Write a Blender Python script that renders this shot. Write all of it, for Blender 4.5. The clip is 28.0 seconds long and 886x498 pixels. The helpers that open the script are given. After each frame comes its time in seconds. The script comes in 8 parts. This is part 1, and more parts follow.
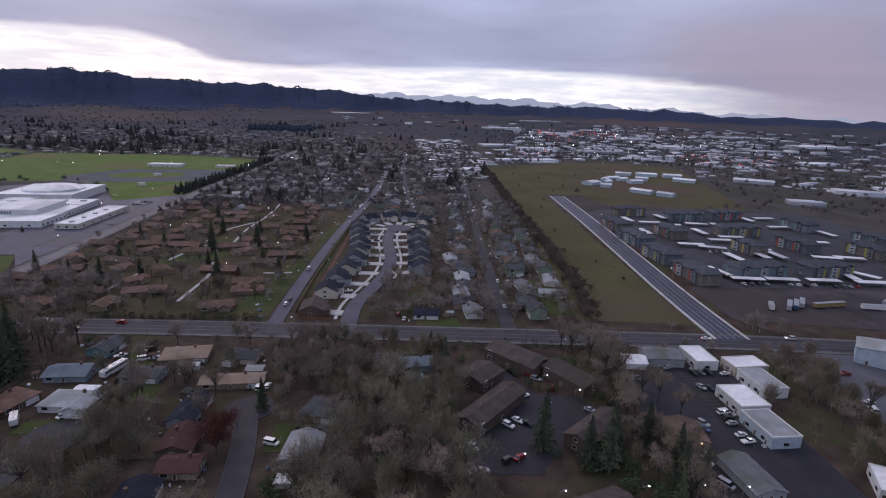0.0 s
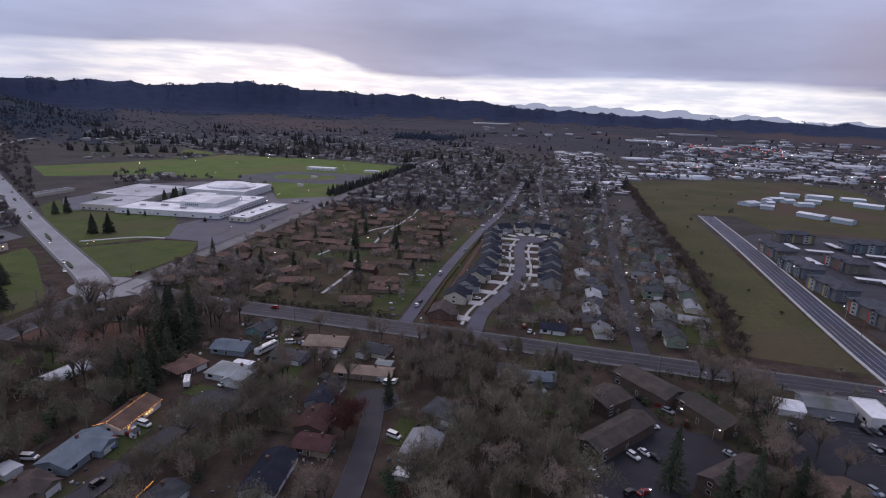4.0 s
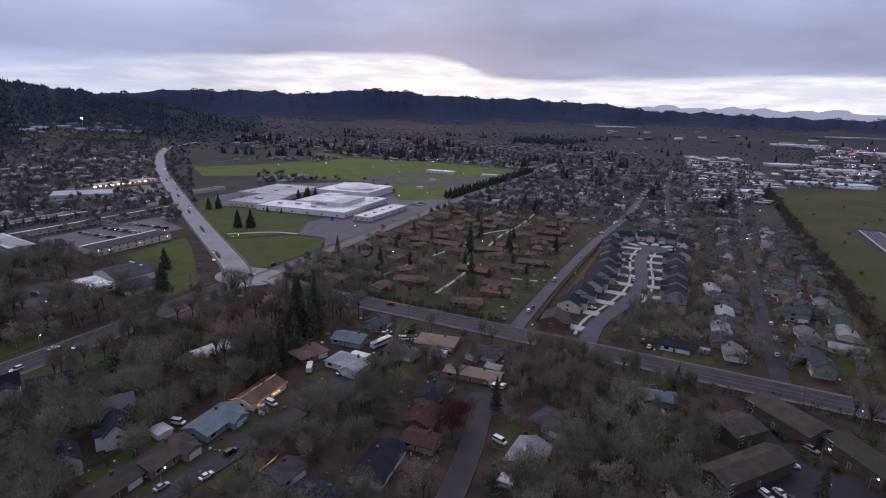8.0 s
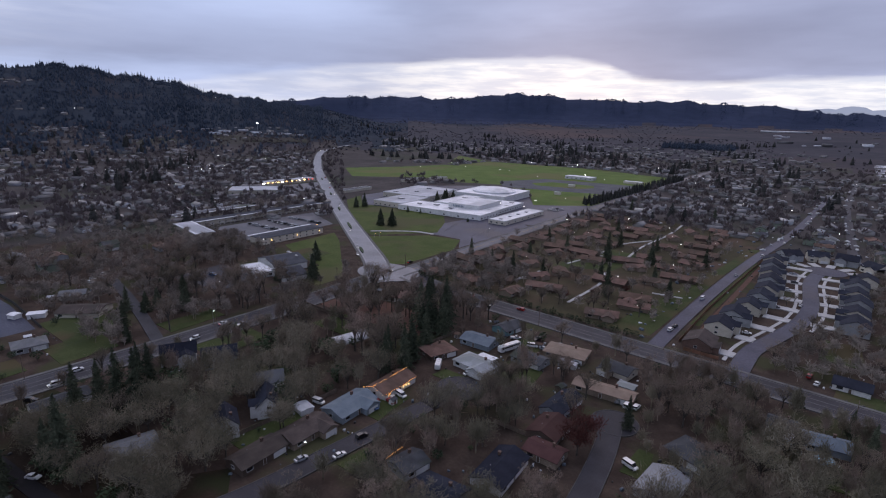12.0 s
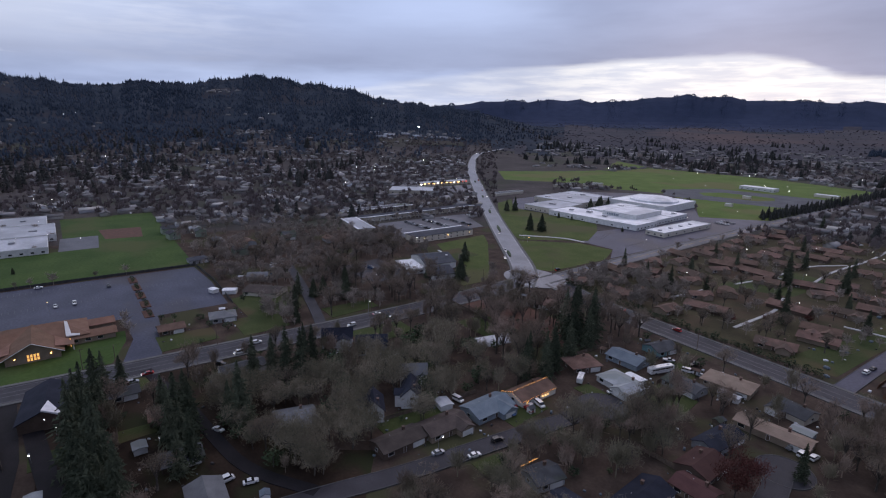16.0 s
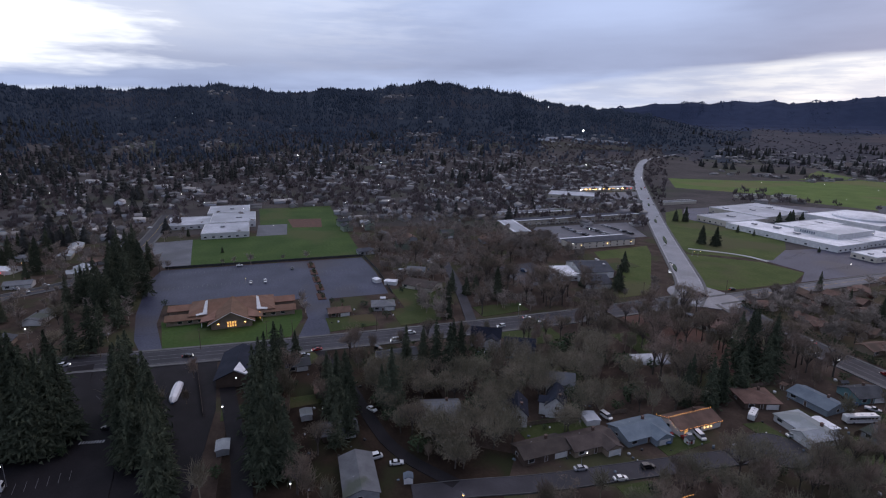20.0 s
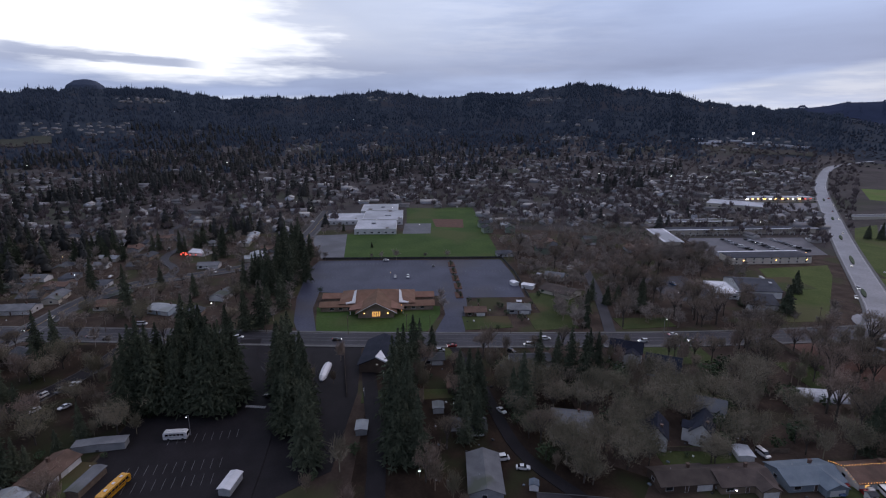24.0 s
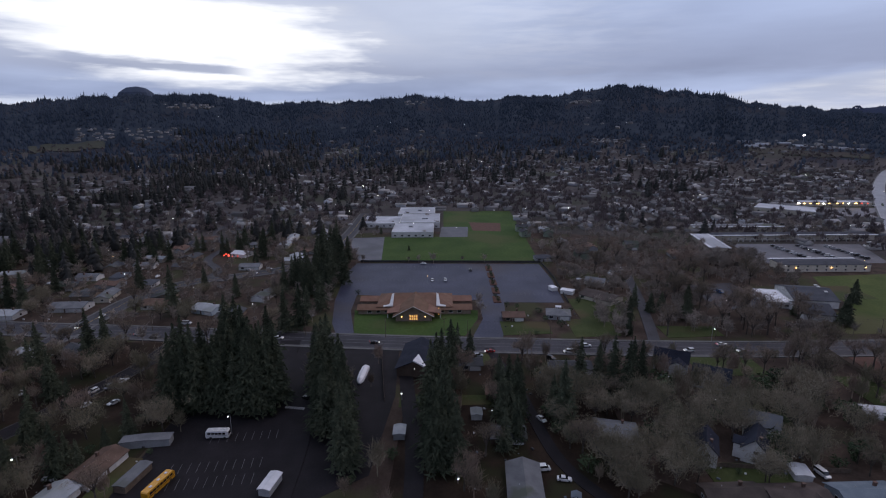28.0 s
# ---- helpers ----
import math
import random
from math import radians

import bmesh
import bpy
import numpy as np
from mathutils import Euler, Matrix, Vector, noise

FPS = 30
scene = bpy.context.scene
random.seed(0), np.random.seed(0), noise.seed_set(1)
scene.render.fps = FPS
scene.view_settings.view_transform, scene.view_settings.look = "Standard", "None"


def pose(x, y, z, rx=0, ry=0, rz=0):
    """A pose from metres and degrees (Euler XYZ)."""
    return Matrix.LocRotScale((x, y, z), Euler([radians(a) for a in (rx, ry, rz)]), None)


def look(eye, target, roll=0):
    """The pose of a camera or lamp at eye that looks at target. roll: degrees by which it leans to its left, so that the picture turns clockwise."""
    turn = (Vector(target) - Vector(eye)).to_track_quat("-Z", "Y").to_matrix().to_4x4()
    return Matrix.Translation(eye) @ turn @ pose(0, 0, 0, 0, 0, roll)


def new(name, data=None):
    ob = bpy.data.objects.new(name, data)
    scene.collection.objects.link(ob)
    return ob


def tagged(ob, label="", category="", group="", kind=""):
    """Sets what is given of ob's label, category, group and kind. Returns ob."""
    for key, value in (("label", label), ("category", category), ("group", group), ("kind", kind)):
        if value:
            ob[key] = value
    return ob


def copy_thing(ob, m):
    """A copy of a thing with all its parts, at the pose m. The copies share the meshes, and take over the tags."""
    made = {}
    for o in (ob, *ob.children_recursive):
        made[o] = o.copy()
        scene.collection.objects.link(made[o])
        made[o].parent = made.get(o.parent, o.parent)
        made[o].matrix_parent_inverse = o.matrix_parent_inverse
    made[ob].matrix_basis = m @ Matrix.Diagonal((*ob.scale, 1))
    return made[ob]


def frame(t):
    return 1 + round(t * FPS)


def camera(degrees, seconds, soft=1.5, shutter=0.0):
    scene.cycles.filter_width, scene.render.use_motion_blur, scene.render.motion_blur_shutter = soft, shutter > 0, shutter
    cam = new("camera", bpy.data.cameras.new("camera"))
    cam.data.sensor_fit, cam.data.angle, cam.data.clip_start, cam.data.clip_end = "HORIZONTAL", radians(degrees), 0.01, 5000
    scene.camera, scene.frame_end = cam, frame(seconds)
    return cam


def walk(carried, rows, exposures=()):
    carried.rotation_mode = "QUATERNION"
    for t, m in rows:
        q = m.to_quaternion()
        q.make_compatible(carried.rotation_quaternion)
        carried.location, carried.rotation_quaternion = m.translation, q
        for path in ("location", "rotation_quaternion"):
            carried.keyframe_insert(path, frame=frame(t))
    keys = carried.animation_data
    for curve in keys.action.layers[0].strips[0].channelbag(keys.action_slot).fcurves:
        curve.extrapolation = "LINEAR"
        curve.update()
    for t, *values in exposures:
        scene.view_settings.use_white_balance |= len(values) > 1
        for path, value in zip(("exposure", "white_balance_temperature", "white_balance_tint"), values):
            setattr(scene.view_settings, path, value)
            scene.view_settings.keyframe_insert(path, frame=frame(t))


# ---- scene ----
cam = camera(79.76, 28.0, soft=1.1)
PATH = [
    (0.0, pose(0.00, 0.00, 110.00, 74.901, -1.781, -4.213)),
    (0.5, pose(0.22, -0.12, 109.93, 75.051, -1.877, -2.766)),
    (1.0, pose(0.09, -0.06, 109.98, 75.103, -1.947, -0.978)),
    (1.5, pose(-0.27, -0.23, 110.13, 75.200, -1.997, 0.865)),
    (2.0, pose(-0.36, -0.57, 110.26, 75.249, -2.109, 3.006)),
    (2.5, pose(-0.08, -0.88, 110.46, 75.249, -2.168, 5.222)),
    (3.0, pose(-0.02, -0.81, 110.37, 75.339, -2.239, 7.267)),
    (3.5, pose(-0.04, -0.83, 110.23, 75.431, -2.245, 8.818)),
    (5.5, pose(-0.07, -0.30, 109.98, 75.546, -1.899, 15.038)),
    (6.0, pose(-0.15, -0.41, 110.11, 75.516, -1.802, 16.045)),
    (6.5, pose(-0.27, -0.50, 110.10, 75.497, -1.758, 17.493)),
    (7.0, pose(-0.23, -0.26, 109.98, 75.502, -1.626, 19.052)),
    (7.5, pose(-0.28, -0.31, 109.95, 75.503, -1.577, 20.927)),
    (8.0, pose(-0.37, 0.12, 109.61, 75.523, -1.508, 22.929)),
    (8.5, pose(-0.47, 0.45, 109.56, 75.506, -1.426, 24.661)),
    (9.0, pose(-0.64, 0.50, 109.36, 75.591, -1.349, 26.167)),
    (9.5, pose(-0.72, 0.64, 109.25, 75.592, -1.297, 27.633)),
    (10.0, pose(-0.79, 0.53, 109.19, 75.624, -1.258, 29.247)),
    (10.5, pose(-0.84, 0.62, 109.18, 75.613, -1.225, 31.048)),
    (11.0, pose(-0.87, 0.73, 109.12, 75.641, -1.170, 33.122)),
    (11.5, pose(-0.96, 0.66, 109.16, 75.690, -1.188, 35.270)),
    (12.0, pose(-1.23, 0.88, 109.24, 75.641, -1.185, 37.592)),
    (12.5, pose(-1.18, 0.89, 109.27, 75.654, -1.164, 39.834)),
    (14.5, pose(-1.43, 1.08, 109.40, 75.759, -1.022, 47.825)),
    (15.0, pose(-1.80, 1.05, 109.44, 75.735, -1.029, 49.811)),
    (15.5, pose(-1.94, 1.11, 109.53, 75.740, -0.984, 51.704)),
    (16.0, pose(-1.63, 0.98, 109.82, 75.722, -0.903, 53.859)),
    (16.5, pose(-1.32, 0.83, 110.11, 75.736, -0.950, 56.066)),
    (17.0, pose(-1.37, 1.07, 110.20, 75.768, -0.920, 58.505)),
    (17.5, pose(-1.55, 1.53, 109.94, 75.761, -0.856, 60.815)),
    (18.0, pose(-1.63, 1.55, 110.07, 75.749, -0.822, 62.824)),
    (18.5, pose(-1.82, 1.63, 109.75, 75.788, -0.763, 64.805)),
    (19.0, pose(-1.83, 1.60, 109.37, 75.858, -0.684, 66.883)),
    (19.5, pose(-1.93, 1.44, 109.18, 75.896, -0.655, 68.969)),
    (20.0, pose(-2.21, 1.20, 109.25, 75.853, -0.697, 70.886)),
    (20.5, pose(-2.35, 1.18, 109.31, 75.825, -0.654, 72.937)),
    (21.0, pose(-2.22, 1.10, 109.28, 75.856, -0.595, 75.300)),
    (21.5, pose(-2.24, 1.12, 109.08, 75.914, -0.502, 77.886)),
    (22.0, pose(-2.24, 1.12, 108.96, 75.919, -0.507, 80.455)),
    (22.5, pose(-2.30, 1.11, 108.79, 75.950, -0.510, 82.642)),
    (24.5, pose(-1.64, 1.55, 108.89, 76.145, -0.072, 86.892)),
    (25.0, pose(-1.62, 1.52, 108.88, 76.164, -0.099, 87.605)),
    (25.5, pose(-1.83, 1.37, 108.91, 76.174, -0.090, 88.234)),
    (26.0, pose(-1.99, 1.20, 108.97, 76.247, -0.038, 88.658)),
    (26.5, pose(-2.45, 1.09, 108.93, 76.334, 0.019, 89.076)),
    (27.0, pose(-3.08, 0.41, 108.68, 76.396, 0.062, 89.327)),
    (27.5, pose(-3.59, -0.01, 108.48, 76.485, 0.113, 89.664)),
    (28.0, pose(-4.19, -0.17, 108.47, 76.474, 0.241, 89.989)),
]
walk(cam, PATH, [(0.0, 0.32, 6500, 16), (6.0, 0.27, 6480, 16), (12.0, 0.25, 6380, 14), (18.0, 0.24, 6280, 12), (22.0, 0.22, 6280, 12), (25.0, 0.11, 6300, 12), (28.0, 0.03, 6320, 12)])

# ---- sky and light ----
world = bpy.data.worlds.new("dusk_sky")
scene.world = world
world.use_nodes = True
WN, WL = world.node_tree.nodes, world.node_tree.links
WN.clear()


def wmath(op, a, b=0.0, c=None):
    n = WN.new("ShaderNodeMath")
    n.operation = op
    for i, v in enumerate((a, b) if c is None else (a, b, c)):
        if isinstance(v, (int, float)):
            n.inputs[i].default_value = v
        else:
            WL.new(v, n.inputs[i])
    return n.outputs[0]


def wramp(v, lo, hi):
    n = WN.new("ShaderNodeMapRange")
    n.interpolation_type = "SMOOTHSTEP"
    WL.new(v, n.inputs["Value"])
    n.inputs["From Min"].default_value, n.inputs["From Max"].default_value = lo, hi
    return n.outputs["Result"]


def wwindow(v, a0, a1, b1, b0):
    """1 between a1 and b1, falling to 0 at a0 and b0."""
    return wmath("MULTIPLY", wramp(v, a0, a1), wramp(v, b0, b1))


def wmix(f, a, b):
    n = WN.new("ShaderNodeMix")
    n.data_type = "RGBA"
    if isinstance(f, float):
        n.inputs[0].default_value = f
    else:
        WL.new(f, n.inputs[0])
    for i, v in ((6, a), (7, b)):
        if isinstance(v, tuple):
            n.inputs[i].default_value = (*v, 1)
        else:
            WL.new(v, n.inputs[i])
    return n.outputs[2]


def wnoise(vec, scale, detail, rough=0.55):
    n = WN.new("ShaderNodeTexNoise")
    WL.new(vec, n.inputs["Vector"])
    n.inputs["Scale"].default_value, n.inputs["Detail"].default_value, n.inputs["Roughness"].default_value = scale, detail, rough
    return n.outputs["Fac"]


def wcurve(v, stops, top):
    """A value that runs through stops (azimuth in degrees, value); top: the largest value."""
    n = WN.new("ShaderNodeMapRange")
    WL.new(v, n.inputs["Value"])
    n.inputs["From Min"].default_value, n.inputs["From Max"].default_value = -50.0, 150.0
    r = WN.new("ShaderNodeValToRGB")
    WL.new(n.outputs["Result"], r.inputs[0])
    marks = r.color_ramp.elements
    for i, (a, k) in enumerate(stops):
        e = marks[i] if i < 2 else marks.new((a + 50.0) / 200.0)
        e.position = (a + 50.0) / 200.0
        e.color = (k / top, k / top, k / top, 1)
    return wmath("MULTIPLY", r.outputs[0], top)


def build_sky():
    tc = WN.new("ShaderNodeTexCoord").outputs["Generated"]
    sep = WN.new("ShaderNodeSeparateXYZ")
    WL.new(tc, sep.inputs[0])
    x, y, z = sep.outputs
    az = wmath("MULTIPLY", wmath("ARCTAN2", wmath("MULTIPLY", x, -1.0), y), 57.2958)
    el = wmath("MULTIPLY", wmath("ARCSINE", z), 57.2958)
    up = wmath("ADD", wmath("ABSOLUTE", z), 0.13)
    com = WN.new("ShaderNodeCombineXYZ")
    WL.new(wmath("DIVIDE", x, up), com.inputs[0])
    WL.new(wmath("DIVIDE", y, up), com.inputs[1])
    deck = com.outputs[0]
    big, mid, fine = wnoise(deck, 0.30, 3, 0.45), wnoise(deck, 0.85, 4, 0.5), wnoise(deck, 2.6, 4, 0.5)
    # long thin streaks of cloud, drawn out along the horizon
    flat = WN.new("ShaderNodeCombineXYZ")
    WL.new(wmath("MULTIPLY", az, 0.085), flat.inputs[0])
    WL.new(wmath("MULTIPLY", el, 0.62), flat.inputs[1])
    streak, thread = wnoise(flat.outputs[0], 1.0, 5, 0.55), wnoise(flat.outputs[0], 2.7, 4, 0.55)
    rag = wmath("ADD", el, wmath("MULTIPLY", wmath("SUBTRACT", streak, 0.5), 1.1))
    rag = wmath("ADD", rag, wmath("MULTIPLY", wmath("SUBTRACT", thread, 0.5), 0.9))
    tone = wmath("ADD", wmath("MULTIPLY", big, 0.6), wmath("ADD", wmath("MULTIPLY", mid, 0.34), wmath("MULTIPLY", streak, 0.06)))
    clouds = wmix(wramp(tone, 0.36, 0.66), (0.29, 0.325, 0.475), (0.50, 0.56, 0.78))
    cold = wmix(wramp(tone, 0.36, 0.66), (0.305, 0.362, 0.540), (0.525, 0.620, 0.875))
    clouds = wmix(wramp(az, 18.0, 52.0), clouds, cold)
    # dusk tint of the eastern deck and a darker lower rim of the deck
    clouds = wmix(wmath("MULTIPLY", wmath("MULTIPLY", wwindow(az, -120.0, -60.0, -45.0, -8.0), wramp(el, 16.0, 2.0)), 0.85), clouds, (0.325, 0.29, 0.375))
    clouds = wmix(wmath("MULTIPLY", wmath("MULTIPLY", wwindow(az, -46.0, -38.0, -30.0, -20.0), wwindow(rag, 3.2, 5.0, 6.5, 9.5)), 0.55), clouds, (0.47, 0.37, 0.43))
    clouds = wmix(wmath("MULTIPLY", wwindow(rag, 3.6, 5.0, 6.2, 10.5), 0.45), clouds, (0.245, 0.27, 0.40))
    # the deck's lower edge over the horizon, in degrees, and how far the sky below it is clear
    edge = wcurve(az, ((-48, 0.5), (-38, 1.6), (-28, 3.0), (-12, 3.9), (0, 3.6), (13, 3.3), (18.5, 3.7), (21, 4.9), (25, 5.5), (34, 5.4), (40, 5.1), (47, 4.6), (56, 3.4), (64, 2.4), (74, 1.6), (100, 2.2), (108, 1.9), (130, 2.2), (150, 1.0)), 8.0)
    clear = wcurve(az, ((-48, 0.0), (-36, 0.12), (-28, 0.7), (-22, 1.0), (36, 1.0), (41, 0.75), (46, 0.5), (54, 0.42), (62, 0.4), (76, 0.15), (98, 0.35), (104, 0.7), (112, 0.5), (128, 0.75), (150, 0.3)), 1.0)
    low = wmath("MULTIPLY", wramp(wmath("SUBTRACT", rag, edge), 0.35, -0.45), clear)
    # the large opening in the south-west, crossed by streaks
    dx, dy = wmath("DIVIDE", wmath("SUBTRACT", az, 114.5), 15.5), wmath("DIVIDE", wmath("SUBTRACT", wmath("ADD", el, wmath("MULTIPLY", wmath("SUBTRACT", az, 111.5), -0.06)), 7.6), 3.7)
    away = wmath("ADD", wmath("MULTIPLY", dx, dx), wmath("MULTIPLY", dy, dy))
    away = wmath("ADD", away, wmath("MULTIPLY", wmath("SUBTRACT", mid, 0.5), 3.2))
    away = wmath("ADD", away, wmath("MULTIPLY", wmath("SUBTRACT", streak, 0.5), 2.8))
    away = wmath("ADD", away, wmath("MULTIPLY", wmath("SUBTRACT", fine, 0.5), 0.9))
    wide = wramp(away, 2.3, 0.35)
    bars = wmath("MULTIPLY", wmath("MULTIPLY", wwindow(wmath("ADD", rag, wmath("MULTIPLY", wmath("SUBTRACT", az, 118.0), -0.06)), 4.5, 4.9, 5.3, 5.8), wwindow(az, 108.0, 112.0, 123.0, 127.0)), 0.7)
    wide = wmath("MULTIPLY", wide, wmath("SUBTRACT", 1.0, bars))
    veil = wmath("MULTIPLY", wwindow(az, 62.0, 96.0, 140.0, 175.0), wmath("MULTIPLY", wramp(el, 2.0, 9.0), 0.50))
    gap = wmath("MAXIMUM", wmath("MAXIMUM", low, wide), veil)
    lit = wramp(wmath("ADD", wmath("MULTIPLY", streak, 0.45), wmath("MULTIPLY", thread, 0.55)), 0.40, 0.62)
    lit = wmix(wramp(az, 70.0, 95.0), lit, wmath("ADD", 0.32, wmath("MULTIPLY", wide, 0.68)))
    glow = wmix(lit, wmix(wramp(az, 45.0, 90.0), (0.70, 0.74, 0.84), (0.72, 0.80, 0.97)), wmix(wramp(az, 45.0, 90.0), (1.03, 1.02, 1.0), (1.22, 1.23, 1.25)))
    over = wmix(gap, clouds, glow)
    sky = WN.new("ShaderNodeTexSky")
    sky.sky_type = "NISHITA"
    sky.sun_disc = False
    sky.sun_elevation, sky.sun_rotation = radians(4.0), radians(-25.0)
    thin = WN.new("ShaderNodeMix")
    thin.data_type = "RGBA"
    thin.blend_type = "ADD"
    thin.inputs[0].default_value = 0.003
    WL.new(over, thin.inputs[6])
    WL.new(sky.outputs[0], thin.inputs[7])
    bg = WN.new("ShaderNodeBackground")
    WL.new(thin.outputs[2], bg.inputs[0])
    bg.inputs[1].default_value = SKY_STRENGTH
    WL.new(bg.outputs[0], WN.new("ShaderNodeOutputWorld").inputs[0])


SKY_STRENGTH = 0.85
build_sky()
sun = new("sun", bpy.data.lights.new("sun", "SUN"))
sun.data.energy, sun.data.angle, sun.data.color = 0.80, radians(60), (1.0, 0.83, 0.79)
sun.matrix_world = look((0, 0, 400), Vector((0, 0, 400)) - Vector((-math.sin(radians(25)), math.cos(radians(25)), 1.0)))

# ---- materials ----
def material(name, low, high, scale=1.0, rough=0.8, bump=0.0, metal=0.0, random_tint=0.0, fine=8.0, spec=0.4, wear=None, island=False):
    """Two colours mixed by noise at two scales; wear: a third colour in blotches."""
    m = bpy.data.materials.new(name)
    m.use_nodes = True
    nodes, links = m.node_tree.nodes, m.node_tree.links
    bsdf = nodes["Principled BSDF"]
    geo = nodes.new("ShaderNodeNewGeometry")

    def noise_at(s, detail):
        n = nodes.new("ShaderNodeTexNoise")
        links.new(geo.outputs["Position"], n.inputs["Vector"])
        n.inputs["Scale"].default_value, n.inputs["Detail"].default_value = s, detail
        return n.outputs["Fac"]

    def mixed(f, a, b, blend="MIX"):
        n = nodes.new("ShaderNodeMix")
        n.data_type, n.blend_type = "RGBA", blend
        if isinstance(f, (int, float)):
            n.inputs[0].default_value = f
        else:
            links.new(f, n.inputs[0])
        for i, v in ((6, a), (7, b)):
            if isinstance(v, tuple):
                n.inputs[i].default_value = (*v, 1)
            else:
                links.new(v, n.inputs[i])
        return n.outputs[2]

    def ramp(v, lo, hi, out0=0.0, out1=1.0):
        n = nodes.new("ShaderNodeMapRange")
        links.new(v, n.inputs["Value"])
        for key, val in (("From Min", lo), ("From Max", hi), ("To Min", out0), ("To Max", out1)):
            n.inputs[key].default_value = val
        return n.outputs["Result"]

    big, small = noise_at(scale, 5), noise_at(scale * fine, 4)
    col = mixed(ramp(big, 0.33, 0.67), low, high)
    col = mixed(ramp(small, 0.3, 0.7, 0.0, 0.35), col, tuple(c * 0.55 for c in low))
    if wear:
        col = mixed(ramp(noise_at(scale * 0.31, 6), 0.52, 0.62), col, wear)
    if random_tint:
        src = geo.outputs["Random Per Island"] if island else nodes.new("ShaderNodeObjectInfo").outputs["Random"]
        n = nodes.new("ShaderNodeHueSaturation")
        links.new(ramp(src, 0, 1, 1 - random_tint, 1 + random_tint), n.inputs["Value"])
        links.new(ramp(src, 0, 1, 0.5 + random_tint * 0.05, 0.5 - random_tint * 0.05), n.inputs["Hue"])
        links.new(col, n.inputs["Color"])
        col = n.outputs[0]
    links.new(col, bsdf.inputs["Base Color"])
    links.new(ramp(small, 0, 1, max(0.02, rough - 0.12), min(1, rough + 0.12)), bsdf.inputs["Roughness"])
    bsdf.inputs["Metallic"].default_value = metal
    bsdf.inputs["Specular IOR Level"].default_value = spec
    if bump:
        b = nodes.new("ShaderNodeBump")
        b.inputs["Strength"].default_value, b.inputs["Distance"].default_value = 0.6, bump
        links.new(small, b.inputs["Height"])
        links.new(b.outputs[0], bsdf.inputs["Normal"])
    return m


def lamp_material(name, colour, strength):
    m = bpy.data.materials.new(name)
    m.use_nodes = True
    b = m.node_tree.nodes["Principled BSDF"]
    b.inputs["Base Color"].default_value = (*colour, 1)
    b.inputs["Emission Color"].default_value = (*colour, 1)
    b.inputs["Emission Strength"].default_value = strength
    return m


def glass_material(name, colour, rough=0.08):
    m = bpy.data.materials.new(name)
    m.use_nodes = True
    b = m.node_tree.nodes["Principled BSDF"]
    b.inputs["Base Color"].default_value = (*colour, 1)
    b.inputs["Roughness"].default_value = rough
    b.inputs["Specular IOR Level"].default_value = 0.8
    return m


M = {}
# grounds
M["soil"] = material("leaf_litter_and_lawn", (0.040, 0.029, 0.024), (0.090, 0.066, 0.052), 0.11, 0.95, 0.05, fine=9, wear=(0.052, 0.052, 0.028), spec=0.06)
M["town"] = material("town_gardens", (0.052, 0.046, 0.045), (0.096, 0.084, 0.080), 0.02, 0.95, 0.05, fine=9, wear=(0.054, 0.056, 0.042), spec=0.06)
# bluish distance haze is mixed into the colour of the hill forest's floor
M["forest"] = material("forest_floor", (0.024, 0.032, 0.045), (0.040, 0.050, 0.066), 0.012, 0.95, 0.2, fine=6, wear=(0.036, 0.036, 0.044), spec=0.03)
# farmland greyed towards blue, standing in for haze over the plain; wear is bare soil
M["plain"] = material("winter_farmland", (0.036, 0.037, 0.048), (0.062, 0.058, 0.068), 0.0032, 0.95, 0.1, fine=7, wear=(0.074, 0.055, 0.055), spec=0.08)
M["turf"] = material("mown_turf", (0.078, 0.122, 0.024), (0.118, 0.166, 0.040), 0.03, 0.9, 0.02, fine=16, wear=(0.116, 0.118, 0.042), spec=0.12)
M["lawn"] = material("winter_lawn", (0.040, 0.054, 0.018), (0.064, 0.076, 0.028), 0.08, 0.92, 0.03, fine=12, wear=(0.072, 0.058, 0.030), spec=0.12)
M["olive_lawn"] = material("worn_olive_lawn", (0.056, 0.078, 0.020), (0.088, 0.108, 0.032), 0.05, 0.92, 0.03, fine=12, wear=(0.078, 0.078, 0.034), spec=0.12)
M["wet_turf"] = material("dark_wet_turf", (0.036, 0.068, 0.016), (0.062, 0.098, 0.026), 0.04, 0.9, 0.02, fine=14, wear=(0.066, 0.078, 0.028), spec=0.12)
M["common"] = material("thin_lawn_and_bark", (0.050, 0.044, 0.027), (0.076, 0.066, 0.038), 0.06, 0.95, 0.03, fine=11, wear=(0.084, 0.058, 0.042), spec=0.08)
M["meadow"] = material("rough_meadow", (0.058, 0.060, 0.026), (0.100, 0.090, 0.044), 0.013, 0.95, 0.1, fine=22, wear=(0.088, 0.062, 0.044), spec=0.1)
M["hill_grass"] = material("hill_meadow_grass", (0.050, 0.052, 0.040), (0.072, 0.070, 0.052), 0.01, 0.95, 0.05, spec=0.05, wear=(0.060, 0.052, 0.046))
M["dirt"] = material("bare_dirt", (0.042, 0.038, 0.041), (0.086, 0.077, 0.080), 0.05, 0.95, 0.04, spec=0.1, wear=(0.058, 0.048, 0.046))
M["bark_chips"] = material("bark_dust", (0.075, 0.035, 0.024), (0.120, 0.055, 0.036), 0.3, 0.95, 0.03)
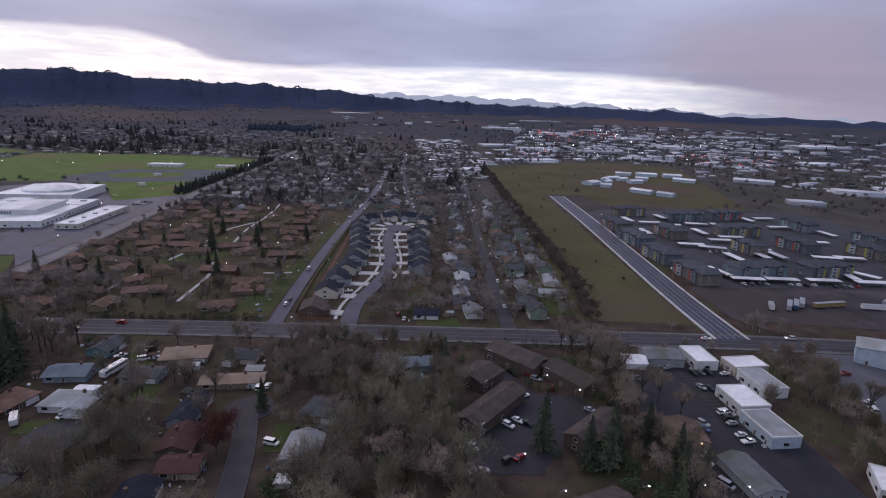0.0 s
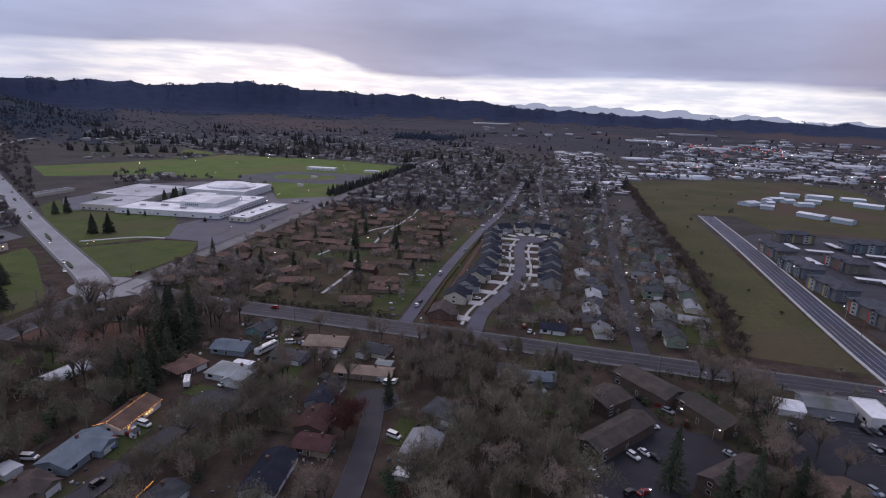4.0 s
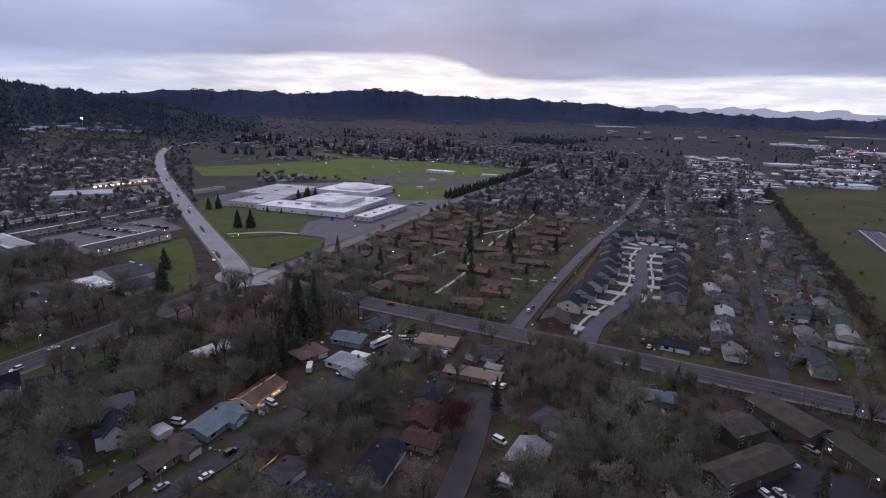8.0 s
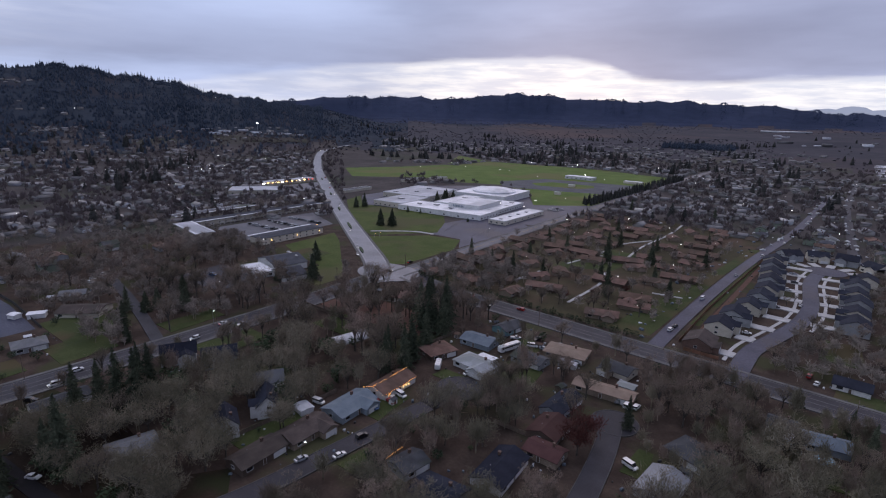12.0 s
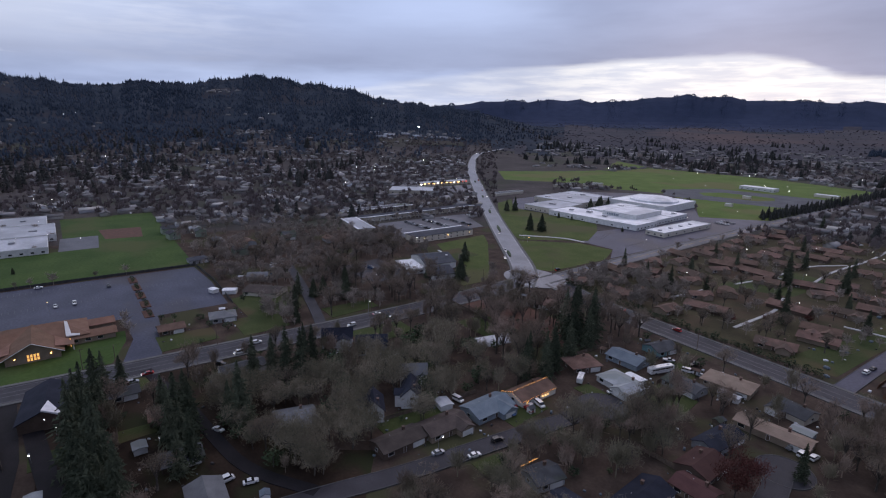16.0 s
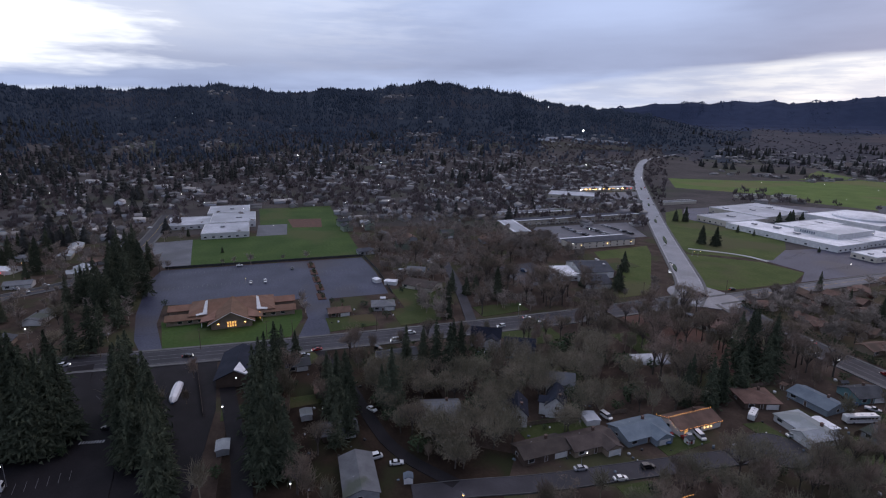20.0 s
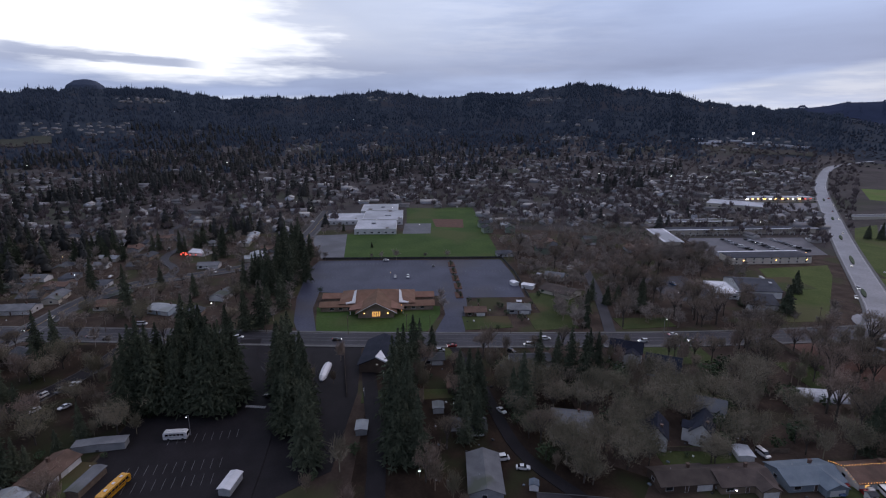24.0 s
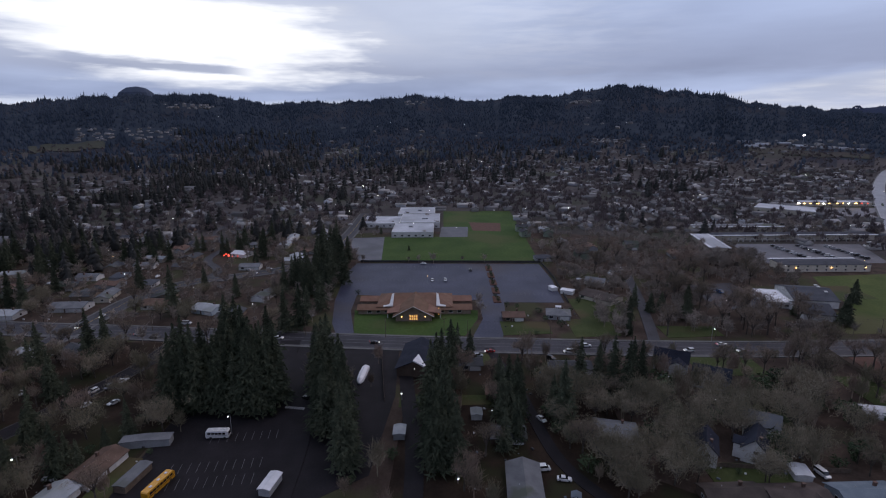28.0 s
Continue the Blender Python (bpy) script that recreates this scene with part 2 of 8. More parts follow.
# dark brown ground, well below the tone of the soil sheet
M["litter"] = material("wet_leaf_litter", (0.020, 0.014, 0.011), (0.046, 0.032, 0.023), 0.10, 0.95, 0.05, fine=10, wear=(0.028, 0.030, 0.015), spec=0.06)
M["track"] = material("running_track", (0.058, 0.062, 0.074), (0.090, 0.095, 0.108), 0.05, 0.8, spec=0.2)
# paving
M["asphalt"] = material("damp_asphalt", (0.034, 0.032, 0.038), (0.054, 0.051, 0.060), 0.12, 0.7, 0.004, fine=20, spec=0.22, wear=(0.028, 0.027, 0.032))
M["asphalt_old"] = material("worn_grey_asphalt", (0.070, 0.070, 0.083), (0.112, 0.112, 0.130), 0.07, 0.6, 0.004, fine=20, spec=0.3, wear=(0.055, 0.055, 0.064))
# the paler colour paints in streaks of wet sheen, besides the low roughness
M["asphalt_wet"] = material("wet_asphalt", (0.066, 0.067, 0.080), (0.150, 0.151, 0.172), 0.06, 0.38, 0.002, fine=14, spec=0.5, wear=(0.066, 0.066, 0.078))
M["asphalt_lot"] = material("damp_blue_grey_asphalt", (0.029, 0.031, 0.055), (0.056, 0.059, 0.094), 0.05, 0.55, 0.004, fine=18, spec=0.22, wear=(0.044, 0.040, 0.052))
M["asphalt_mid"] = material("dark_worn_asphalt", (0.020, 0.020, 0.026), (0.035, 0.034, 0.042), 0.10, 0.7, 0.004, fine=20, spec=0.2, wear=(0.026, 0.022, 0.025))
# near-black brown asphalt, darker than the other paving
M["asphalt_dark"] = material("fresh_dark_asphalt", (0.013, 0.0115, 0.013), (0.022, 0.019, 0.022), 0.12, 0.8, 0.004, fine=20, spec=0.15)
M["concrete"] = material("concrete", (0.36, 0.355, 0.35), (0.50, 0.495, 0.485), 0.2, 0.8, 0.004)
M["sidewalk"] = material("sidewalk_concrete", (0.105, 0.103, 0.102), (0.160, 0.157, 0.155), 0.2, 0.9, spec=0.15)
M["kerb"] = material("kerb_concrete", (0.075, 0.074, 0.074), (0.12, 0.118, 0.117), 0.3, 0.9, spec=0.15)
M["marking"] = material("road_paint", (0.36, 0.36, 0.36), (0.50, 0.50, 0.49), 0.8, 0.7)
M["faded"] = material("faded_road_paint", (0.10, 0.10, 0.105), (0.17, 0.17, 0.175), 0.8, 0.7)
M["yellow"] = material("yellow_road_paint", (0.42, 0.27, 0.05), (0.50, 0.33, 0.07), 0.8, 0.7)
# building skins
for n, lo, hi in (("white", (0.52, 0.52, 0.51), (0.66, 0.66, 0.65)), ("cream", (0.46, 0.42, 0.34), (0.55, 0.51, 0.43)), ("grey", (0.24, 0.25, 0.26), (0.32, 0.33, 0.34)),
                  ("tan", (0.20, 0.155, 0.115), (0.26, 0.205, 0.155)), ("brown", (0.075, 0.052, 0.040), (0.11, 0.078, 0.060)), ("blue", (0.17, 0.205, 0.24), (0.23, 0.265, 0.30)),
                  ("teal", (0.10, 0.19, 0.20), (0.14, 0.24, 0.25)), ("green", (0.16, 0.20, 0.15), (0.22, 0.26, 0.20)), ("brick", (0.10, 0.062, 0.048), (0.15, 0.092, 0.072)),
                  ("charcoal", (0.09, 0.10, 0.115), (0.13, 0.14, 0.155)), ("taupe", (0.125, 0.112, 0.100), (0.170, 0.152, 0.136)), ("slate_blue", (0.105, 0.128, 0.150), (0.145, 0.170, 0.195)), ("yellow_panel", (0.36, 0.29, 0.07), (0.42, 0.34, 0.09)), ("red_panel", (0.33, 0.055, 0.035), (0.40, 0.075, 0.045)),
                  ("pale_blue", (0.33, 0.40, 0.46), (0.41, 0.48, 0.54)), ("orange_fence", (0.14, 0.070, 0.042), (0.19, 0.096, 0.056))):
    M[n] = material(n + "_siding", lo, hi, 0.4, 0.75, 0.006, random_tint=0.12)
for n, lo, hi, wear in (("r_grey", (0.13, 0.135, 0.145), (0.19, 0.195, 0.205), (0.10, 0.11, 0.09)), ("r_dark", (0.05, 0.052, 0.058), (0.085, 0.088, 0.095), (0.045, 0.052, 0.04)),
                        ("r_navy", (0.014, 0.017, 0.028), (0.026, 0.030, 0.046), None), ("r_brown", (0.112, 0.070, 0.055), (0.180, 0.115, 0.090), (0.086, 0.062, 0.049)),
                        ("r_slate", (0.052, 0.056, 0.068), (0.080, 0.085, 0.100), None), ("r_umber", (0.052, 0.042, 0.038), (0.088, 0.071, 0.063), (0.046, 0.042, 0.036)), ("r_red", (0.060, 0.030, 0.028), (0.088, 0.046, 0.042), None), ("r_tan", (0.19, 0.145, 0.11), (0.25, 0.195, 0.15), None),
                        ("r_light", (0.27, 0.285, 0.30), (0.36, 0.375, 0.39), (0.22, 0.235, 0.23)), ("r_blue", (0.11, 0.135, 0.165), (0.16, 0.19, 0.22), None),
                        ("r_church", (0.170, 0.098, 0.068), (0.225, 0.132, 0.094), (0.140, 0.090, 0.064))):
    M[n] = material(n + "_shingle", lo, hi, 0.25, 0.85, 0.02, random_tint=0.16, fine=16, wear=wear, spec=0.15)
M["r_pale"] = material("weathered_pale_roof", (0.34, 0.35, 0.38), (0.50, 0.51, 0.55), 0.06, 0.6, 0.0, fine=9, wear=(0.27, 0.28, 0.30))
M["r_white"] = material("white_membrane_roof", (0.58, 0.58, 0.60), (0.84, 0.84, 0.86), 0.06, 0.5, 0.0, random_tint=0.08, fine=9, wear=(0.40, 0.41, 0.43))
M["r_metal"] = material("ribbed_metal_roof", (0.165, 0.175, 0.195), (0.225, 0.238, 0.26), 0.1, 0.5, 0.0, metal=0.3, random_tint=0.1, fine=12)
M["trim"] = material("white_trim", (0.55, 0.55, 0.54), (0.66, 0.66, 0.65), 0.6, 0.6)
M["dark_trim"] = material("dark_trim", (0.03, 0.03, 0.032), (0.05, 0.05, 0.052), 0.6, 0.6)
M["galvanised"] = material("galvanised_steel", (0.30, 0.31, 0.33), (0.40, 0.41, 0.43), 0.8, 0.45, metal=0.6)
M["wood"] = material("weathered_wood", (0.10, 0.075, 0.055), (0.17, 0.13, 0.10), 0.9, 0.9, 0.01, random_tint=0.2)
M["glass"] = glass_material("window_glass", (0.02, 0.024, 0.03))
M["car_glass"] = glass_material("car_glass", (0.012, 0.013, 0.016), 0.05)
M["rubber"] = material("tyre_rubber", (0.012, 0.012, 0.012), (0.02, 0.02, 0.02), 3, 0.85)
M["water"] = glass_material("pool_water", (0.06, 0.28, 0.42), 0.05)
M["liner"] = material("pool_wall", (0.30, 0.42, 0.52), (0.38, 0.50, 0.60), 0.7, 0.5)
for n, c in (("c_white", (0.72, 0.72, 0.71)), ("c_silver", (0.36, 0.37, 0.39)), ("c_black", (0.018, 0.018, 0.02)), ("c_red", (0.26, 0.02, 0.02)), ("c_blue", (0.05, 0.10, 0.20)), ("c_gold", (0.28, 0.21, 0.10)), ("c_bus", (0.62, 0.30, 0.02)), ("c_grey", (0.12, 0.125, 0.135))):
    M[n] = material(n[2:] + "_car_paint", tuple(v * 0.92 for v in c), c, 0.6, 0.25, metal=0.15, spec=0.6)
# plants
M["bark"] = material("grey_bark", (0.050, 0.043, 0.037), (0.095, 0.084, 0.072), 0.9, 0.95, 0.02, random_tint=0.2)
M["twig"] = material("bare_twigs", (0.196, 0.156, 0.122), (0.340, 0.275, 0.216), 0.12, 0.95, random_tint=0.3, spec=0.05)
M["lichen"] = material("lichened_twigs", (0.196, 0.175, 0.124), (0.342, 0.306, 0.224), 0.12, 0.95, random_tint=0.25, spec=0.05)
M["red_twig"] = material("red_brown_twigs", (0.085, 0.036, 0.030), (0.130, 0.056, 0.046), 0.15, 0.95, random_tint=0.2, spec=0.05)
M["dark_twig"] = material("dark_thicket_twigs", (0.090, 0.070, 0.058), (0.165, 0.130, 0.106), 0.08, 0.95, random_tint=0.3, spec=0.05)
M["needle"] = material("conifer_needles", (0.054, 0.067, 0.045), (0.120, 0.136, 0.090), 0.5, 0.95, random_tint=0.3, spec=0.05)
M["hedge"] = material("evergreen_leaves", (0.018, 0.036, 0.014), (0.042, 0.066, 0.026), 0.5, 0.85, random_tint=0.3)
# hill and ridge needles carry the blue of distance haze in their base colour
M["hazed_needle"] = material("far_conifers", (0.027, 0.038, 0.056), (0.051, 0.065, 0.089), 0.004, 0.95, random_tint=0.06, island=True, spec=0.03)
M["hazed_ridge_needle"] = material("ridge_conifers", (0.032, 0.045, 0.080), (0.049, 0.064, 0.108), 0.002, 0.95, random_tint=0.1, island=True, spec=0.02)
M["far_twig"] = material("far_bare_trees", (0.290, 0.246, 0.214), (0.462, 0.396, 0.346), 0.03, 0.95, random_tint=0.3, spec=0.05)
M["town_needle"] = material("town_conifers", (0.066, 0.070, 0.067), (0.112, 0.112, 0.104), 0.03, 0.95, random_tint=0.2, island=True, spec=0.04)
# the blue-grey of these twigs is distance haze put into the colour
M["hazed_twig"] = material("distant_bare_woods", (0.075, 0.074, 0.090), (0.120, 0.112, 0.126), 0.01, 0.95, random_tint=0.08, island=True, spec=0.03)
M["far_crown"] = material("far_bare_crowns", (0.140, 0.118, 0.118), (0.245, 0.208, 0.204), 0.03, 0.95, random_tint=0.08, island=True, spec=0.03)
M["far_wall"] = material("far_walls", (0.20, 0.19, 0.18), (0.42, 0.41, 0.39), 0.02, 0.85, random_tint=0.4, island=True)
M["far_roof"] = material("far_roofs", (0.070, 0.066, 0.068), (0.20, 0.198, 0.205), 0.016, 0.85, random_tint=0.5, island=True)
M["far_white"] = material("far_pale_roofs", (0.36, 0.37, 0.41), (0.72, 0.73, 0.77), 0.012, 0.6, random_tint=0.45, island=True)
# lamps
M["lamp_white"] = lamp_material("white_lamp", (1.0, 0.96, 0.88), 9.0)
M["lamp_warm"] = lamp_material("warm_lamp", (1.0, 0.55, 0.16), 7.0)
M["lamp_string"] = lamp_material("string_lights", (1.0, 0.42, 0.10), 3.0)
M["lamp_red"] = lamp_material("red_lamp", (1.0, 0.10, 0.06), 2.2)
M["lamp_window"] = lamp_material("lit_window", (1.0, 0.50, 0.13), 0.8)
M["lamp_tail"] = lamp_material("tail_light", (0.8, 0.03, 0.02), 0.6)
M["lamp_head"] = lamp_material("headlight", (1.0, 0.97, 0.9), 2.5)

# ---- building blocks ----
class Shape:
    """Vertices and faces of one mesh, gathered piece by piece."""

    def __init__(self):
        self.v, self.f, self.m = [], [], []

    def add(self, verts, faces, mat=0):
        k = len(self.v)
        self.v += [tuple(p) for p in verts]
        self.f += [tuple(i + k for i in face) for face in faces]
        self.m += [mat] * len(faces)
        return self

    def box(self, x0, y0, z0, x1, y1, z1, mat=0):
        v = [(x, y, z) for z in (z0, z1) for x, y in ((x0, y0), (x1, y0), (x1, y1), (x0, y1))]
        return self.add(v, [(3, 2, 1, 0), (4, 5, 6, 7), (0, 1, 5, 4), (1, 2, 6, 5), (2, 3, 7, 6), (3, 0, 4, 7)], mat)

    def prism(self, outline, z0, z1, mat=0):
        """An upright prism over an outline that runs counter-clockwise."""
        n = len(outline)
        v = [(x, y, z0) for x, y in outline] + [(x, y, z1) for x, y in outline]
        return self.add(v, [tuple(range(n, 2 * n)), tuple(reversed(range(n)))] + [(i, (i + 1) % n, n + (i + 1) % n, n + i) for i in range(n)], mat)

    def loft(self, rings, mat=0, caps=True):
        """A skin over rings of equal size."""
        n = len(rings[0])
        v = [p for ring in rings for p in ring]
        f = [(r * n + i, r * n + (i + 1) % n, (r + 1) * n + (i + 1) % n, (r + 1) * n + i) for r in range(len(rings) - 1) for i in range(n)]
        if caps:
            f += [tuple(reversed(range(n))), tuple(range((len(rings) - 1) * n, len(rings) * n))]
        return self.add(v, f, mat)

    def rod(self, a, b, ra, rb, sides=5, mat=0, caps=True):
        a, b = Vector(a), Vector(b)
        q = (b - a).to_track_quat("Z", "Y")
        ring = [Vector((math.cos(i * math.tau / sides), math.sin(i * math.tau / sides), 0)) for i in range(sides)]
        return self.loft([[a + q @ (p * ra) for p in ring], [b + q @ (p * rb) for p in ring]], mat, caps)

    def spike(self, a, b, ra, mat=0):
        """A three-sided spine that ends in a point."""
        d = b - a
        u = d.orthogonal().normalized() * ra
        w = d.cross(u).normalized() * ra
        return self.add([a + u, a - u * 0.5 + w * 0.87, a - u * 0.5 - w * 0.87, b], [(0, 1, 3), (1, 2, 3), (2, 0, 3)], mat)

    def blade(self, a, b, ra):
        """A fine twig: two crossing slivers that end in one point."""
        d = b - a
        u = d.orthogonal().normalized() * ra
        w = d.cross(u).normalized() * ra
        return self.add([a + u, a - u, a + w, a - w, b], [(0, 1, 4), (2, 3, 4)])

    def mesh(self, name, mats):
        me = bpy.data.meshes.new(name)
        me.from_pydata(self.v, [], self.f)
        for mat in mats:
            me.materials.append(mat)
        if len(mats) > 1:
            me.polygons.foreach_set("material_index", self.m)
        me.update()
        return me


def thing(name, label, category, group=""):
    return tagged(new(name), label, category, group)


def part(name, shape, mats, parent=None, label=""):
    mats = mats if isinstance(mats, (list, tuple)) else [mats]
    ob = new(name, shape.mesh(name, mats) if isinstance(shape, Shape) else shape)
    ob.parent = parent
    return tagged(ob, label)


def structure(name, shape, mats, label, category=""):
    ob = part(name, shape, mats)
    return tagged(ob, label, category or name.replace("_", " "), kind="structure")


def smooth01(v):
    v = np.clip(v, 0, 1)
    return v * v * (3 - 2 * v)


# ---- terrain: a flat valley floor, a slow rise, a far ridge and wooded hills to the west ----
FAR_RIDGE = ((-180, 0.2), (-60, -0.1), (-43, -0.2), (-30, -0.1), (-27, 0.2), (-24, 0.2), (-17, 0.3), (-14, 0.25), (-11, 0.2), (-5, 0.45), (0, 0.55), (4, 0.8), (6, 1.1), (10, 1.28), (14, 1.52),
             (17, 1.42), (22, 1.67), (24, 1.42), (26, 1.9), (30, 2.1), (33, 1.75), (38, 1.42), (42, 1.52), (48, 1.4), (53, 0.95), (58, 0.7), (90, 0.6), (180, 0.2))
NEAR_RIDGE = ((36, -2.1), (44, -1.2), (50, 0.1), (55, 0.7), (58, 1.05), (61, 1.4), (63, 2.0), (68, 2.5), (72, 3.1), (76, 2.6), (79, 2.15), (82, 2.25), (86, 1.7), (89, 1.95), (93, 2.4), (96, 2.1),
              (101, 1.6), (104, 1.75), (107, 1.5), (111, 2.0), (114, 2.5), (118, 2.25), (119.5, 2.15), (121, 2.05), (123, 1.9), (127, 1.4), (131, 1.0), (140, 0.6), (165, -1.5))


def terrain(x, y):
    """Height of the ground, in metres, for numbers or arrays."""
    x, y = np.asarray(x, float), np.asarray(y, float)
    r, az = np.hypot(x, y), np.degrees(np.arctan2(-x, y))
    plain = 66 * np.clip((r - 1500) / 2700, 0, 1) ** 1.5
    lumps = 0.10 * np.sin(az * 1.9 + 1.0) + 0.07 * np.sin(az * 4.3) + 0.05 * np.sin(az * 7.7 + 2.0)
    far = 110 + 4500 * np.tan(np.radians(np.interp(az, *zip(*FAR_RIDGE)) + lumps)) - 66
    z = plain + np.maximum(far, 0) * smooth01((r - 3900) / 600) * (1 - 0.5 * smooth01((r - 4550) / 400))
    peak = 110 + 3000 * np.tan(np.radians(np.interp(az, *zip(*NEAR_RIDGE), left=-2.1, right=-2.1) + lumps * 0.8 * (az > 50)))
    hill = np.maximum(peak, 0) * smooth01((r - 1050) / 1950) ** 1.15 * (1 - 0.4 * smooth01((r - 3050) / 900))
    z = np.maximum(z, hill)
    folds = np.sin(x * 0.0061 + 1.3) * np.sin(y * 0.0047 + 0.4) + 0.5 * np.sin(x * 0.013 - y * 0.011)
    return z + folds * 7 * smooth01((hill - 20) / 120)


def ground_z(x, y):
    return float(terrain(x, y))


def build_ground():
    radii = np.r_[0.001, np.arange(60, 1000, 94), np.arange(1000, 3300, 70), np.arange(3300, 4980, 80)]
    turns = np.radians(np.arange(0, 360, 1.25))
    r, a = np.meshgrid(radii, turns, indexing="ij")
    x, y = -r * np.sin(a), r * np.cos(a)
    z = terrain(x, y)
    n, k = len(radii), len(turns)
    verts = np.stack([x, y, z], -1).reshape(-1, 3)
    faces, mats = [], []
    for i in range(n - 1):
        for j in range(k):
            faces.append((i * k + j, i * k + (j + 1) % k, (i + 1) * k + (j + 1) % k, (i + 1) * k + j))
            cx, cy = x[i, j], y[i, j]
            deg = math.degrees(math.atan2(-cx, cy))
            wooded = (40 < deg < 165 and (z[i, j] > 22 + 14 * math.sin(deg * 0.9) or radii[i] > 1700 + 220 * math.sin(deg * 0.7))) or radii[i] > 3900 + 60 * math.sin(deg * 1.3) or (18 < deg < 50 and radii[i] > 3500 + 260 * math.sin(deg * 0.5))
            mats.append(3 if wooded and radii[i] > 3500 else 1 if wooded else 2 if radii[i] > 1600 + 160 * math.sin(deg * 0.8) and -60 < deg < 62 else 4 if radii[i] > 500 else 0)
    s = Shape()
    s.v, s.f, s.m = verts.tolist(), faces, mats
    structure("ground", s, [M["soil"], M["forest"], M["plain"], M["hazed_ridge_needle"], M["town"]], "dark winter ground of leaf litter, lawn and farmland", "ground")


build_ground()
KEEP = [(-420, -174, 17), (-408, -176, 12)]  # places where nothing may grow: (x, y, radius)


def clear_line(points, half):
    for (x0, y0), (x1, y1) in zip(points, points[1:]):
        n = max(1, int(math.hypot(x1 - x0, y1 - y0) / max(3.0, half)))
        for i in range(n + 1):
            KEEP.append((x0 + (x1 - x0) * i / n, y0 + (y1 - y0) * i / n, half + 1.0))


def clear_box(x, y, l, w, ang, margin=1.5):
    c, s = math.cos(radians(ang)), math.sin(radians(ang))
    nl, nw = max(1, round(l / 6)), max(1, round(w / 6))
    rad = math.hypot(l / nl, w / nw) / 2 + margin
    for i in range(nl):
        for j in range(nw):
            u, v = (i + 0.5) / nl * l - l / 2, (j + 0.5) / nw * w - w / 2
            KEEP.append((x + c * u - s * v, y + s * u + c * v, rad))


def rounded(points, turns=2):
    """Corner cutting: a polyline made smoother."""
    for _ in range(turns):
        out = [points[0]]
        for (x0, y0), (x1, y1) in zip(points, points[1:]):
            out += [(x0 * 0.75 + x1 * 0.25, y0 * 0.75 + y1 * 0.25), (x0 * 0.25 + x1 * 0.75, y0 * 0.25 + y1 * 0.75)]
        points = out + [points[-1]]
    return points


def ribbon(points, off, width, z0, z1, s=None, mat=0):
    """A strip of the given width beside a line, off metres to its left."""
    s = s or Shape()
    rings = []
    for i, (x, y) in enumerate(points):
        (xa, ya), (xb, yb) = points[max(0, i - 1)], points[min(len(points) - 1, i + 1)]
        d = math.hypot(xb - xa, yb - ya) or 1
        nx, ny = -(yb - ya) / d, (xb - xa) / d
        g = ground_z(x, y)
        l, r = off + width / 2, off - width / 2
        rings.append([(x + nx * r, y + ny * r, g + z0), (x + nx * l, y + ny * l, g + z0), (x + nx * l, y + ny * l, g + z1), (x + nx * r, y + ny * r, g + z1)])
    s.loft(rings, mat)
    return s


def along(points, step, start=0.0):
    """Places and headings (degrees) at even steps of a line."""
    left = start
    for (x0, y0), (x1, y1) in zip(points, points[1:]):
        d = math.hypot(x1 - x0, y1 - y0)
        while left < d:
            yield x0 + (x1 - x0) * left / d, y0 + (y1 - y0) * left / d, math.degrees(math.atan2(y1 - y0, x1 - x0))
            left += step
        left -= d


ROADS = {}
LEVEL = [0]


def road(name, points, width, mat, label, lanes=(), kerbs=False, pavement=0.0, smooth=2, dashes=(), walk_mat="sidewalk"):
    """A road as a thin slab; lanes: offsets of whole lines; dashes: offsets of broken lines."""
    points = rounded(points, smooth)
    ROADS[name] = points
    LEVEL[0] += 1
    z = 0.05 + 0.004 * LEVEL[0]
    ob = structure("road", ribbon(points, 0, width, -0.3, z), M[mat], label, "road")
    clear_line(points, width / 2 + pavement)
    if lanes or dashes:
        s = Shape()
        for off, colour in lanes:
            ribbon(points, off, 0.22, z - 0.02, z + 0.012, s, colour)
        for off, colour in dashes:
            for x, y, a in along(points, 12):
                c, q = math.cos(radians(a)), math.sin(radians(a))
                ribbon([(x - q * off, y + c * off), (x - q * off + c * 4, y + c * off + q * 4)], 0, 0.22, z - 0.02, z + 0.012, s, colour)
        part("lane_marking", s, [M["marking"], M["yellow"], M["faded"]], ob)
    if kerbs:
        for side in (1, -1):
            part("kerb", ribbon(points, side * (width / 2 + 0.12), 0.24, -0.3, z + 0.13), M["kerb"], ob)
            if pavement:
                part("sidewalk", ribbon(points, side * (width / 2 + 0.24 + pavement / 2), pavement, -0.3, z + 0.11), M[walk_mat], ob)
    return ob


def area(name, outline, mat, label, category, top=0.03, clear=True):
    """A flat piece of ground with an outline that runs counter-clockwise."""
    LEVEL[0] += 1
    a = sum(x0 * y1 - x1 * y0 for (x0, y0), (x1, y1) in zip(outline, outline[1:] + outline[:1]))
    outline = outline if a > 0 else outline[::-1]
    z = top + 0.003 * LEVEL[0]
    ob = structure(name, Shape().prism(outline, -0.3, z), M[mat], label, category)
    if clear:
        xs, ys = [p[0] for p in outline], [p[1] for p in outline]
        CLEAR.append(outline)
    return ob, z


CLEAR = []


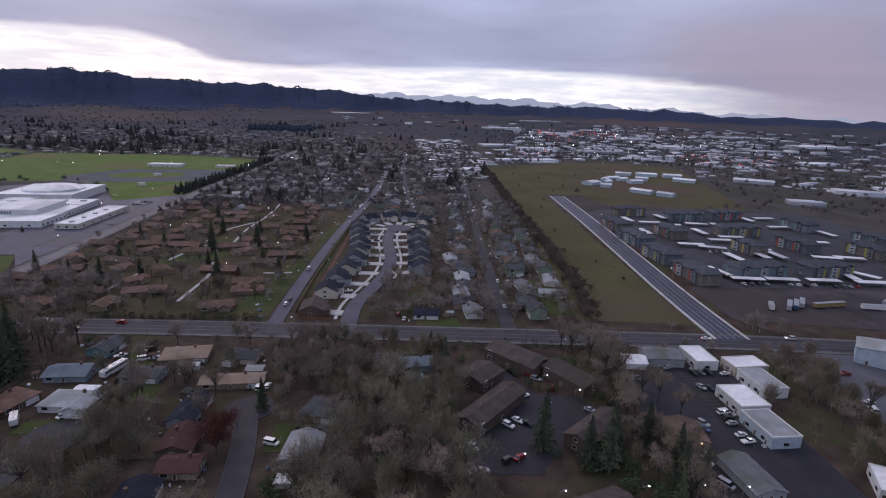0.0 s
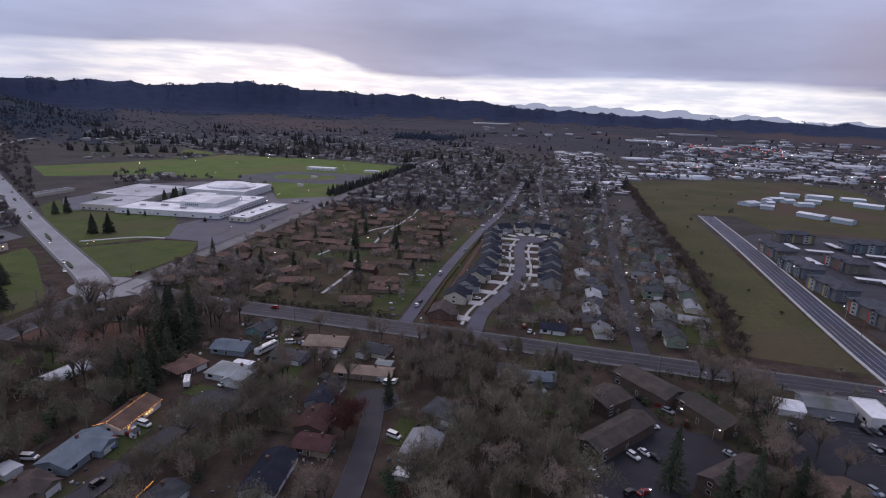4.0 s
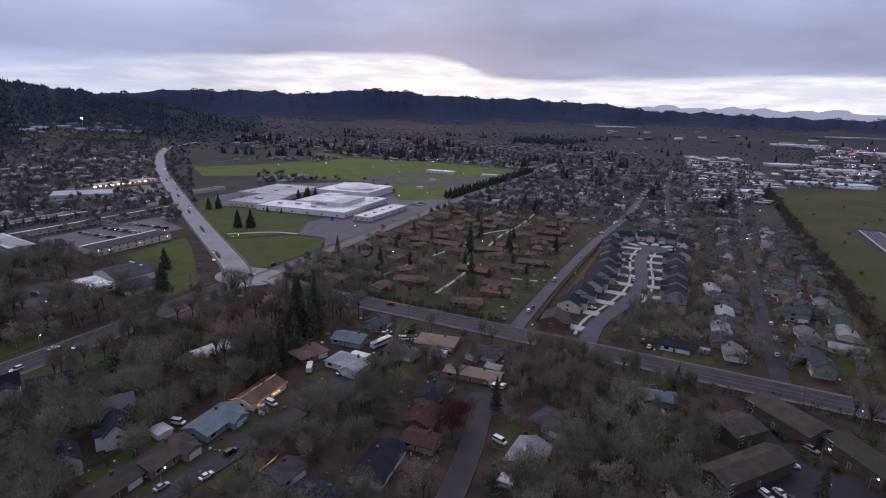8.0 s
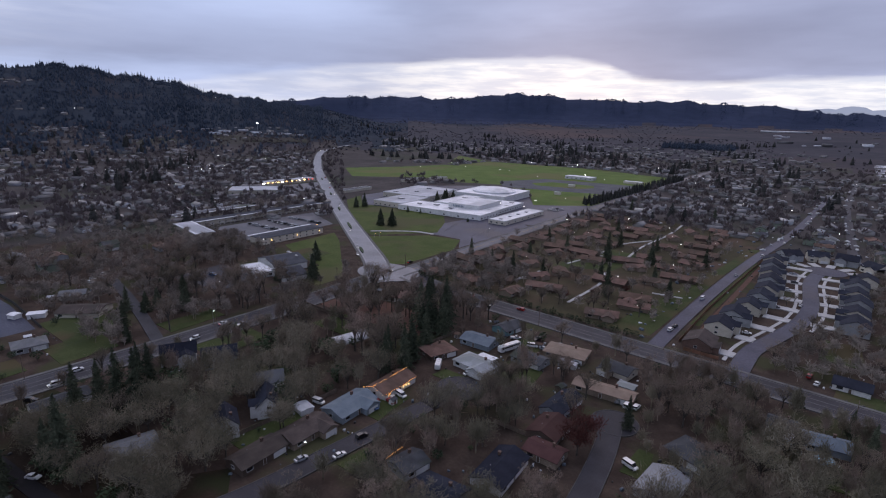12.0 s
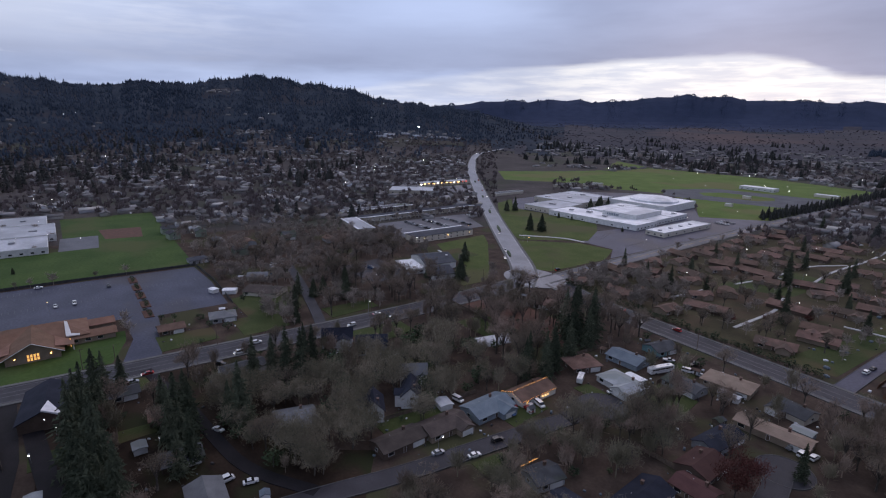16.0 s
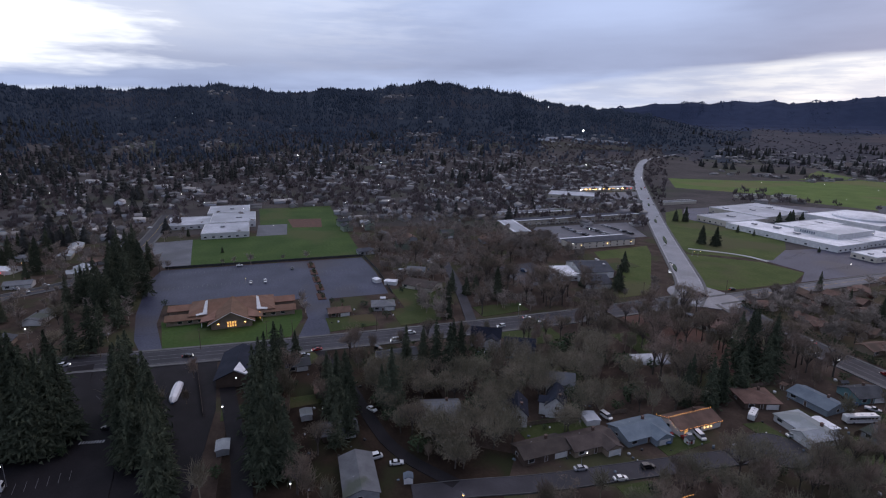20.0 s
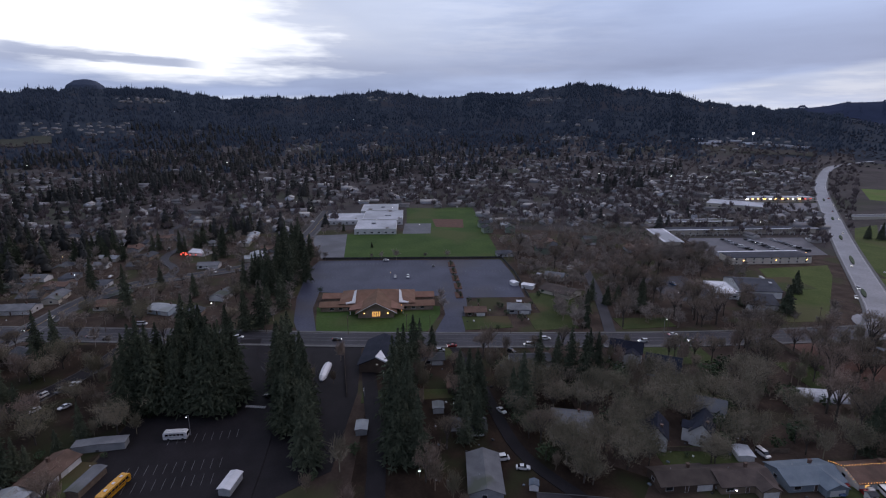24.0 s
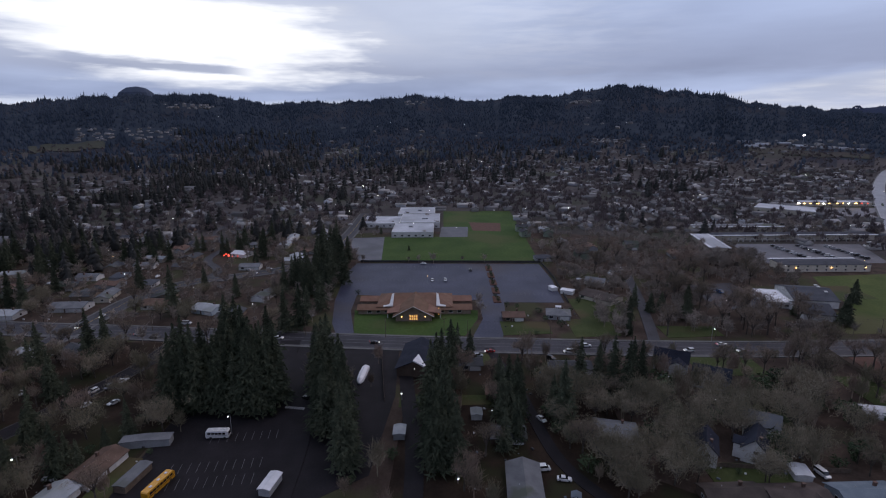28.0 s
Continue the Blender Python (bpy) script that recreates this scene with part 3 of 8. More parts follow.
def disc(name, x, y, r, mat, label):
    ring = [(x + r * math.cos(i * math.tau / 24), y + r * math.sin(i * math.tau / 24)) for i in range(24)]
    ob, z = area(name, ring, mat, label, "road", 0.06)
    part("kerb", Shape().loft([[(x + (p - x) * k, y + (q - y) * k, h) for p, q in ring] for k, h in ((1.03, -0.2), (1.03, z + 0.12), (1.0, z + 0.12), (1.0, z - 0.05))], 0, False), M["kerb"], ob)


def inside(x, y, outline):
    hit, j = False, len(outline) - 1
    for i, (xi, yi) in enumerate(outline):
        xj, yj = outline[j]
        if (yi > y) != (yj > y) and x < (xj - xi) * (y - yi) / (yj - yi) + xi:
            hit = not hit
        j = i
    return hit


def free(x, y, r, polygons=True):
    if FAST.size:
        d = (FAST[:, 0] - x) ** 2 + (FAST[:, 1] - y) ** 2
        if (d < (FAST[:, 2] + r) ** 2).any():
            return False
    return not (polygons and any(inside(x, y, p) for p in CLEAR))


FAST = np.zeros((0, 3))

# ---- grass, fields and lots ----
area("playing_field", [(-690, 960), (-690, 1080), (-450, 1100), (-275, 1050), (-250, 900), (-246, 640), (-312, 594), (-356, 668), (-437, 735), (-540, 700)], "turf", "bright green school playing field", "playing field", 0.02)
area("running_track", [(-470, 770), (-430, 860), (-285, 880), (-255, 830), (-262, 756), (-330, 735), (-430, 715)], "track", "grey running track on the school field", "sports ground", 0.05)
area("infield", [(-420, 790), (-400, 825), (-330, 832), (-318, 806), (-330, 780), (-400, 768)], "turf", "green infield inside the track", "sports ground", 0.08)
area("school_lawn", [(-505, 458), (-455, 415), (-375, 352), (-340, 338), (-302, 386), (-326, 430), (-348, 456), (-400, 458), (-468, 450), (-520, 496)], "olive_lawn", "green school lawn beside the highway", "lawn", 0.03)
area("school_lawn", [(-340, 330), (-318, 312), (-262, 278), (-254, 285), (-252, 345), (-268, 376), (-300, 372)], "olive_lawn", "olive green lawn at the crossroads", "lawn", 0.03)
area("school_lot", [(-318, 390), (-300, 378), (-270, 379), (-252, 352), (-251, 470), (-285, 500), (-320, 455), (-325, 420)], "asphalt_lot", "grey school parking lot", "parking lot", 0.02)
area("school_yard", [(-520, 500), (-470, 452), (-345, 462), (-300, 462), (-252, 480), (-252, 640), (-310, 592), (-356, 660), (-440, 720), (-520, 640)], "asphalt_lot", "paved yard round the school", "yard", 0.005)
area("church_lot", [(-408, -68), (-404, 74), (-363, 76), (-313, 74), (-314, 37), (-285, 35), (-257, 30), (-257, 14), (-286, 22), (-318, 21), (-330, -56), (-300, -55), (-258, -46), (-259, -55), (-280, -62), (-318, -68), (-380, -72)], "asphalt_lot", "damp blue-grey church parking lot", "parking lot", 0.02)
area("church_lawn", [(-302, -53), (-300, 20), (-286, 19), (-262, 11), (-262, -47)], "wet_turf", "bright green church lawn", "lawn", 0.03)
area("elementary_field", [(-414, -62), (-412, 76), (-655, 82), (-655, 0), (-505, 0), (-505, -62)], "wet_turf", "green elementary school field", "playing field", 0.02)
area("playground", [(-580, 28), (-575, 62), (-530, 58), (-535, 30)], "bark_chips", "reddish bark playground", "playground", 0.06)
area("play_court", [(-555, -2), (-554, 26), (-504, 23), (-504, -4)], "asphalt_old", "pale grey paved play court", "court", 0.06)
area("school_drive", [(-500, -92), (-505, -57), (-415, -50), (-415, -68)], "asphalt_old", "grey school drive", "drive", 0.03)
area("common_lawn", [(-230, 268), (-72, 264), (-66, 420), (-54, 560), (-150, 600), (-230, 600)], "common", "thin lawn and bark between brown row houses", "lawn", 0.006, False)
area("green", [(-172, 350), (-150, 362), (-128, 372), (-124, 430), (-150, 436), (-158, 400)], "lawn", "green lawn between the brown row houses", "lawn", 0.012, False)
area("verge", [(-92, 268), (-70, 268), (-62, 420), (-52, 520), (-60, 520), (-70, 420)], "lawn", "green verge beside the long street", "lawn", 0.012, False)
area("verge", [(-58, 300), (-53, 300), (-46, 470), (-52, 470)], "lawn", "green verge along a wooden fence", "lawn", 0.012, False)
area("bark_strip", [(-53, 266), (-50, 266), (-42, 480), (-45, 480)], "bark_chips", "reddish bark strip behind a cedar fence", "yard", 0.014, False)
area("far_green", [(-690, 640), (-560, 740), (-545, 940), (-700, 940), (-900, 800)], "turf", "green fields beyond the school", "playing field", 0.012)
area("far_green", [(-1000, 900), (-720, 965), (-700, 1090), (-900, 1200), (-1060, 1080)], "turf", "green fields beyond the school", "playing field", 0.012)
area("meadow", [(96, 262), (158, 255), (188, 690), (240, 690), (250, 615), (420, 600), (560, 1050), (500, 1150), (320, 1110), (145, 1000), (128, 560)], "meadow", "rough yellow-green meadow", "meadow", 0.01)
area("gravel_lot", [(186, 262), (300, 240), (420, 235), (430, 310), (188, 316)], "dirt", "bare grey-brown gravel lot", "yard", 0.02)
area("apartment_lot", [(196, 316), (430, 312), (470, 420), (470, 580), (230, 590), (200, 560)], "asphalt", "dark apartment parking lot", "parking lot", 0.02)
area("equipment_yard", [(170, 110), (300, 120), (330, 215), (196, 224)], "asphalt_old", "damp grey equipment yard", "yard", 0.02)
area("storage_lot", [(88, 96), (140, 110), (146, 214), (96, 218), (92, 170), (106, 165), (106, 146), (90, 140)], "asphalt_mid", "dark paved lot between low buildings", "parking lot", 0.02)
area("court_lot", [(46, 206), (40, 190), (24, 166), (22, 140), (44, 138), (60, 158), (78, 172), (70, 184), (54, 186)], "asphalt_mid", "dark parking court between brown apartments", "parking lot", 0.02)
area("bus_lot", [(-136, -98), (-182, -90), (-186, -48), (-136, -40)], "asphalt_dark", "dark marked parking lot", "parking lot", 0.02)
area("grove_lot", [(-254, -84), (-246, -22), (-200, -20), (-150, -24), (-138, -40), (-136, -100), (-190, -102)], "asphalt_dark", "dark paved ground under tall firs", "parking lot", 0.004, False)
area("leaf_litter", [(-118, -102), (-190, -102), (-252, -92), (-256, -188), (-200, -216), (-118, -216)], "litter", "dark brown ground under street trees", "ground", 0.002, False)
area("leaf_litter", [(-116, -18), (-242, -14), (-240, 58), (-196, 66), (-150, 62), (-140, 76), (-118, 60)], "litter", "dark leaf litter among gardens and firs", "ground", 0.002, False)
area("motel_lot", [(-470, 258), (-466, 372), (-402, 346), (-402, 252)], "asphalt_old", "grey motel parking court", "parking lot", 0.02)
area("hall_lawn", [(-285, 204), (-262, 210), (-262, 233), (-345, 303), (-372, 321), (-366, 262), (-340, 252), (-298, 242)], "olive_lawn", "dull green lawn beside the highway", "lawn", 0.02)
area("burnt_lot", [(-240, 190), (-230, 218), (-180, 216), (-160, 192), (-190, 186)], "bark_chips", "reddish bare lot among trees", "yard", 0.02, False)
area("hall_lot", [(-345, 160), (-300, 165), (-300, 198), (-352, 196)], "asphalt", "dark hall parking lot", "parking lot", 0.02)
area("shop_lot", [(-676, 446), (-618, 440), (-604, 478), (-664, 556)], "asphalt_old", "shopping centre parking lot", "parking lot", 0.02)

for x, y, l, w in ((-300, 92, 40, 30), (-272, 80, 26, 24), (-102, 190, 20, 14), (-112, 218, 14, 12), (-122, 168, 16, 8), (-128, 134, 10, 20), (-40, 160, 8, 16), (4, 190, 30, 10), (-196, 2, 10, 40),
                   (-236, 18, 18, 10), (-150, 98, 12, 30), (-272, 44, 20, 26), (-108, 60, 14, 10), (-112, 104, 8, 12), (-148, -104, 24, 8), (20, 258, 24, 12), (10, 308, 18, 30), (-266, 130, 16, 30),
                   (-330, 250, 30, 40), (-200, 178, 30, 20), (90, 300, 14, 60), (-225, 128, 20, 30), (-225, -200, 16, 24)):
    area("lawn", [(x - l / 2, y - w / 2), (x + l / 2, y - w / 2), (x + l / 2 - 2, y + w / 2), (x - l / 2 + 1, y + w / 2)], "lawn", "patchy green winter lawn", "lawn", 0.012, False)

# ---- roads ----
road("main", [(-232, 266), (-192, 255), (-113, 252), (-19, 246), (82, 239), (182, 232), (300, 217), (700, 160), (1400, 60)], 14, "asphalt", "wet two-way main road with a centre lane", ((1.9, 2), (-1.9, 2), (6.5, 2), (-6.5, 2)), True, 1.8)
road("highway", [(-240, 240), (-262, 268), (-320, 308), (-434, 387), (-590, 500), (-815, 665), (-1000, 820), (-1110, 925), (-1180, 1080)], 16, "asphalt_wet", "wide wet divided highway", ((7.0, 0), (-7.0, 0)), True, 1.5)
road("school_street", [(-240, 262), (-242, 340), (-244, 520), (-246, 700), (-244, 1000), (-238, 1400)], 11, "asphalt_old", "wet grey school street", ((0.0, 1),), True, 1.8)
road("church_road", [(-246, 250), (-244, 200), (-243, 146), (-247, 60), (-253, -30), (-262, -110), (-270, -190), (-276, -260), (-300, -420)], 15, "asphalt", "damp road past the church", ((1.8, 2), (-1.8, 2), (6.6, 2), (-6.6, 2)), True, 1.8)
road("cross_street", [(-180, -212), (-262, -198), (-293, -198), (-330, -196), (-359, -178), (-372, -148), (-393, -116), (-430, -100), (-500, -92), (-640, -94)], 11, "asphalt", "curving side street", ((0.0, 1),), True, 1.5)
road("hill_street", [(-360, -170), (-388, -166), (-420, -196), (-470, -190), (-520, -236), (-600, -230), (-680, -290)], 6, "asphalt", "grey side street up the slope", (), True)
road("lower_street", [(-110, -190), (-170, -158), (-200, -148), (-226, -138), (-258, -136)], 8, "asphalt_dark", "dark narrow street with parked cars", (), True)
road("close", [(-27, 250), (-26.5, 264), (-26, 283), (-17, 312), (-9, 345), (-7, 374), (-9, 404), (-12, 438), (-8, 470)], 8.5, "asphalt_lot", "new smooth grey close", (), True, 0, 2)
disc("turning_head", -4, 478, 13, "asphalt_lot", "grey turning head of the close")
road("long_street", [(-64, 256), (-63, 302), (-60, 370), (-52, 490), (-38, 603), (-30, 760), (-20, 1000)], 7.5, "asphalt_lot", "long damp residential street", (), True)
road("east_street", [(56, 246), (58, 300), (66, 428), (80, 615), (97, 880), (131, 1400)], 7.0, "asphalt", "residential street lined with parked cars", (), True)
road("mid_street", [(12, 520), (8, 668), (0, 863), (10, 1300)], 7.0, "asphalt", "residential street between gardens", (), True)
road("new_avenue", [(168, 236), (171, 294), (184, 430), (193, 528), (203, 677)], 15, "asphalt_lot", "wide new avenue that ends in a meadow", ((2.0, 0), (-2.0, 0), (5.2, 0), (-5.2, 0)), True, 1.8, 2, (), "concrete")
road("near_court", [(-44, 90), (-47, 120), (-49, 142), (-52, 162), (-56, 178)], 7.5, "asphalt", "short grey residential court", (), True)
disc("turning_head", -55, 178, 8.5, "asphalt", "dark turning head of the court")
road("garden_street", [(-113, 166), (-116, 140), (-121, 104), (-124, 77), (-129, 56), (-132, 38)], 7.5, "asphalt", "narrow dark residential street", (), True)
disc("turning_head", -114, 162, 9.5, "asphalt", "dark turning head of the narrow street")
road("lane", [(-246, 22), (-231, 25), (-205, 31), (-176, 34), (-153, 38), (-132, 52)], 4.5, "asphalt_dark", "narrow dark lane between gardens", (), False)
road("side_drive", [(-246, 104), (-268, 110), (-293, 116), (-328, 124), (-372, 132)], 6, "asphalt", "narrow drive among bare trees", (), False)
road("restaurant_drive", [(-220, -17), (-192, -14), (-165, -10), (-120, -9)], 6, "asphalt_dark", "dark drive between conifers", (), False)
road("lot_drive", [(-256, -78), (-232, -75), (-201, -60), (-176, -52), (-120, -50)], 10, "asphalt_dark", "dark marked lot drive", (), False)
road("school_path", [(-352, 348), (-322, 376), (-300, 378)], 3, "concrete", "pale path across the school lawn", (), False)
road("farm_track", [(460, 1060), (520, 820), (560, 640), (640, 480)], 5, "dirt", "pale dirt track along the meadow", (), False)
for pts in ([(-171, 306), (-167, 342)], [(-162, 368), (-153, 408), (-155, 458), (-136, 492)], [(-124, 288), (-122, 338), (-130, 364)], [(-132, 416), (-136, 462), (-130, 524), (-134, 600)], [(-153, 408), (-136, 410)], [(-90, 340), (-72, 342)]):
    road("garden_path", pts, 1.9, "concrete", "pale garden path between the rows", (), False)
area("crossroads", [(-248 + 24 * math.cos(i * math.tau / 24) * (1.25 if i in (10, 9, 8) else 1.0), 262 + 19 * math.sin(i * math.tau / 24)) for i in range(24)], "asphalt_wet", "broad wet paved crossroads", "road", 0.06)
# driveways and footways of the new close
CLOSE_LEFT = ((-43, 300), (-40, 322), (-36, 344), (-33, 366), (-32, 388), (-33, 410), (-35, 432), (-37, 454), (-38, 476))
CLOSE_RIGHT = ((14, 346), (14, 368), (15, 390), (14, 412), (14, 434), (19, 456))
MIDDLE = rounded([(-27, 250), (-26.5, 264), (-26, 283), (-17, 312), (-9, 345), (-7, 374), (-9, 404), (-12, 438), (-8, 470)], 2)


def close_x(y):
    return float(np.interp(y, [p[1] for p in MIDDLE], [p[0] for p in MIDDLE]))


structure("footway", ribbon([p for p in MIDDLE if p[1] > 262], 7.6, 1.7, -0.3, 0.17), M["concrete"], "pale concrete footway along the close", "footway")
structure("footway", ribbon([p for p in MIDDLE if p[1] > 326], -7.6, 1.7, -0.3, 0.17), M["concrete"], "pale concrete footway along the close", "footway")
for x, y in CLOSE_LEFT + ((-47, 274),):
    road("driveway", [(x + 8, y - 2), (close_x(y - 3) - 4.6, y - 3)], 6.6, "concrete", "pale concrete driveway", (), False, 0, 0)
for x, y in CLOSE_RIGHT:
    road("driveway", [(x - 8, y - 2), (close_x(y - 3) + 4.6, y - 3)], 6.6, "concrete", "pale concrete driveway", (), False, 0, 0)
for a in (20, 52, 84, 116, 148):
    c, q = math.cos(radians(a)), math.sin(radians(a))
    road("driveway", [(-4 + 13.6 * c, 478 + 13.6 * q), (-4 + 25 * c, 478 + 25 * q)], 5.6, "concrete", "pale concrete driveway", (), False, 0, 0)
# traffic islands on the highway
for cx, cy, l in ((-306, 292, 20), (-384, 351, 32), (-462, 407, 22), (-556, 476, 22), (-690, 573, 26)):
    d = Vector((-0.81, 0.585))
    n = Vector((-0.585, -0.81))
    ring = [(Vector((cx, cy)) + d * l / 2 * math.cos(i * math.tau / 10) + n * 1.3 * math.sin(i * math.tau / 10)) for i in range(10)]
    isle = structure("traffic_island", Shape().prism([(p.x, p.y) for p in ring], 0.0, 0.55), M["kerb"], "dark planted island along the highway", "traffic island")
    part("planting", Shape().prism([(cx + (p.x - cx) * 0.95, cy + (p.y - cy) * 0.95) for p in ring], 0.3, 1.1), M["hedge"], isle)
FAST = np.array(KEEP)


def refresh():
    global FAST
    FAST = np.array(KEEP)

# ---- houses ----
def gable_roof(s, l, w, h, rise, over=0.5, thick=0.22, mat=0):
    """Two sloping slabs with the ridge along x."""
    x0, x1, hw = -l / 2 - over, l / 2 + over, w / 2 + over
    drop = rise * over / (w / 2)
    for side in (1, -1):
        a, b = (side * hw, h - drop), (0.0, h + rise)
        v = [(x, y, z + t) for t in (0.0, thick) for x in (x0, x1) for y, z in (a, b)]
        f = [(0, 1, 3, 2), (4, 6, 7, 5), (0, 2, 6, 4), (1, 5, 7, 3), (0, 4, 5, 1), (2, 3, 7, 6)]
        s.add(v, f if side < 0 else [tuple(reversed(q)) for q in f], mat)


def hip_roof(s, l, w, h, rise, over=0.5, thick=0.2, mat=0):
    x, y, r = l / 2 + over, w / 2 + over, max(0.15, (l - w) / 2)
    v = [(-x, -y, h), (x, -y, h), (x, y, h), (-x, y, h), (-x, -y, h + thick), (x, -y, h + thick), (x, y, h + thick), (-x, y, h + thick), (-r, 0, h + rise), (r, 0, h + rise)]
    s.add(v, [(3, 2, 1, 0), (0, 1, 5, 4), (1, 2, 6, 5), (2, 3, 7, 6), (3, 0, 4, 7), (4, 5, 9, 8), (6, 7, 8, 9), (5, 6, 9), (7, 4, 8)], mat)


def gable_wall(s, l, w, h, rise, mat=0):
    x, y = l / 2, w / 2
    v = [(q, -y, -0.4) for q in (-x, x)] + [(q, y, -0.4) for q in (-x, x)] + [(q, -y, h) for q in (-x, x)] + [(q, y, h) for q in (-x, x)] + [(q, 0, h + rise) for q in (-x, x)]
    s.add(v, [(0, 1, 5, 4), (3, 2, 6, 7), (2, 0, 4, 8, 6), (1, 3, 7, 9, 5), (2, 3, 1, 0), (4, 5, 9, 8), (8, 9, 7, 6)], mat)


def window_shape(width=1.4, height=1.1):
    """A window that faces -y, its sill at z = 0."""
    s = Shape()
    w, t = width / 2, 0.1
    outer = [(-w - t, -t), (w + t, -t), (w + t, height + t), (-w - t, height + t)]
    inner = [(-w, 0), (w, 0), (w, height), (-w, height)]
    s.loft([[(x, 0.05, z) for x, z in outer], [(x, -0.07, z) for x, z in outer], [(x, -0.07, z) for x, z in inner], [(x, -0.02, z) for x, z in inner]], 0)
    s.m[-1] = 1
    return s


WINDOW = window_shape().mesh("window", [M["trim"], M["glass"]])
LIT_WINDOW = window_shape().mesh("window", [M["trim"], M["lamp_window"]])
WIDE_WINDOW = window_shape(2.2, 1.3).mesh("window", [M["trim"], M["glass"]])
outer, inner = [(-0.6, 0), (0.6, 0), (0.6, 2.15), (-0.6, 2.15)], [(-0.5, 0.03), (0.5, 0.03), (0.5, 2.05), (-0.5, 2.05)]
g = Shape().loft([[(x, 0.05, z) for x, z in outer], [(x, -0.06, z) for x, z in outer], [(x, -0.06, z) for x, z in inner], [(x, -0.02, z) for x, z in inner]], 1)
g.m[-1] = 0
DOOR = g.mesh("door", [M["brown"], M["trim"]])
g = Shape().loft([[(x, -0.08 + (0.04 if k % 2 else 0.0), z) for x in (-2.4, 2.4)] + [(x, 0.05, z) for x in (2.4, -2.4)] for k, z in enumerate((0, 0.5, 0.54, 1.04, 1.08, 1.58, 1.62, 2.15))])
GARAGE_DOOR = g.mesh("garage_door", [M["trim"]])
CHIMNEY = Shape().loft([[(-q, -q, z), (q, -q, z), (q, q, z), (-q, q, z)] for q, z in ((0.4, 0), (0.4, 2.0), (0.5, 2.02), (0.5, 2.2))]).mesh("chimney", [M["brick"]])
VENT = Shape().rod((0, 0, 0), (0, 0, 0.6), 0.14, 0.14, 6).mesh("roof_vent", [M["galvanised"]])


def placed(name, mesh, parent, x, y, z, turn=0.0, label=""):
    ob = part(name, mesh, None, parent, label)
    ob.matrix_basis = pose(x, y, z, 0, 0, turn)
    return ob


def house(label, l=14, w=9, h=2.6, rise=1.7, roof="r_grey", wall="white", hip=False, garage=True, chimney=True, wing=None, lit=False, group="", over=0.5, category="house", windows=True, name="house"):
    """A house with its long side along x and its front towards -y. wing: (x, length, depth) of a gabled front wing."""
    top = thing(name, label, category, group)
    s, r = Shape(), Shape()
    if hip:
        s.box(-l / 2, -w / 2, -0.4, l / 2, w / 2, h + 0.05)
        hip_roof(r, l, w, h, rise, over)
    else:
        gable_wall(s, l, w, h, rise)
        gable_roof(r, l, w, h, rise, over)
    if wing:
        wx, wl, wd = wing
        k, kr = Shape(), Shape()
        gable_wall(k, wd + w / 2, wl, h - 0.02, min(rise, wl * 0.24))
        gable_roof(kr, wd + w / 2, wl, h - 0.02, min(rise, wl * 0.24), over * 0.8)
        for a, b in ((s, k), (r, kr)):
            b.v = [(wx + y, x - (wd + w / 2) / 2, z) for x, y, z in b.v]
            b.f = [tuple(reversed(f)) for f in b.f]
            a.add(b.v, b.f)
    part("wall", s, M[wall], top)
    part("roof", r, M[roof], top)
    if windows:
        front = -w / 2
        gx = l / 2 - 3.2 if garage and l > 9 else None
        if gx is not None and not wing:
            placed("garage_door", GARAGE_DOOR, top, gx, front, 0)
        elif wing and garage:
            placed("garage_door", GARAGE_DOOR, top, wing[0], -w / 2 - wing[2], 0)
        placed("door", DOOR, top, -0.4 if not wing or abs(wing[0]) > 3 else -l / 2 + 1.5, front, 0)
        for storey in range(1 if h < 4 else 2):
            z = 0.95 + storey * 2.7
            placed("window", LIT_WINDOW if lit and not storey else WIDE_WINDOW, top, -l / 2 + 2.6, front, z)
            if not group:
                placed("window", WINDOW, top, l * 0.22, w / 2, z, 180)
                placed("window", WINDOW, top, -l * 0.25, w / 2, z, 180)
            if not group or h > 4:
                placed("window", WINDOW, top, -l / 2, 0.6, z, -90)
            if not group:
                placed("window", WINDOW, top, l / 2, 0.6, z, 90)
    if chimney:
        placed("chimney", CHIMNEY, top, l * 0.18, w * 0.2, h + rise * 0.25)
    if windows and not group:
        placed("roof_vent", VENT, top, -l * 0.15, w * 0.18, h + rise * 0.55)
    return top


def settle(ob, x, y, ang, l, w, margin=1.5):
    ob.matrix_basis = pose(x, y, ground_z(x, y), 0, 0, ang)
    clear_box(x, y, l, w, ang, margin)
    return ob


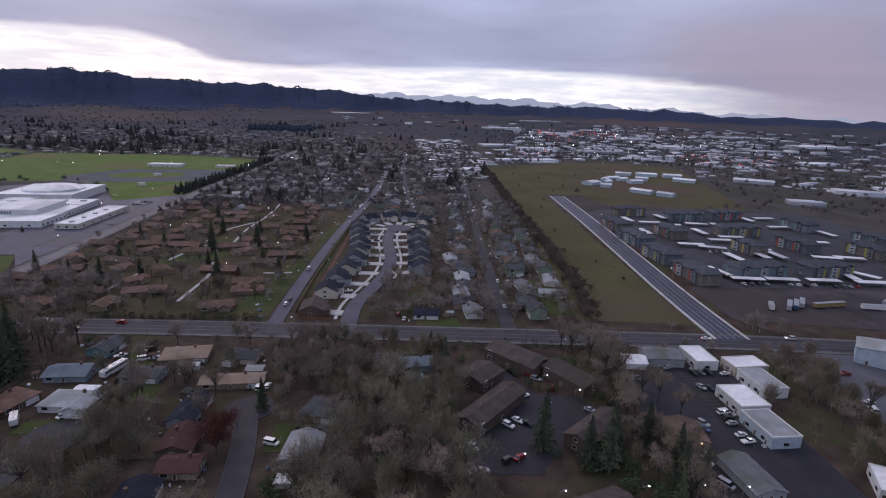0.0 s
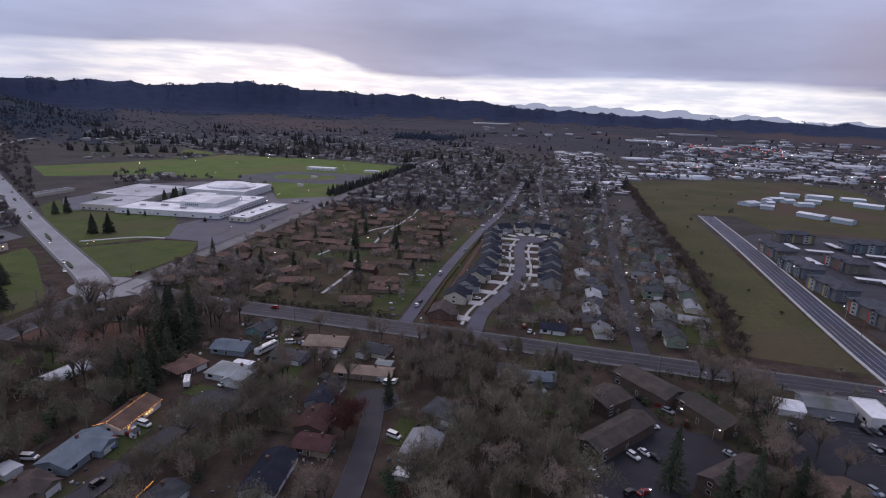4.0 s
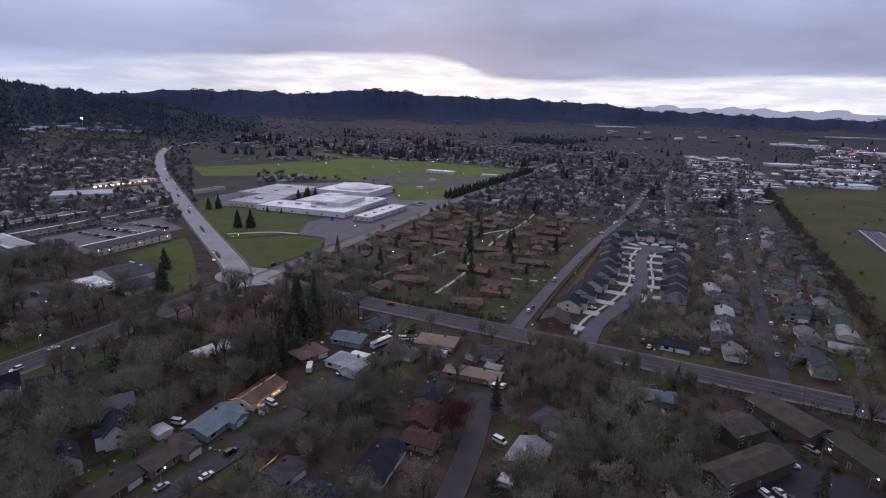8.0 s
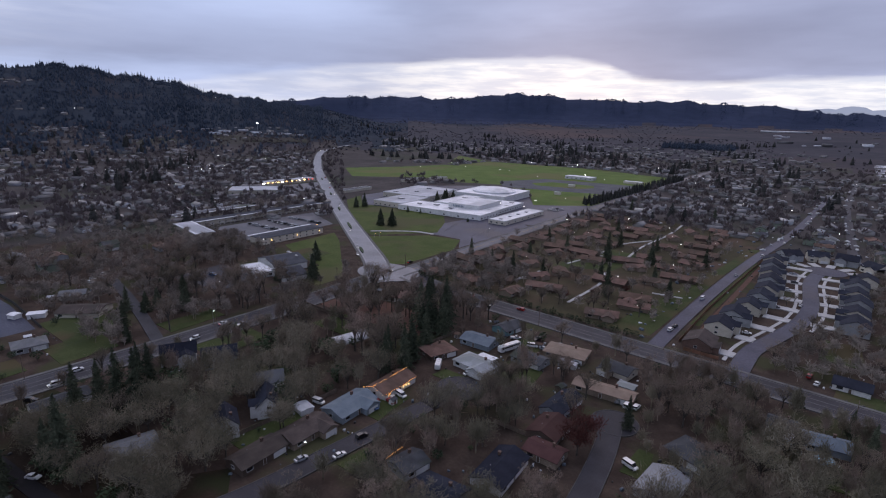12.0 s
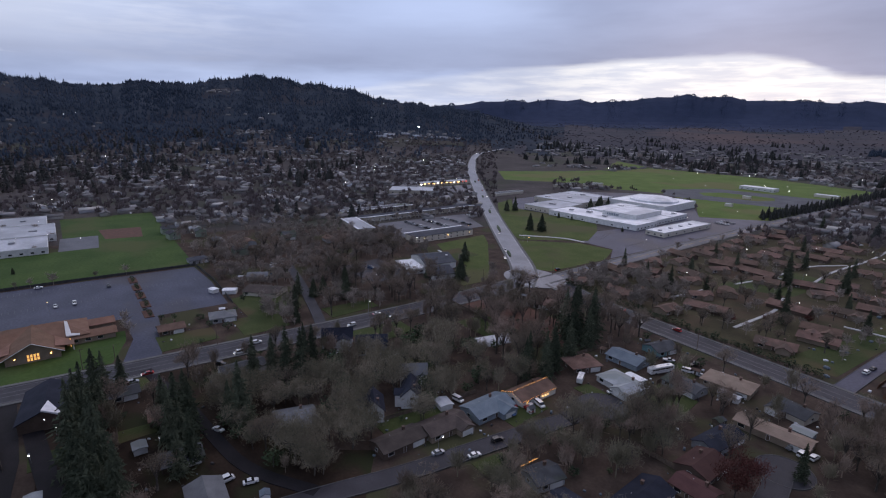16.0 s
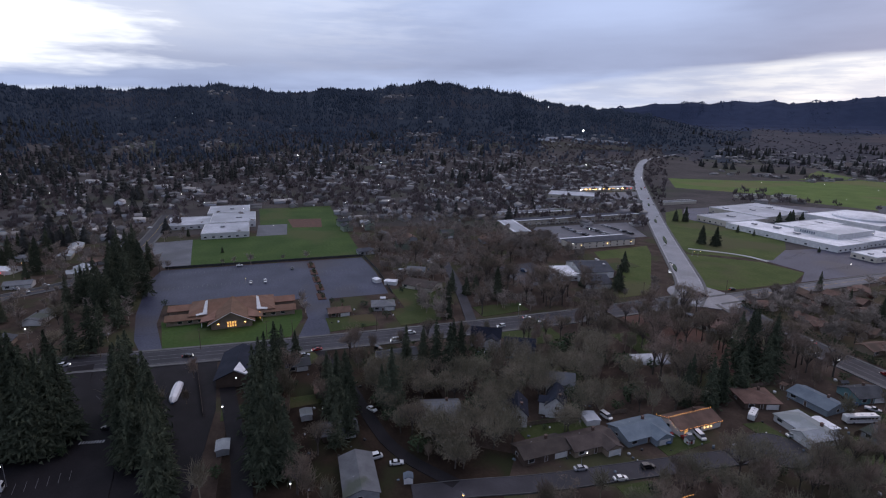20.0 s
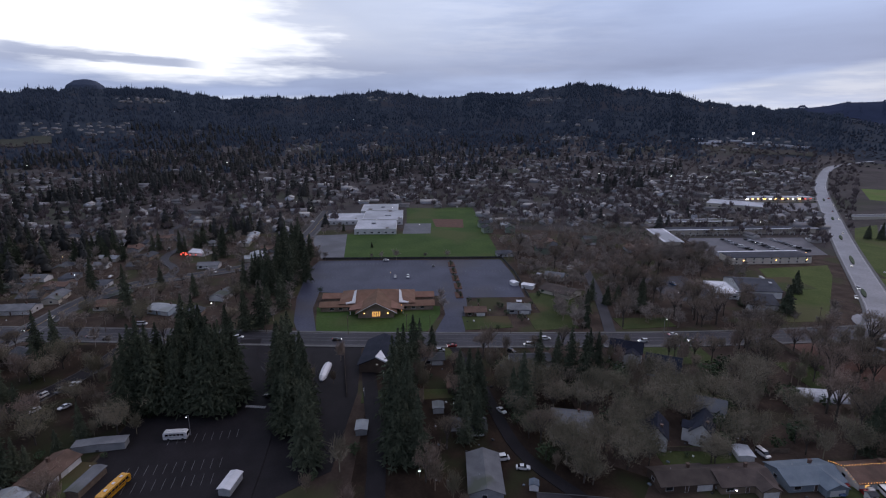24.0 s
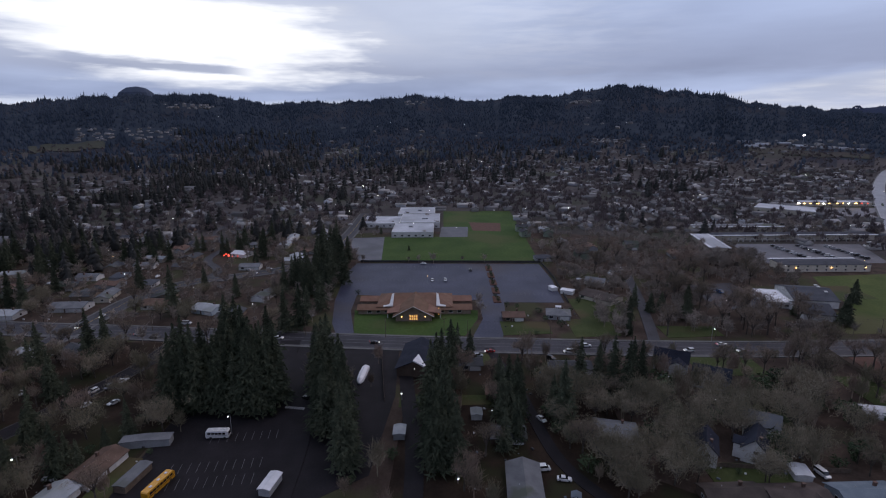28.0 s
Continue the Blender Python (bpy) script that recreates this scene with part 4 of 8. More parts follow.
# each: x, y, turn, then the house itself
NEAR_HOUSES = (
    (-31, 151, 84, "grey metal-roofed house beside a short court", dict(l=15, w=11, roof="r_metal", wall="white", rise=1.9, chimney=False)),
    (-27, 174, -20, "low house with a dark hipped shingle roof", dict(l=14, w=12, roof="r_dark", wall="tan", hip=True, rise=2.2)),
    (-6, 213, 0, "dark-roofed house behind a white patio cover", dict(l=9, w=9, roof="r_dark", wall="brown", rise=1.6)),
    (7, 209.5, 8, "blue-grey house beside a round pool", dict(l=14, w=9, roof="r_blue", wall="blue", rise=1.6, garage=False)),
    (-66, 196, 4, "long low house with a tan roof", dict(l=24, w=8, roof="r_tan", wall="tan", rise=1.1)),
    (-75, 175, 86, "narrow house with a dark blue-grey roof", dict(l=18, w=8.5, roof="r_navy", wall="grey", rise=1.8)),
    (-71, 157, 91, "house with a dark red-brown roof", dict(l=14, w=11, roof="r_red", wall="brown", rise=1.9)),
    (-66, 144, 0, "low house with a dull red roof beside the court", dict(l=12, w=8.5, roof="r_red", wall="tan", rise=1.4, garage=False)),
    (-73, 127, 94, "large house with a dark slate-coloured roof", dict(l=19, w=10.5, roof="r_navy", wall="white", rise=2.0)),
    (-81, 106, 5, "house with a dark blue-grey gabled roof", dict(l=14, w=12, roof="r_navy", wall="grey", rise=2.1)),
    (-97, 111, 80, "small house with a string of orange lights on its eaves", dict(l=10, w=9, roof="r_dark", wall="grey", rise=1.5)),
    (-119, 182, -5, "pale house with a light grey hipped roof", dict(l=18, w=11, roof="r_light", wall="white", hip=True, rise=2.0, wing=(5, 8, 3))),
    (-132, 204, 2, "long house with a weathered blue-grey roof", dict(l=16, w=11, roof="r_blue", wall="blue", rise=1.7, garage=False)),
    (-130, 227, 80, "teal-walled house under a dark roof", dict(l=13, w=10, roof="r_dark", wall="teal", rise=2.0)),
    (-141, 182, 70, "low house with a dull brown roof", dict(l=14, w=12, roof="r_brown", wall="brown", rise=1.8, hip=True)),
    (-103, 202, -4, "low dark-roofed house beside a parked coach", dict(l=15, w=9.5, roof="r_dark", wall="grey", rise=1.4)),
    (-93, 219, 8, "wide house with a faded tan roof", dict(l=19, w=12, roof="r_tan", wall="tan", rise=1.7, hip=True)),
    (-68, 218, -8, "dark-roofed house with a pale carport", dict(l=13, w=10, roof="r_dark", wall="cream", rise=1.8, wing=(-3.5, 6, 3))),
    (-136, 145, 92, "brown-roofed house outlined with orange string lights", dict(l=19, w=10, roof="r_brown", wall="white", rise=1.9, lit=True)),
    (-137, 123, 92, "house with a pale blue-grey roof and a front wing", dict(l=18, w=11, roof="r_blue", wall="blue", rise=1.8, wing=(4, 7, 3))),
    (-137, 102, 91, "long house with a dark brown roof", dict(l=17, w=10, roof="r_umber", wall="tan", rise=1.6, wing=(5, 6, 3))),
    (-138, 84, 92, "long house with a worn brown roof", dict(l=17, w=9, roof="r_umber", wall="brown", rise=1.6)),
    (-171, 60, 75, "grey-roofed house half hidden by bare trees", dict(l=14, w=12, roof="r_grey", wall="grey", rise=2.0)),
    (-159, 86, -26, "tall white house with a dark steep roof", dict(l=11, w=7, h=5.2, roof="r_navy", wall="white", rise=3.4, garage=False, wing=(-2, 5, 2.5))),
    (-160, 103, -34, "tall white gabled house with a dark roof", dict(l=12, w=7, h=5.2, roof="r_navy", wall="white", rise=3.4, garage=False, wing=(2, 5, 2.5))),
    (-172, 112, 60, "white two-storey house with steep gables", dict(l=11, w=7, h=5.2, roof="r_grey", wall="white", rise=3.4, garage=False)),
    (-224, 102, 62, "white house with several dark steep gables", dict(l=14, w=8, h=5.2, roof="r_navy", wall="white", rise=3.6, garage=False, wing=(3, 6, 4))),
    (-208, 112, 62, "white town house with a dark roof", dict(l=14, w=9, h=5.2, roof="r_navy", wall="grey", rise=3.4, garage=False)),
    (-207, 226, 25, "low house with white-framed windows at the crossroads", dict(l=16, w=12, roof="r_brown", wall="cream", rise=1.7, hip=True)),
    (-143, 24, 176, "long house with a grey shingled roof", dict(l=19, w=10, roof="r_grey", wall="grey", rise=1.8, chimney=False)),
    (-170, 22, 90, "small dark house among conifers", dict(l=12, w=8, roof="r_dark", wall="brown", rise=1.6)),
    (-200, 22, 85, "small brown house beside a lane", dict(l=10, w=8, roof="r_brown", wall="brown", rise=1.6)),
    (-226, 12, 90, "small dark-roofed house on the church road", dict(l=10, w=8, roof="r_dark", wall="tan", rise=1.6)),
    (-222, 56, 90, "low house with a dark roof behind a tree", dict(l=18, w=9, roof="r_dark", wall="white", rise=1.6)),
    (-152, -111, 172, "long low house with a brown roof", dict(l=17, w=9, roof="r_brown", wall="white", rise=1.6)),
    (-137, -115, 170, "house with a pale grey roof", dict(l=12, w=9, roof="r_light", wall="white", rise=1.5)),
    (-205, -102, 80, "small white two-storey house", dict(l=9, w=7, h=4.8, roof="r_light", wall="white", rise=1.8, garage=False)),
    (-241, -176, 60, "white house with a dark roof at the corner", dict(l=12, w=9, roof="r_dark", wall="white", rise=2.0, wing=(2, 5, 2))),
    (-238, -198, 70, "pale house with a faded roof", dict(l=10, w=8, roof="r_light", wall="white", rise=1.6)),
    (-300, -139, 70, "pale blue house with a light roof", dict(l=15, w=11, roof="r_light", wall="pale_blue", rise=1.8)),
    (-310, -172, 92, "house with a wide brown roof", dict(l=18, w=13, roof="r_brown", wall="white", rise=2.0)),
    (-305, -223, 92, "long house with a grey roof", dict(l=20, w=12, roof="r_grey", wall="white", rise=1.8)),
    (-325, -214, 10, "narrow house with a grey roof", dict(l=18, w=9, roof="r_grey", wall="cream", rise=1.7)),
    (-292, -252, 90, "house with a pale flat-pitched roof", dict(l=16, w=11, roof="r_light", wall="white", rise=1.2)),
    (-418, -118, 15, "angled house with a pale roof beside the bend", dict(l=20, w=11, roof="r_light", wall="cream", rise=1.7, wing=(5, 8, 4))),
    (-434, -168, 70, "pale-roofed house lit with red lights", dict(l=14, w=11, roof="r_white", wall="white", rise=1.7)),
    (-286, 39, 90, "small brown-roofed house beside the church", dict(l=12, w=9, roof="r_brown", wall="brown", rise=1.7)),
    (-289, 65, 80, "grey hipped house beside the church lot", dict(l=13, w=11, roof="r_grey", wall="grey", rise=2.0, hip=True)),
    (-319, 98, 43, "cream house with a dull brown roof on a lawn", dict(l=22, w=15, roof="r_umber", wall="cream", rise=1.9, garage=False)),
    (-352, 104, 60, "low house with a blue tarpaulin beside it", dict(l=13, w=10, roof="r_grey", wall="cream", rise=1.7)),
    (14, 267, -4, "white garage-fronted house on the main road", dict(l=13, w=10, roof="r_navy", wall="white", rise=2.0)),
)


def near_houses():
    for x, y, ang, label, spec in NEAR_HOUSES:
        settle(house(label, **spec), x, y, ang, spec.get("l", 14), spec.get("w", 9))


near_houses()

# the new close: tall gabled houses with dark roofs, their garages to the street
settle(house("new brown-roofed corner house with brick walls", l=15, w=13, h=3.2, rise=3.0, roof="r_umber", wall="brick", wing=(-3, 7, 3), chimney=False), -47, 274, 90, 15, 13)
first = house("new house with a dark navy gabled roof", l=14, w=13, h=4.6, rise=3.2, roof="r_navy", wall="cream", wing=(3.5, 7, 2.5), chimney=False, group="new houses on the close")
second = house("new two-storey house with a dark navy roof", l=14.5, w=13, h=5.0, rise=3.4, roof="r_navy", wall="grey", wing=(-3.5, 7, 2.5), chimney=False, group="new houses on the close")
spots = [(x, y, 90) for x, y in CLOSE_LEFT] + [(x, y, -90) for x, y in CLOSE_RIGHT] + [(-30, 502, 40), (-12, 514, 12), (8, 514, -8), (25, 500, -45)]
used = set()
for i, (x, y, ang) in enumerate(spots):
    proto = (first, second)[i % 2]
    ob = copy_thing(proto, pose(0, 0, 0)) if i % 2 in used else proto
    used.add(i % 2)
    settle(ob, x, y, ang, 17, 13)
    if i % 2 == 1 and ang == 90:
        ob["label"] = "new house with a dark roof beside its concrete drive"

refresh()


# repeats: suburb and condominium houses
def prototypes(specs, group):
    return [(house(label, group=group, **spec), spec) for label, spec in specs]


SUBURB = prototypes((
    ("single-storey house with a grey shingle roof", dict(l=15, w=9, roof="r_grey", wall="white")),
    ("single-storey house with a dark roof", dict(l=14, w=10, roof="r_dark", wall="tan", wing=(4, 6, 2.5))),
    ("pale house with a light grey roof", dict(l=16, w=9, roof="r_light", wall="cream", rise=1.4)),
    ("low house with a brown shingle roof", dict(l=15, w=9, roof="r_brown", wall="grey", wing=(-4, 6, 2.5))),
    ("dark-roofed house with a hipped roof", dict(l=13, w=10, roof="r_slate", wall="grey", hip=True, rise=2.1)),
    ("two-storey house with a dark roof", dict(l=11, w=9, h=5.2, roof="r_dark", wall="green", rise=2.1)),
), "suburban houses")
CONDO = prototypes((
    ("long brown-roofed row house among lawns", dict(l=22, w=9.5, roof="r_brown", wall="brown", rise=1.9, garage=False, chimney=False, over=0.9)),
    ("brown-roofed row house with tan walls", dict(l=17, w=9, roof="r_brown", wall="tan", rise=1.8, garage=False, chimney=True, over=0.9, wing=(4, 6, 3))),
    ("short row house with a brown shingle roof", dict(l=14, w=9, roof="r_brown", wall="tan", rise=1.6, garage=False, chimney=False, wing=(3, 6, 2.5))),
), "brown row houses")
taken = set()


def plant_house(proto, x, y, ang, margin=1.0, lift=0.0):
    ob, spec = proto
    if not free(x, y, spec["w"] * 0.42):
        return False
    if ob.name in taken:
        ob = copy_thing(ob, pose(0, 0, 0))
    taken.add(ob.name)
    settle(ob, x, y, ang, spec["l"], spec["w"], margin)
    refresh()
    return True


rng = random.Random(4)


def rows_of_houses():
    # brown rows between the main road and the school street
    for j in range(15):
        y = 282 + j * 20.5
        for i in range(5):
            x = -221 + i * 31 + (9 if j % 2 else 0) + rng.uniform(-4, 4)
            if x < -72 + 0.04 * (y - 260):
                across = rng.random() < 0.3
                plant_house(CONDO[2] if across else CONDO[rng.randrange(2)], x, y + rng.uniform(-4, 4), (rng.choice((90, 60, -60, 45)) if across else rng.choice((2, 182, 12, -10))) + rng.uniform(-7, 7))
    # streets north of the main road
    for name, off, y0, y1, step in (("east_street", 18, 258, 640, 14.5), ("east_street", -18, 258, 640, 14.5), ("east_street", -37, 300, 640, 24), ("mid_street", 19, 540, 640, 20), ("mid_street", -19, 540, 640, 20),
                                    ("long_street", -20, 560, 660, 20), ("long_street", 20, 560, 660, 20)):
        for x, y, a in along(ROADS[name], step, 8):
            if y0 < y < y1:
                c, q = math.cos(radians(a)), math.sin(radians(a))
                side = off / abs(off)
                off2 = off + rng.uniform(-3, 4) * side
                plant_house(SUBURB[rng.randrange(6)], x - q * off2, y + c * off2 + rng.uniform(-2, 2), a + (0 if side > 0 else 180) + rng.choice((0, 0, 0, 90)) + rng.uniform(-7, 7))
    # gardens between the close and the next street
    for y in range(284, 510, 15):
        plant_house(SUBURB[rng.randrange(6)], 34 + 0.05 * (y - 300) + rng.uniform(-2, 2), y, rng.choice((90, 90, 0)) + rng.uniform(-6, 6))
    # the hillside suburb west of the church road
    for i in range(10):
        for j in range(11):
            x, y = -295 - i * 25 + rng.uniform(-6, 6), -92 - j * 27 + rng.uniform(-6, 6)
            if y < -100 and rng.random() < 0.62 and math.degrees(math.atan2(-x, y)) < 140:
                plant_house(SUBURB[rng.randrange(5)], x, y, rng.choice((0, 90, 180, 270)) + rng.uniform(-12, 12))
    # town beyond the motel
    for i in range(5):
        for j in range(8):
            x, y = -420 - i * 28 + rng.uniform(-6, 6), 80 + j * 26 + rng.uniform(-6, 6)
            if rng.random() < 0.5 and not (y > 225 + 0.2 * (-x - 420) and x > -560) and y < 330:
                plant_house(SUBURB[rng.randrange(6)], x, y, rng.choice((0, 90, 180, 270)) + rng.uniform(-8, 8))


# ---- larger buildings ----
def flat_block(top, x0, y0, x1, y1, h, wall="white", roof="r_white", name="block", parapet=0.5, bays=True):
    """One block of a flat-roofed building: walls, a roof sheet within a parapet, and bands of windows."""
    b = part(name, Shape().box(x0, y0, -0.4, x1, y1, h), M[wall], top)
    part("roof", Shape().box(x0 + 0.35, y0 + 0.35, h - 0.1, x1 - 0.35, y1 - 0.35, h + 0.12), M[roof], b)
    s = Shape()
    for a in ((x0 - 0.08, y0 - 0.08, x1 + 0.08, y0 + 0.3), (x0 - 0.08, y1 - 0.3, x1 + 0.08, y1 + 0.08), (x0 - 0.08, y0 + 0.3, x0 + 0.3, y1 - 0.3), (x1 - 0.3, y0 + 0.3, x1 + 0.08, y1 - 0.3)):
        s.box(a[0], a[1], h - 0.25, a[2], a[3], h + parapet)
    part("parapet", s, M["trim"], b)
    if bays:
        for side, n, fixed in (("x", int((x1 - x0) // 6), y0), ("x", int((x1 - x0) // 6), y1), ("y", int((y1 - y0) // 6), x0), ("y", int((y1 - y0) // 6), x1)):
            for i in range(min(n, 6)):
                u = (i + 0.5) / min(n, 6)
                if side == "x":
                    placed("window", WIDE_WINDOW, b, x0 + (x1 - x0) * u, fixed, 1.1, 0 if fixed == y0 else 180)
                else:
                    placed("window", WIDE_WINDOW, b, fixed, y0 + (y1 - y0) * u, 1.1, -90 if fixed == x0 else 90)
    return b


def roof_units(top, spots, h):
    for x, y, l, w in spots:
        s = Shape().box(x - l / 2, y - w / 2, h, x + l / 2, y + w / 2, h + 1.1).box(x - l / 2 - 0.1, y - w / 2 - 0.1, h + 0.25, x + l / 2 + 0.1, y + w / 2 + 0.1, h + 0.4)
        part("rooftop_unit", s, M["galvanised"], top)


def school():
    top = thing("high_school", "large white flat-roofed high school of several wings", "school")
    top.matrix_basis = pose(-390, 520, 0, 0, 0, 4)
    flat_block(top, -70, -58, -28, 0, 5.6, "cream", "r_pale", "wing")
    flat_block(top, -104, 0, -32, 58, 6.0, "cream", "r_pale", "wing")
    flat_block(top, -110, 58, -44, 90, 5.0, "white", "r_pale", "wing")
    flat_block(top, -28, -64, 82, -24, 5.2, "white", "r_white", "wing")
    flat_block(top, -4, -24, 22, 46, 6.4, "white", "r_white", "wing")
    flat_block(top, 24, -36, 64, 18, 9.6, "white", "r_white", "tower", 0.4, False)
    flat_block(top, 60, -23.6, 80, 14, 5.0, "white", "r_white", "wing")
    flat_block(top, 22, 14.4, 80, 46, 5.0, "white", "r_white", "wing")
    flat_block(top, -26, 54, 50, 130, 8.0, "white", "r_white", "gymnasium", 0.4, False)
    rings = [[(14 + 30 * f * math.cos(i * math.tau / 20), 92 + 27 * f * math.sin(i * math.tau / 20), z) for i in range(20)] for f, z in ((1.0, 8.0), (1.0, 10.0), (0.8, 12.0), (0.45, 13.2), (0.08, 13.6))]
    part("domed_roof", Shape().loft(rings), M["r_white"], top)
    for i in range(7):
        part("sign_bar", Shape().box(30 + i * 2.1, -36.3, 6.2, 31.3 + i * 2.1, -36.1, 8.4), M["blue"], top)
    roof_units(top, [(-90, 10, 6, 4), (-70, 30, 5, 4), (-50, -30, 8, 4), (-10, -46, 5, 3), (10, -40, 6, 4), (35, -48, 5, 4), (8, 26, 6, 4), (72, 30, 5, 3), (-75, 66, 6, 4)], 6.0)
    clear_box(-390, 540, 225, 170, 4, 2)
    low = thing("classroom_block", "long low classroom block with a pale roof", "school building")
    low.matrix_basis = pose(-281, 494, 0, 0, 0, 0)
    flat_block(low, -10, -36, 10, 48, 4.2, "cream", "r_white", "block")
    roof_units(low, [(0, -28, 3, 3), (0, -10, 3, 3), (0, 8, 3, 3), (0, 26, 3, 3)], 4.2)
    shed = thing("field_house", "pale low building beside the playing field", "sports building")
    shed.matrix_basis = pose(-384, 905, 0)
    flat_block(shed, -26, -9, 26, 9, 5, "white", "r_white", "block", 0.3)
    for x, y, l, w in ((-292, 912, 30, 12), (-350, 792, 10, 5), (-330, 700, 9, 4), (-556, 522, 12, 52), (-574, 668, 14, 46), (-556, 712, 14, 34)):
        o = thing("school_shed", "low pale outbuilding on the school grounds", "sports building", "school outbuildings")
        o.matrix_basis = pose(x, y, 0)
        flat_block(o, -l / 2, -w / 2, l / 2, w / 2, 3.6, "cream", "r_grey" if x < -500 else "r_white", "block", 0.3, False)
        clear_box(x, y, l, w, 0)


def church():
    top = thing("church", "wide church with red-brown gabled roofs and lit windows", "church")
    top.matrix_basis = pose(-307, -17, 0, 0, 0, -90)

    def gabled(l, w, h, rise, at, turn, over=0.9):
        s, r = Shape(), Shape()
        gable_wall(s, l, w, h, rise)
        gable_roof(r, l, w, h, rise, over, 0.3)
        for n, q, mat in (("wall", s, "tan"), ("roof", r, "r_church")):
            ob = part(n, q, M[mat], top)
            ob.matrix_basis = pose(*at, 0, 0, turn)

    # local x runs along the road, local y towards the road
    s, r = Shape().box(-21, -11, -0.4, 21, 11, 4.05), Shape()
    hip_roof(r, 42, 22, 4.0, 4.9, 1.2, 0.3)
    part("wall", s, M["tan"], top)
    part("roof", r, M["r_church"], top)
    gabled(24, 20, 3.7, 5.2, (0, 12.4, 0), 90, 1.6)
    for side in (1, -1):
        porch = Shape().add([(side * 8.2, 23, 5.0), (side * 15.5, 20, 2.9), (side * 15.5, 8, 2.9), (side * 8.2, 8, 5.0), (side * 8.2, 23, 5.3), (side * 15.5, 20, 3.2), (side * 15.5, 8, 3.2), (side * 8.2, 8, 5.3)],
                            [(0, 1, 2, 3), (7, 6, 5, 4), (0, 4, 5, 1), (1, 5, 6, 2), (2, 6, 7, 3), (3, 7, 4, 0)])
        part("porch_roof", porch, M["r_church"], top)
        for y in (9, 19):
            part("porch_post", Shape().box(side * 15 - 0.2, y - 0.2, 0, side * 15 + 0.2, y + 0.2, 2.9), M["trim"], top)
        gabled(20, 8, 3.0, 1.6, (side * 22.5, 9, 0), 0)
        gabled(14, 8, 3.0, 1.6, (side * 26, -6.5, 0), 0)
        fin = [(side * 12.6, 1.6, 9.0), (side * 13.8, 2.0, 8.5), (side * 14.8, 10.2, 5.0), (side * 18.2, 11.0, 4.6), (side * 18.0, 12.2, 4.2), (side * 12.6, 12.0, 4.8)]
        n = len(fin)
        part("white_gable_fin", Shape().add([(x, y, z + 0.2) for x, y, z in fin] + [(x, y, z - 0.4) for x, y, z in fin], [tuple(range(n)), tuple(reversed(range(n, 2 * n)))] + [(i, n + i, n + (i + 1) % n, (i + 1) % n) for i in range(n)]), M["trim"], top, "narrow white plastered gable fin")
        part("ridge_trim", Shape().rod((0, 26.05, 9.2), (side * 11.6, 26.05, 3.1), 0.16, 0.16, 5), M["trim"], top, "pale gable edge trim")
        for k in range(3):
            placed("window", WIDE_WINDOW, top, side * (16 + 5 * k), 13, 1.0, 180)
    pane = Shape().box(-0.38, -0.05, 0, 0.38, 0.05, 1.25).mesh("lit_window", [M["lamp_window"]])
    for i in range(4):
        for z in (0.9, 2.5):
            placed("lit_window", pane, top, -1.8 + i * 1.2, 24.45, z)
    for x in (-6.5, 6.5):
        placed("porch_lamp", Shape().box(-0.2, -0.2, 0, 0.2, 0.2, 0.35).mesh("porch_lamp", [M["lamp_warm"]]), top, x, 24.5, 2.6)
    cross = thing("lit_cross", "small lit cross before a church wing", "cross")
    cross.matrix_basis = pose(-292.6, -3, 0, 0, 0, 90)
    part("post", Shape().box(-0.14, -0.1, 0, 0.14, 0.1, 4.2), M["lamp_window"], cross)
    part("crossbar", Shape().box(-0.9, -0.08, 2.7, 0.9, 0.08, 2.95), M["lamp_window"], cross)
    clear_box(-303, -17, 66, 46, 90, 1)


def elementary():
    top = thing("elementary_school", "white flat-roofed elementary school beside its field", "school")
    top.matrix_basis = pose(-575, -28, 0)
    flat_block(top, 25, -22, 72, 18, 5, "white", "r_pale", "wing")
    flat_block(top, -30, -18, 25, 24, 5.6, "white", "r_pale", "wing")
    flat_block(top, -78, -24, -30, 18, 5.2, "white", "r_pale", "wing")
    flat_block(top, -22, -58, 22, -18, 4, "white", "r_pale", "wing")
    roof_units(top, [(0, 8, 9, 6), (45, -5, 5, 4), (-55, 0, 6, 4)], 5.6)
    clear_box(-578, -30, 155, 84, 0)


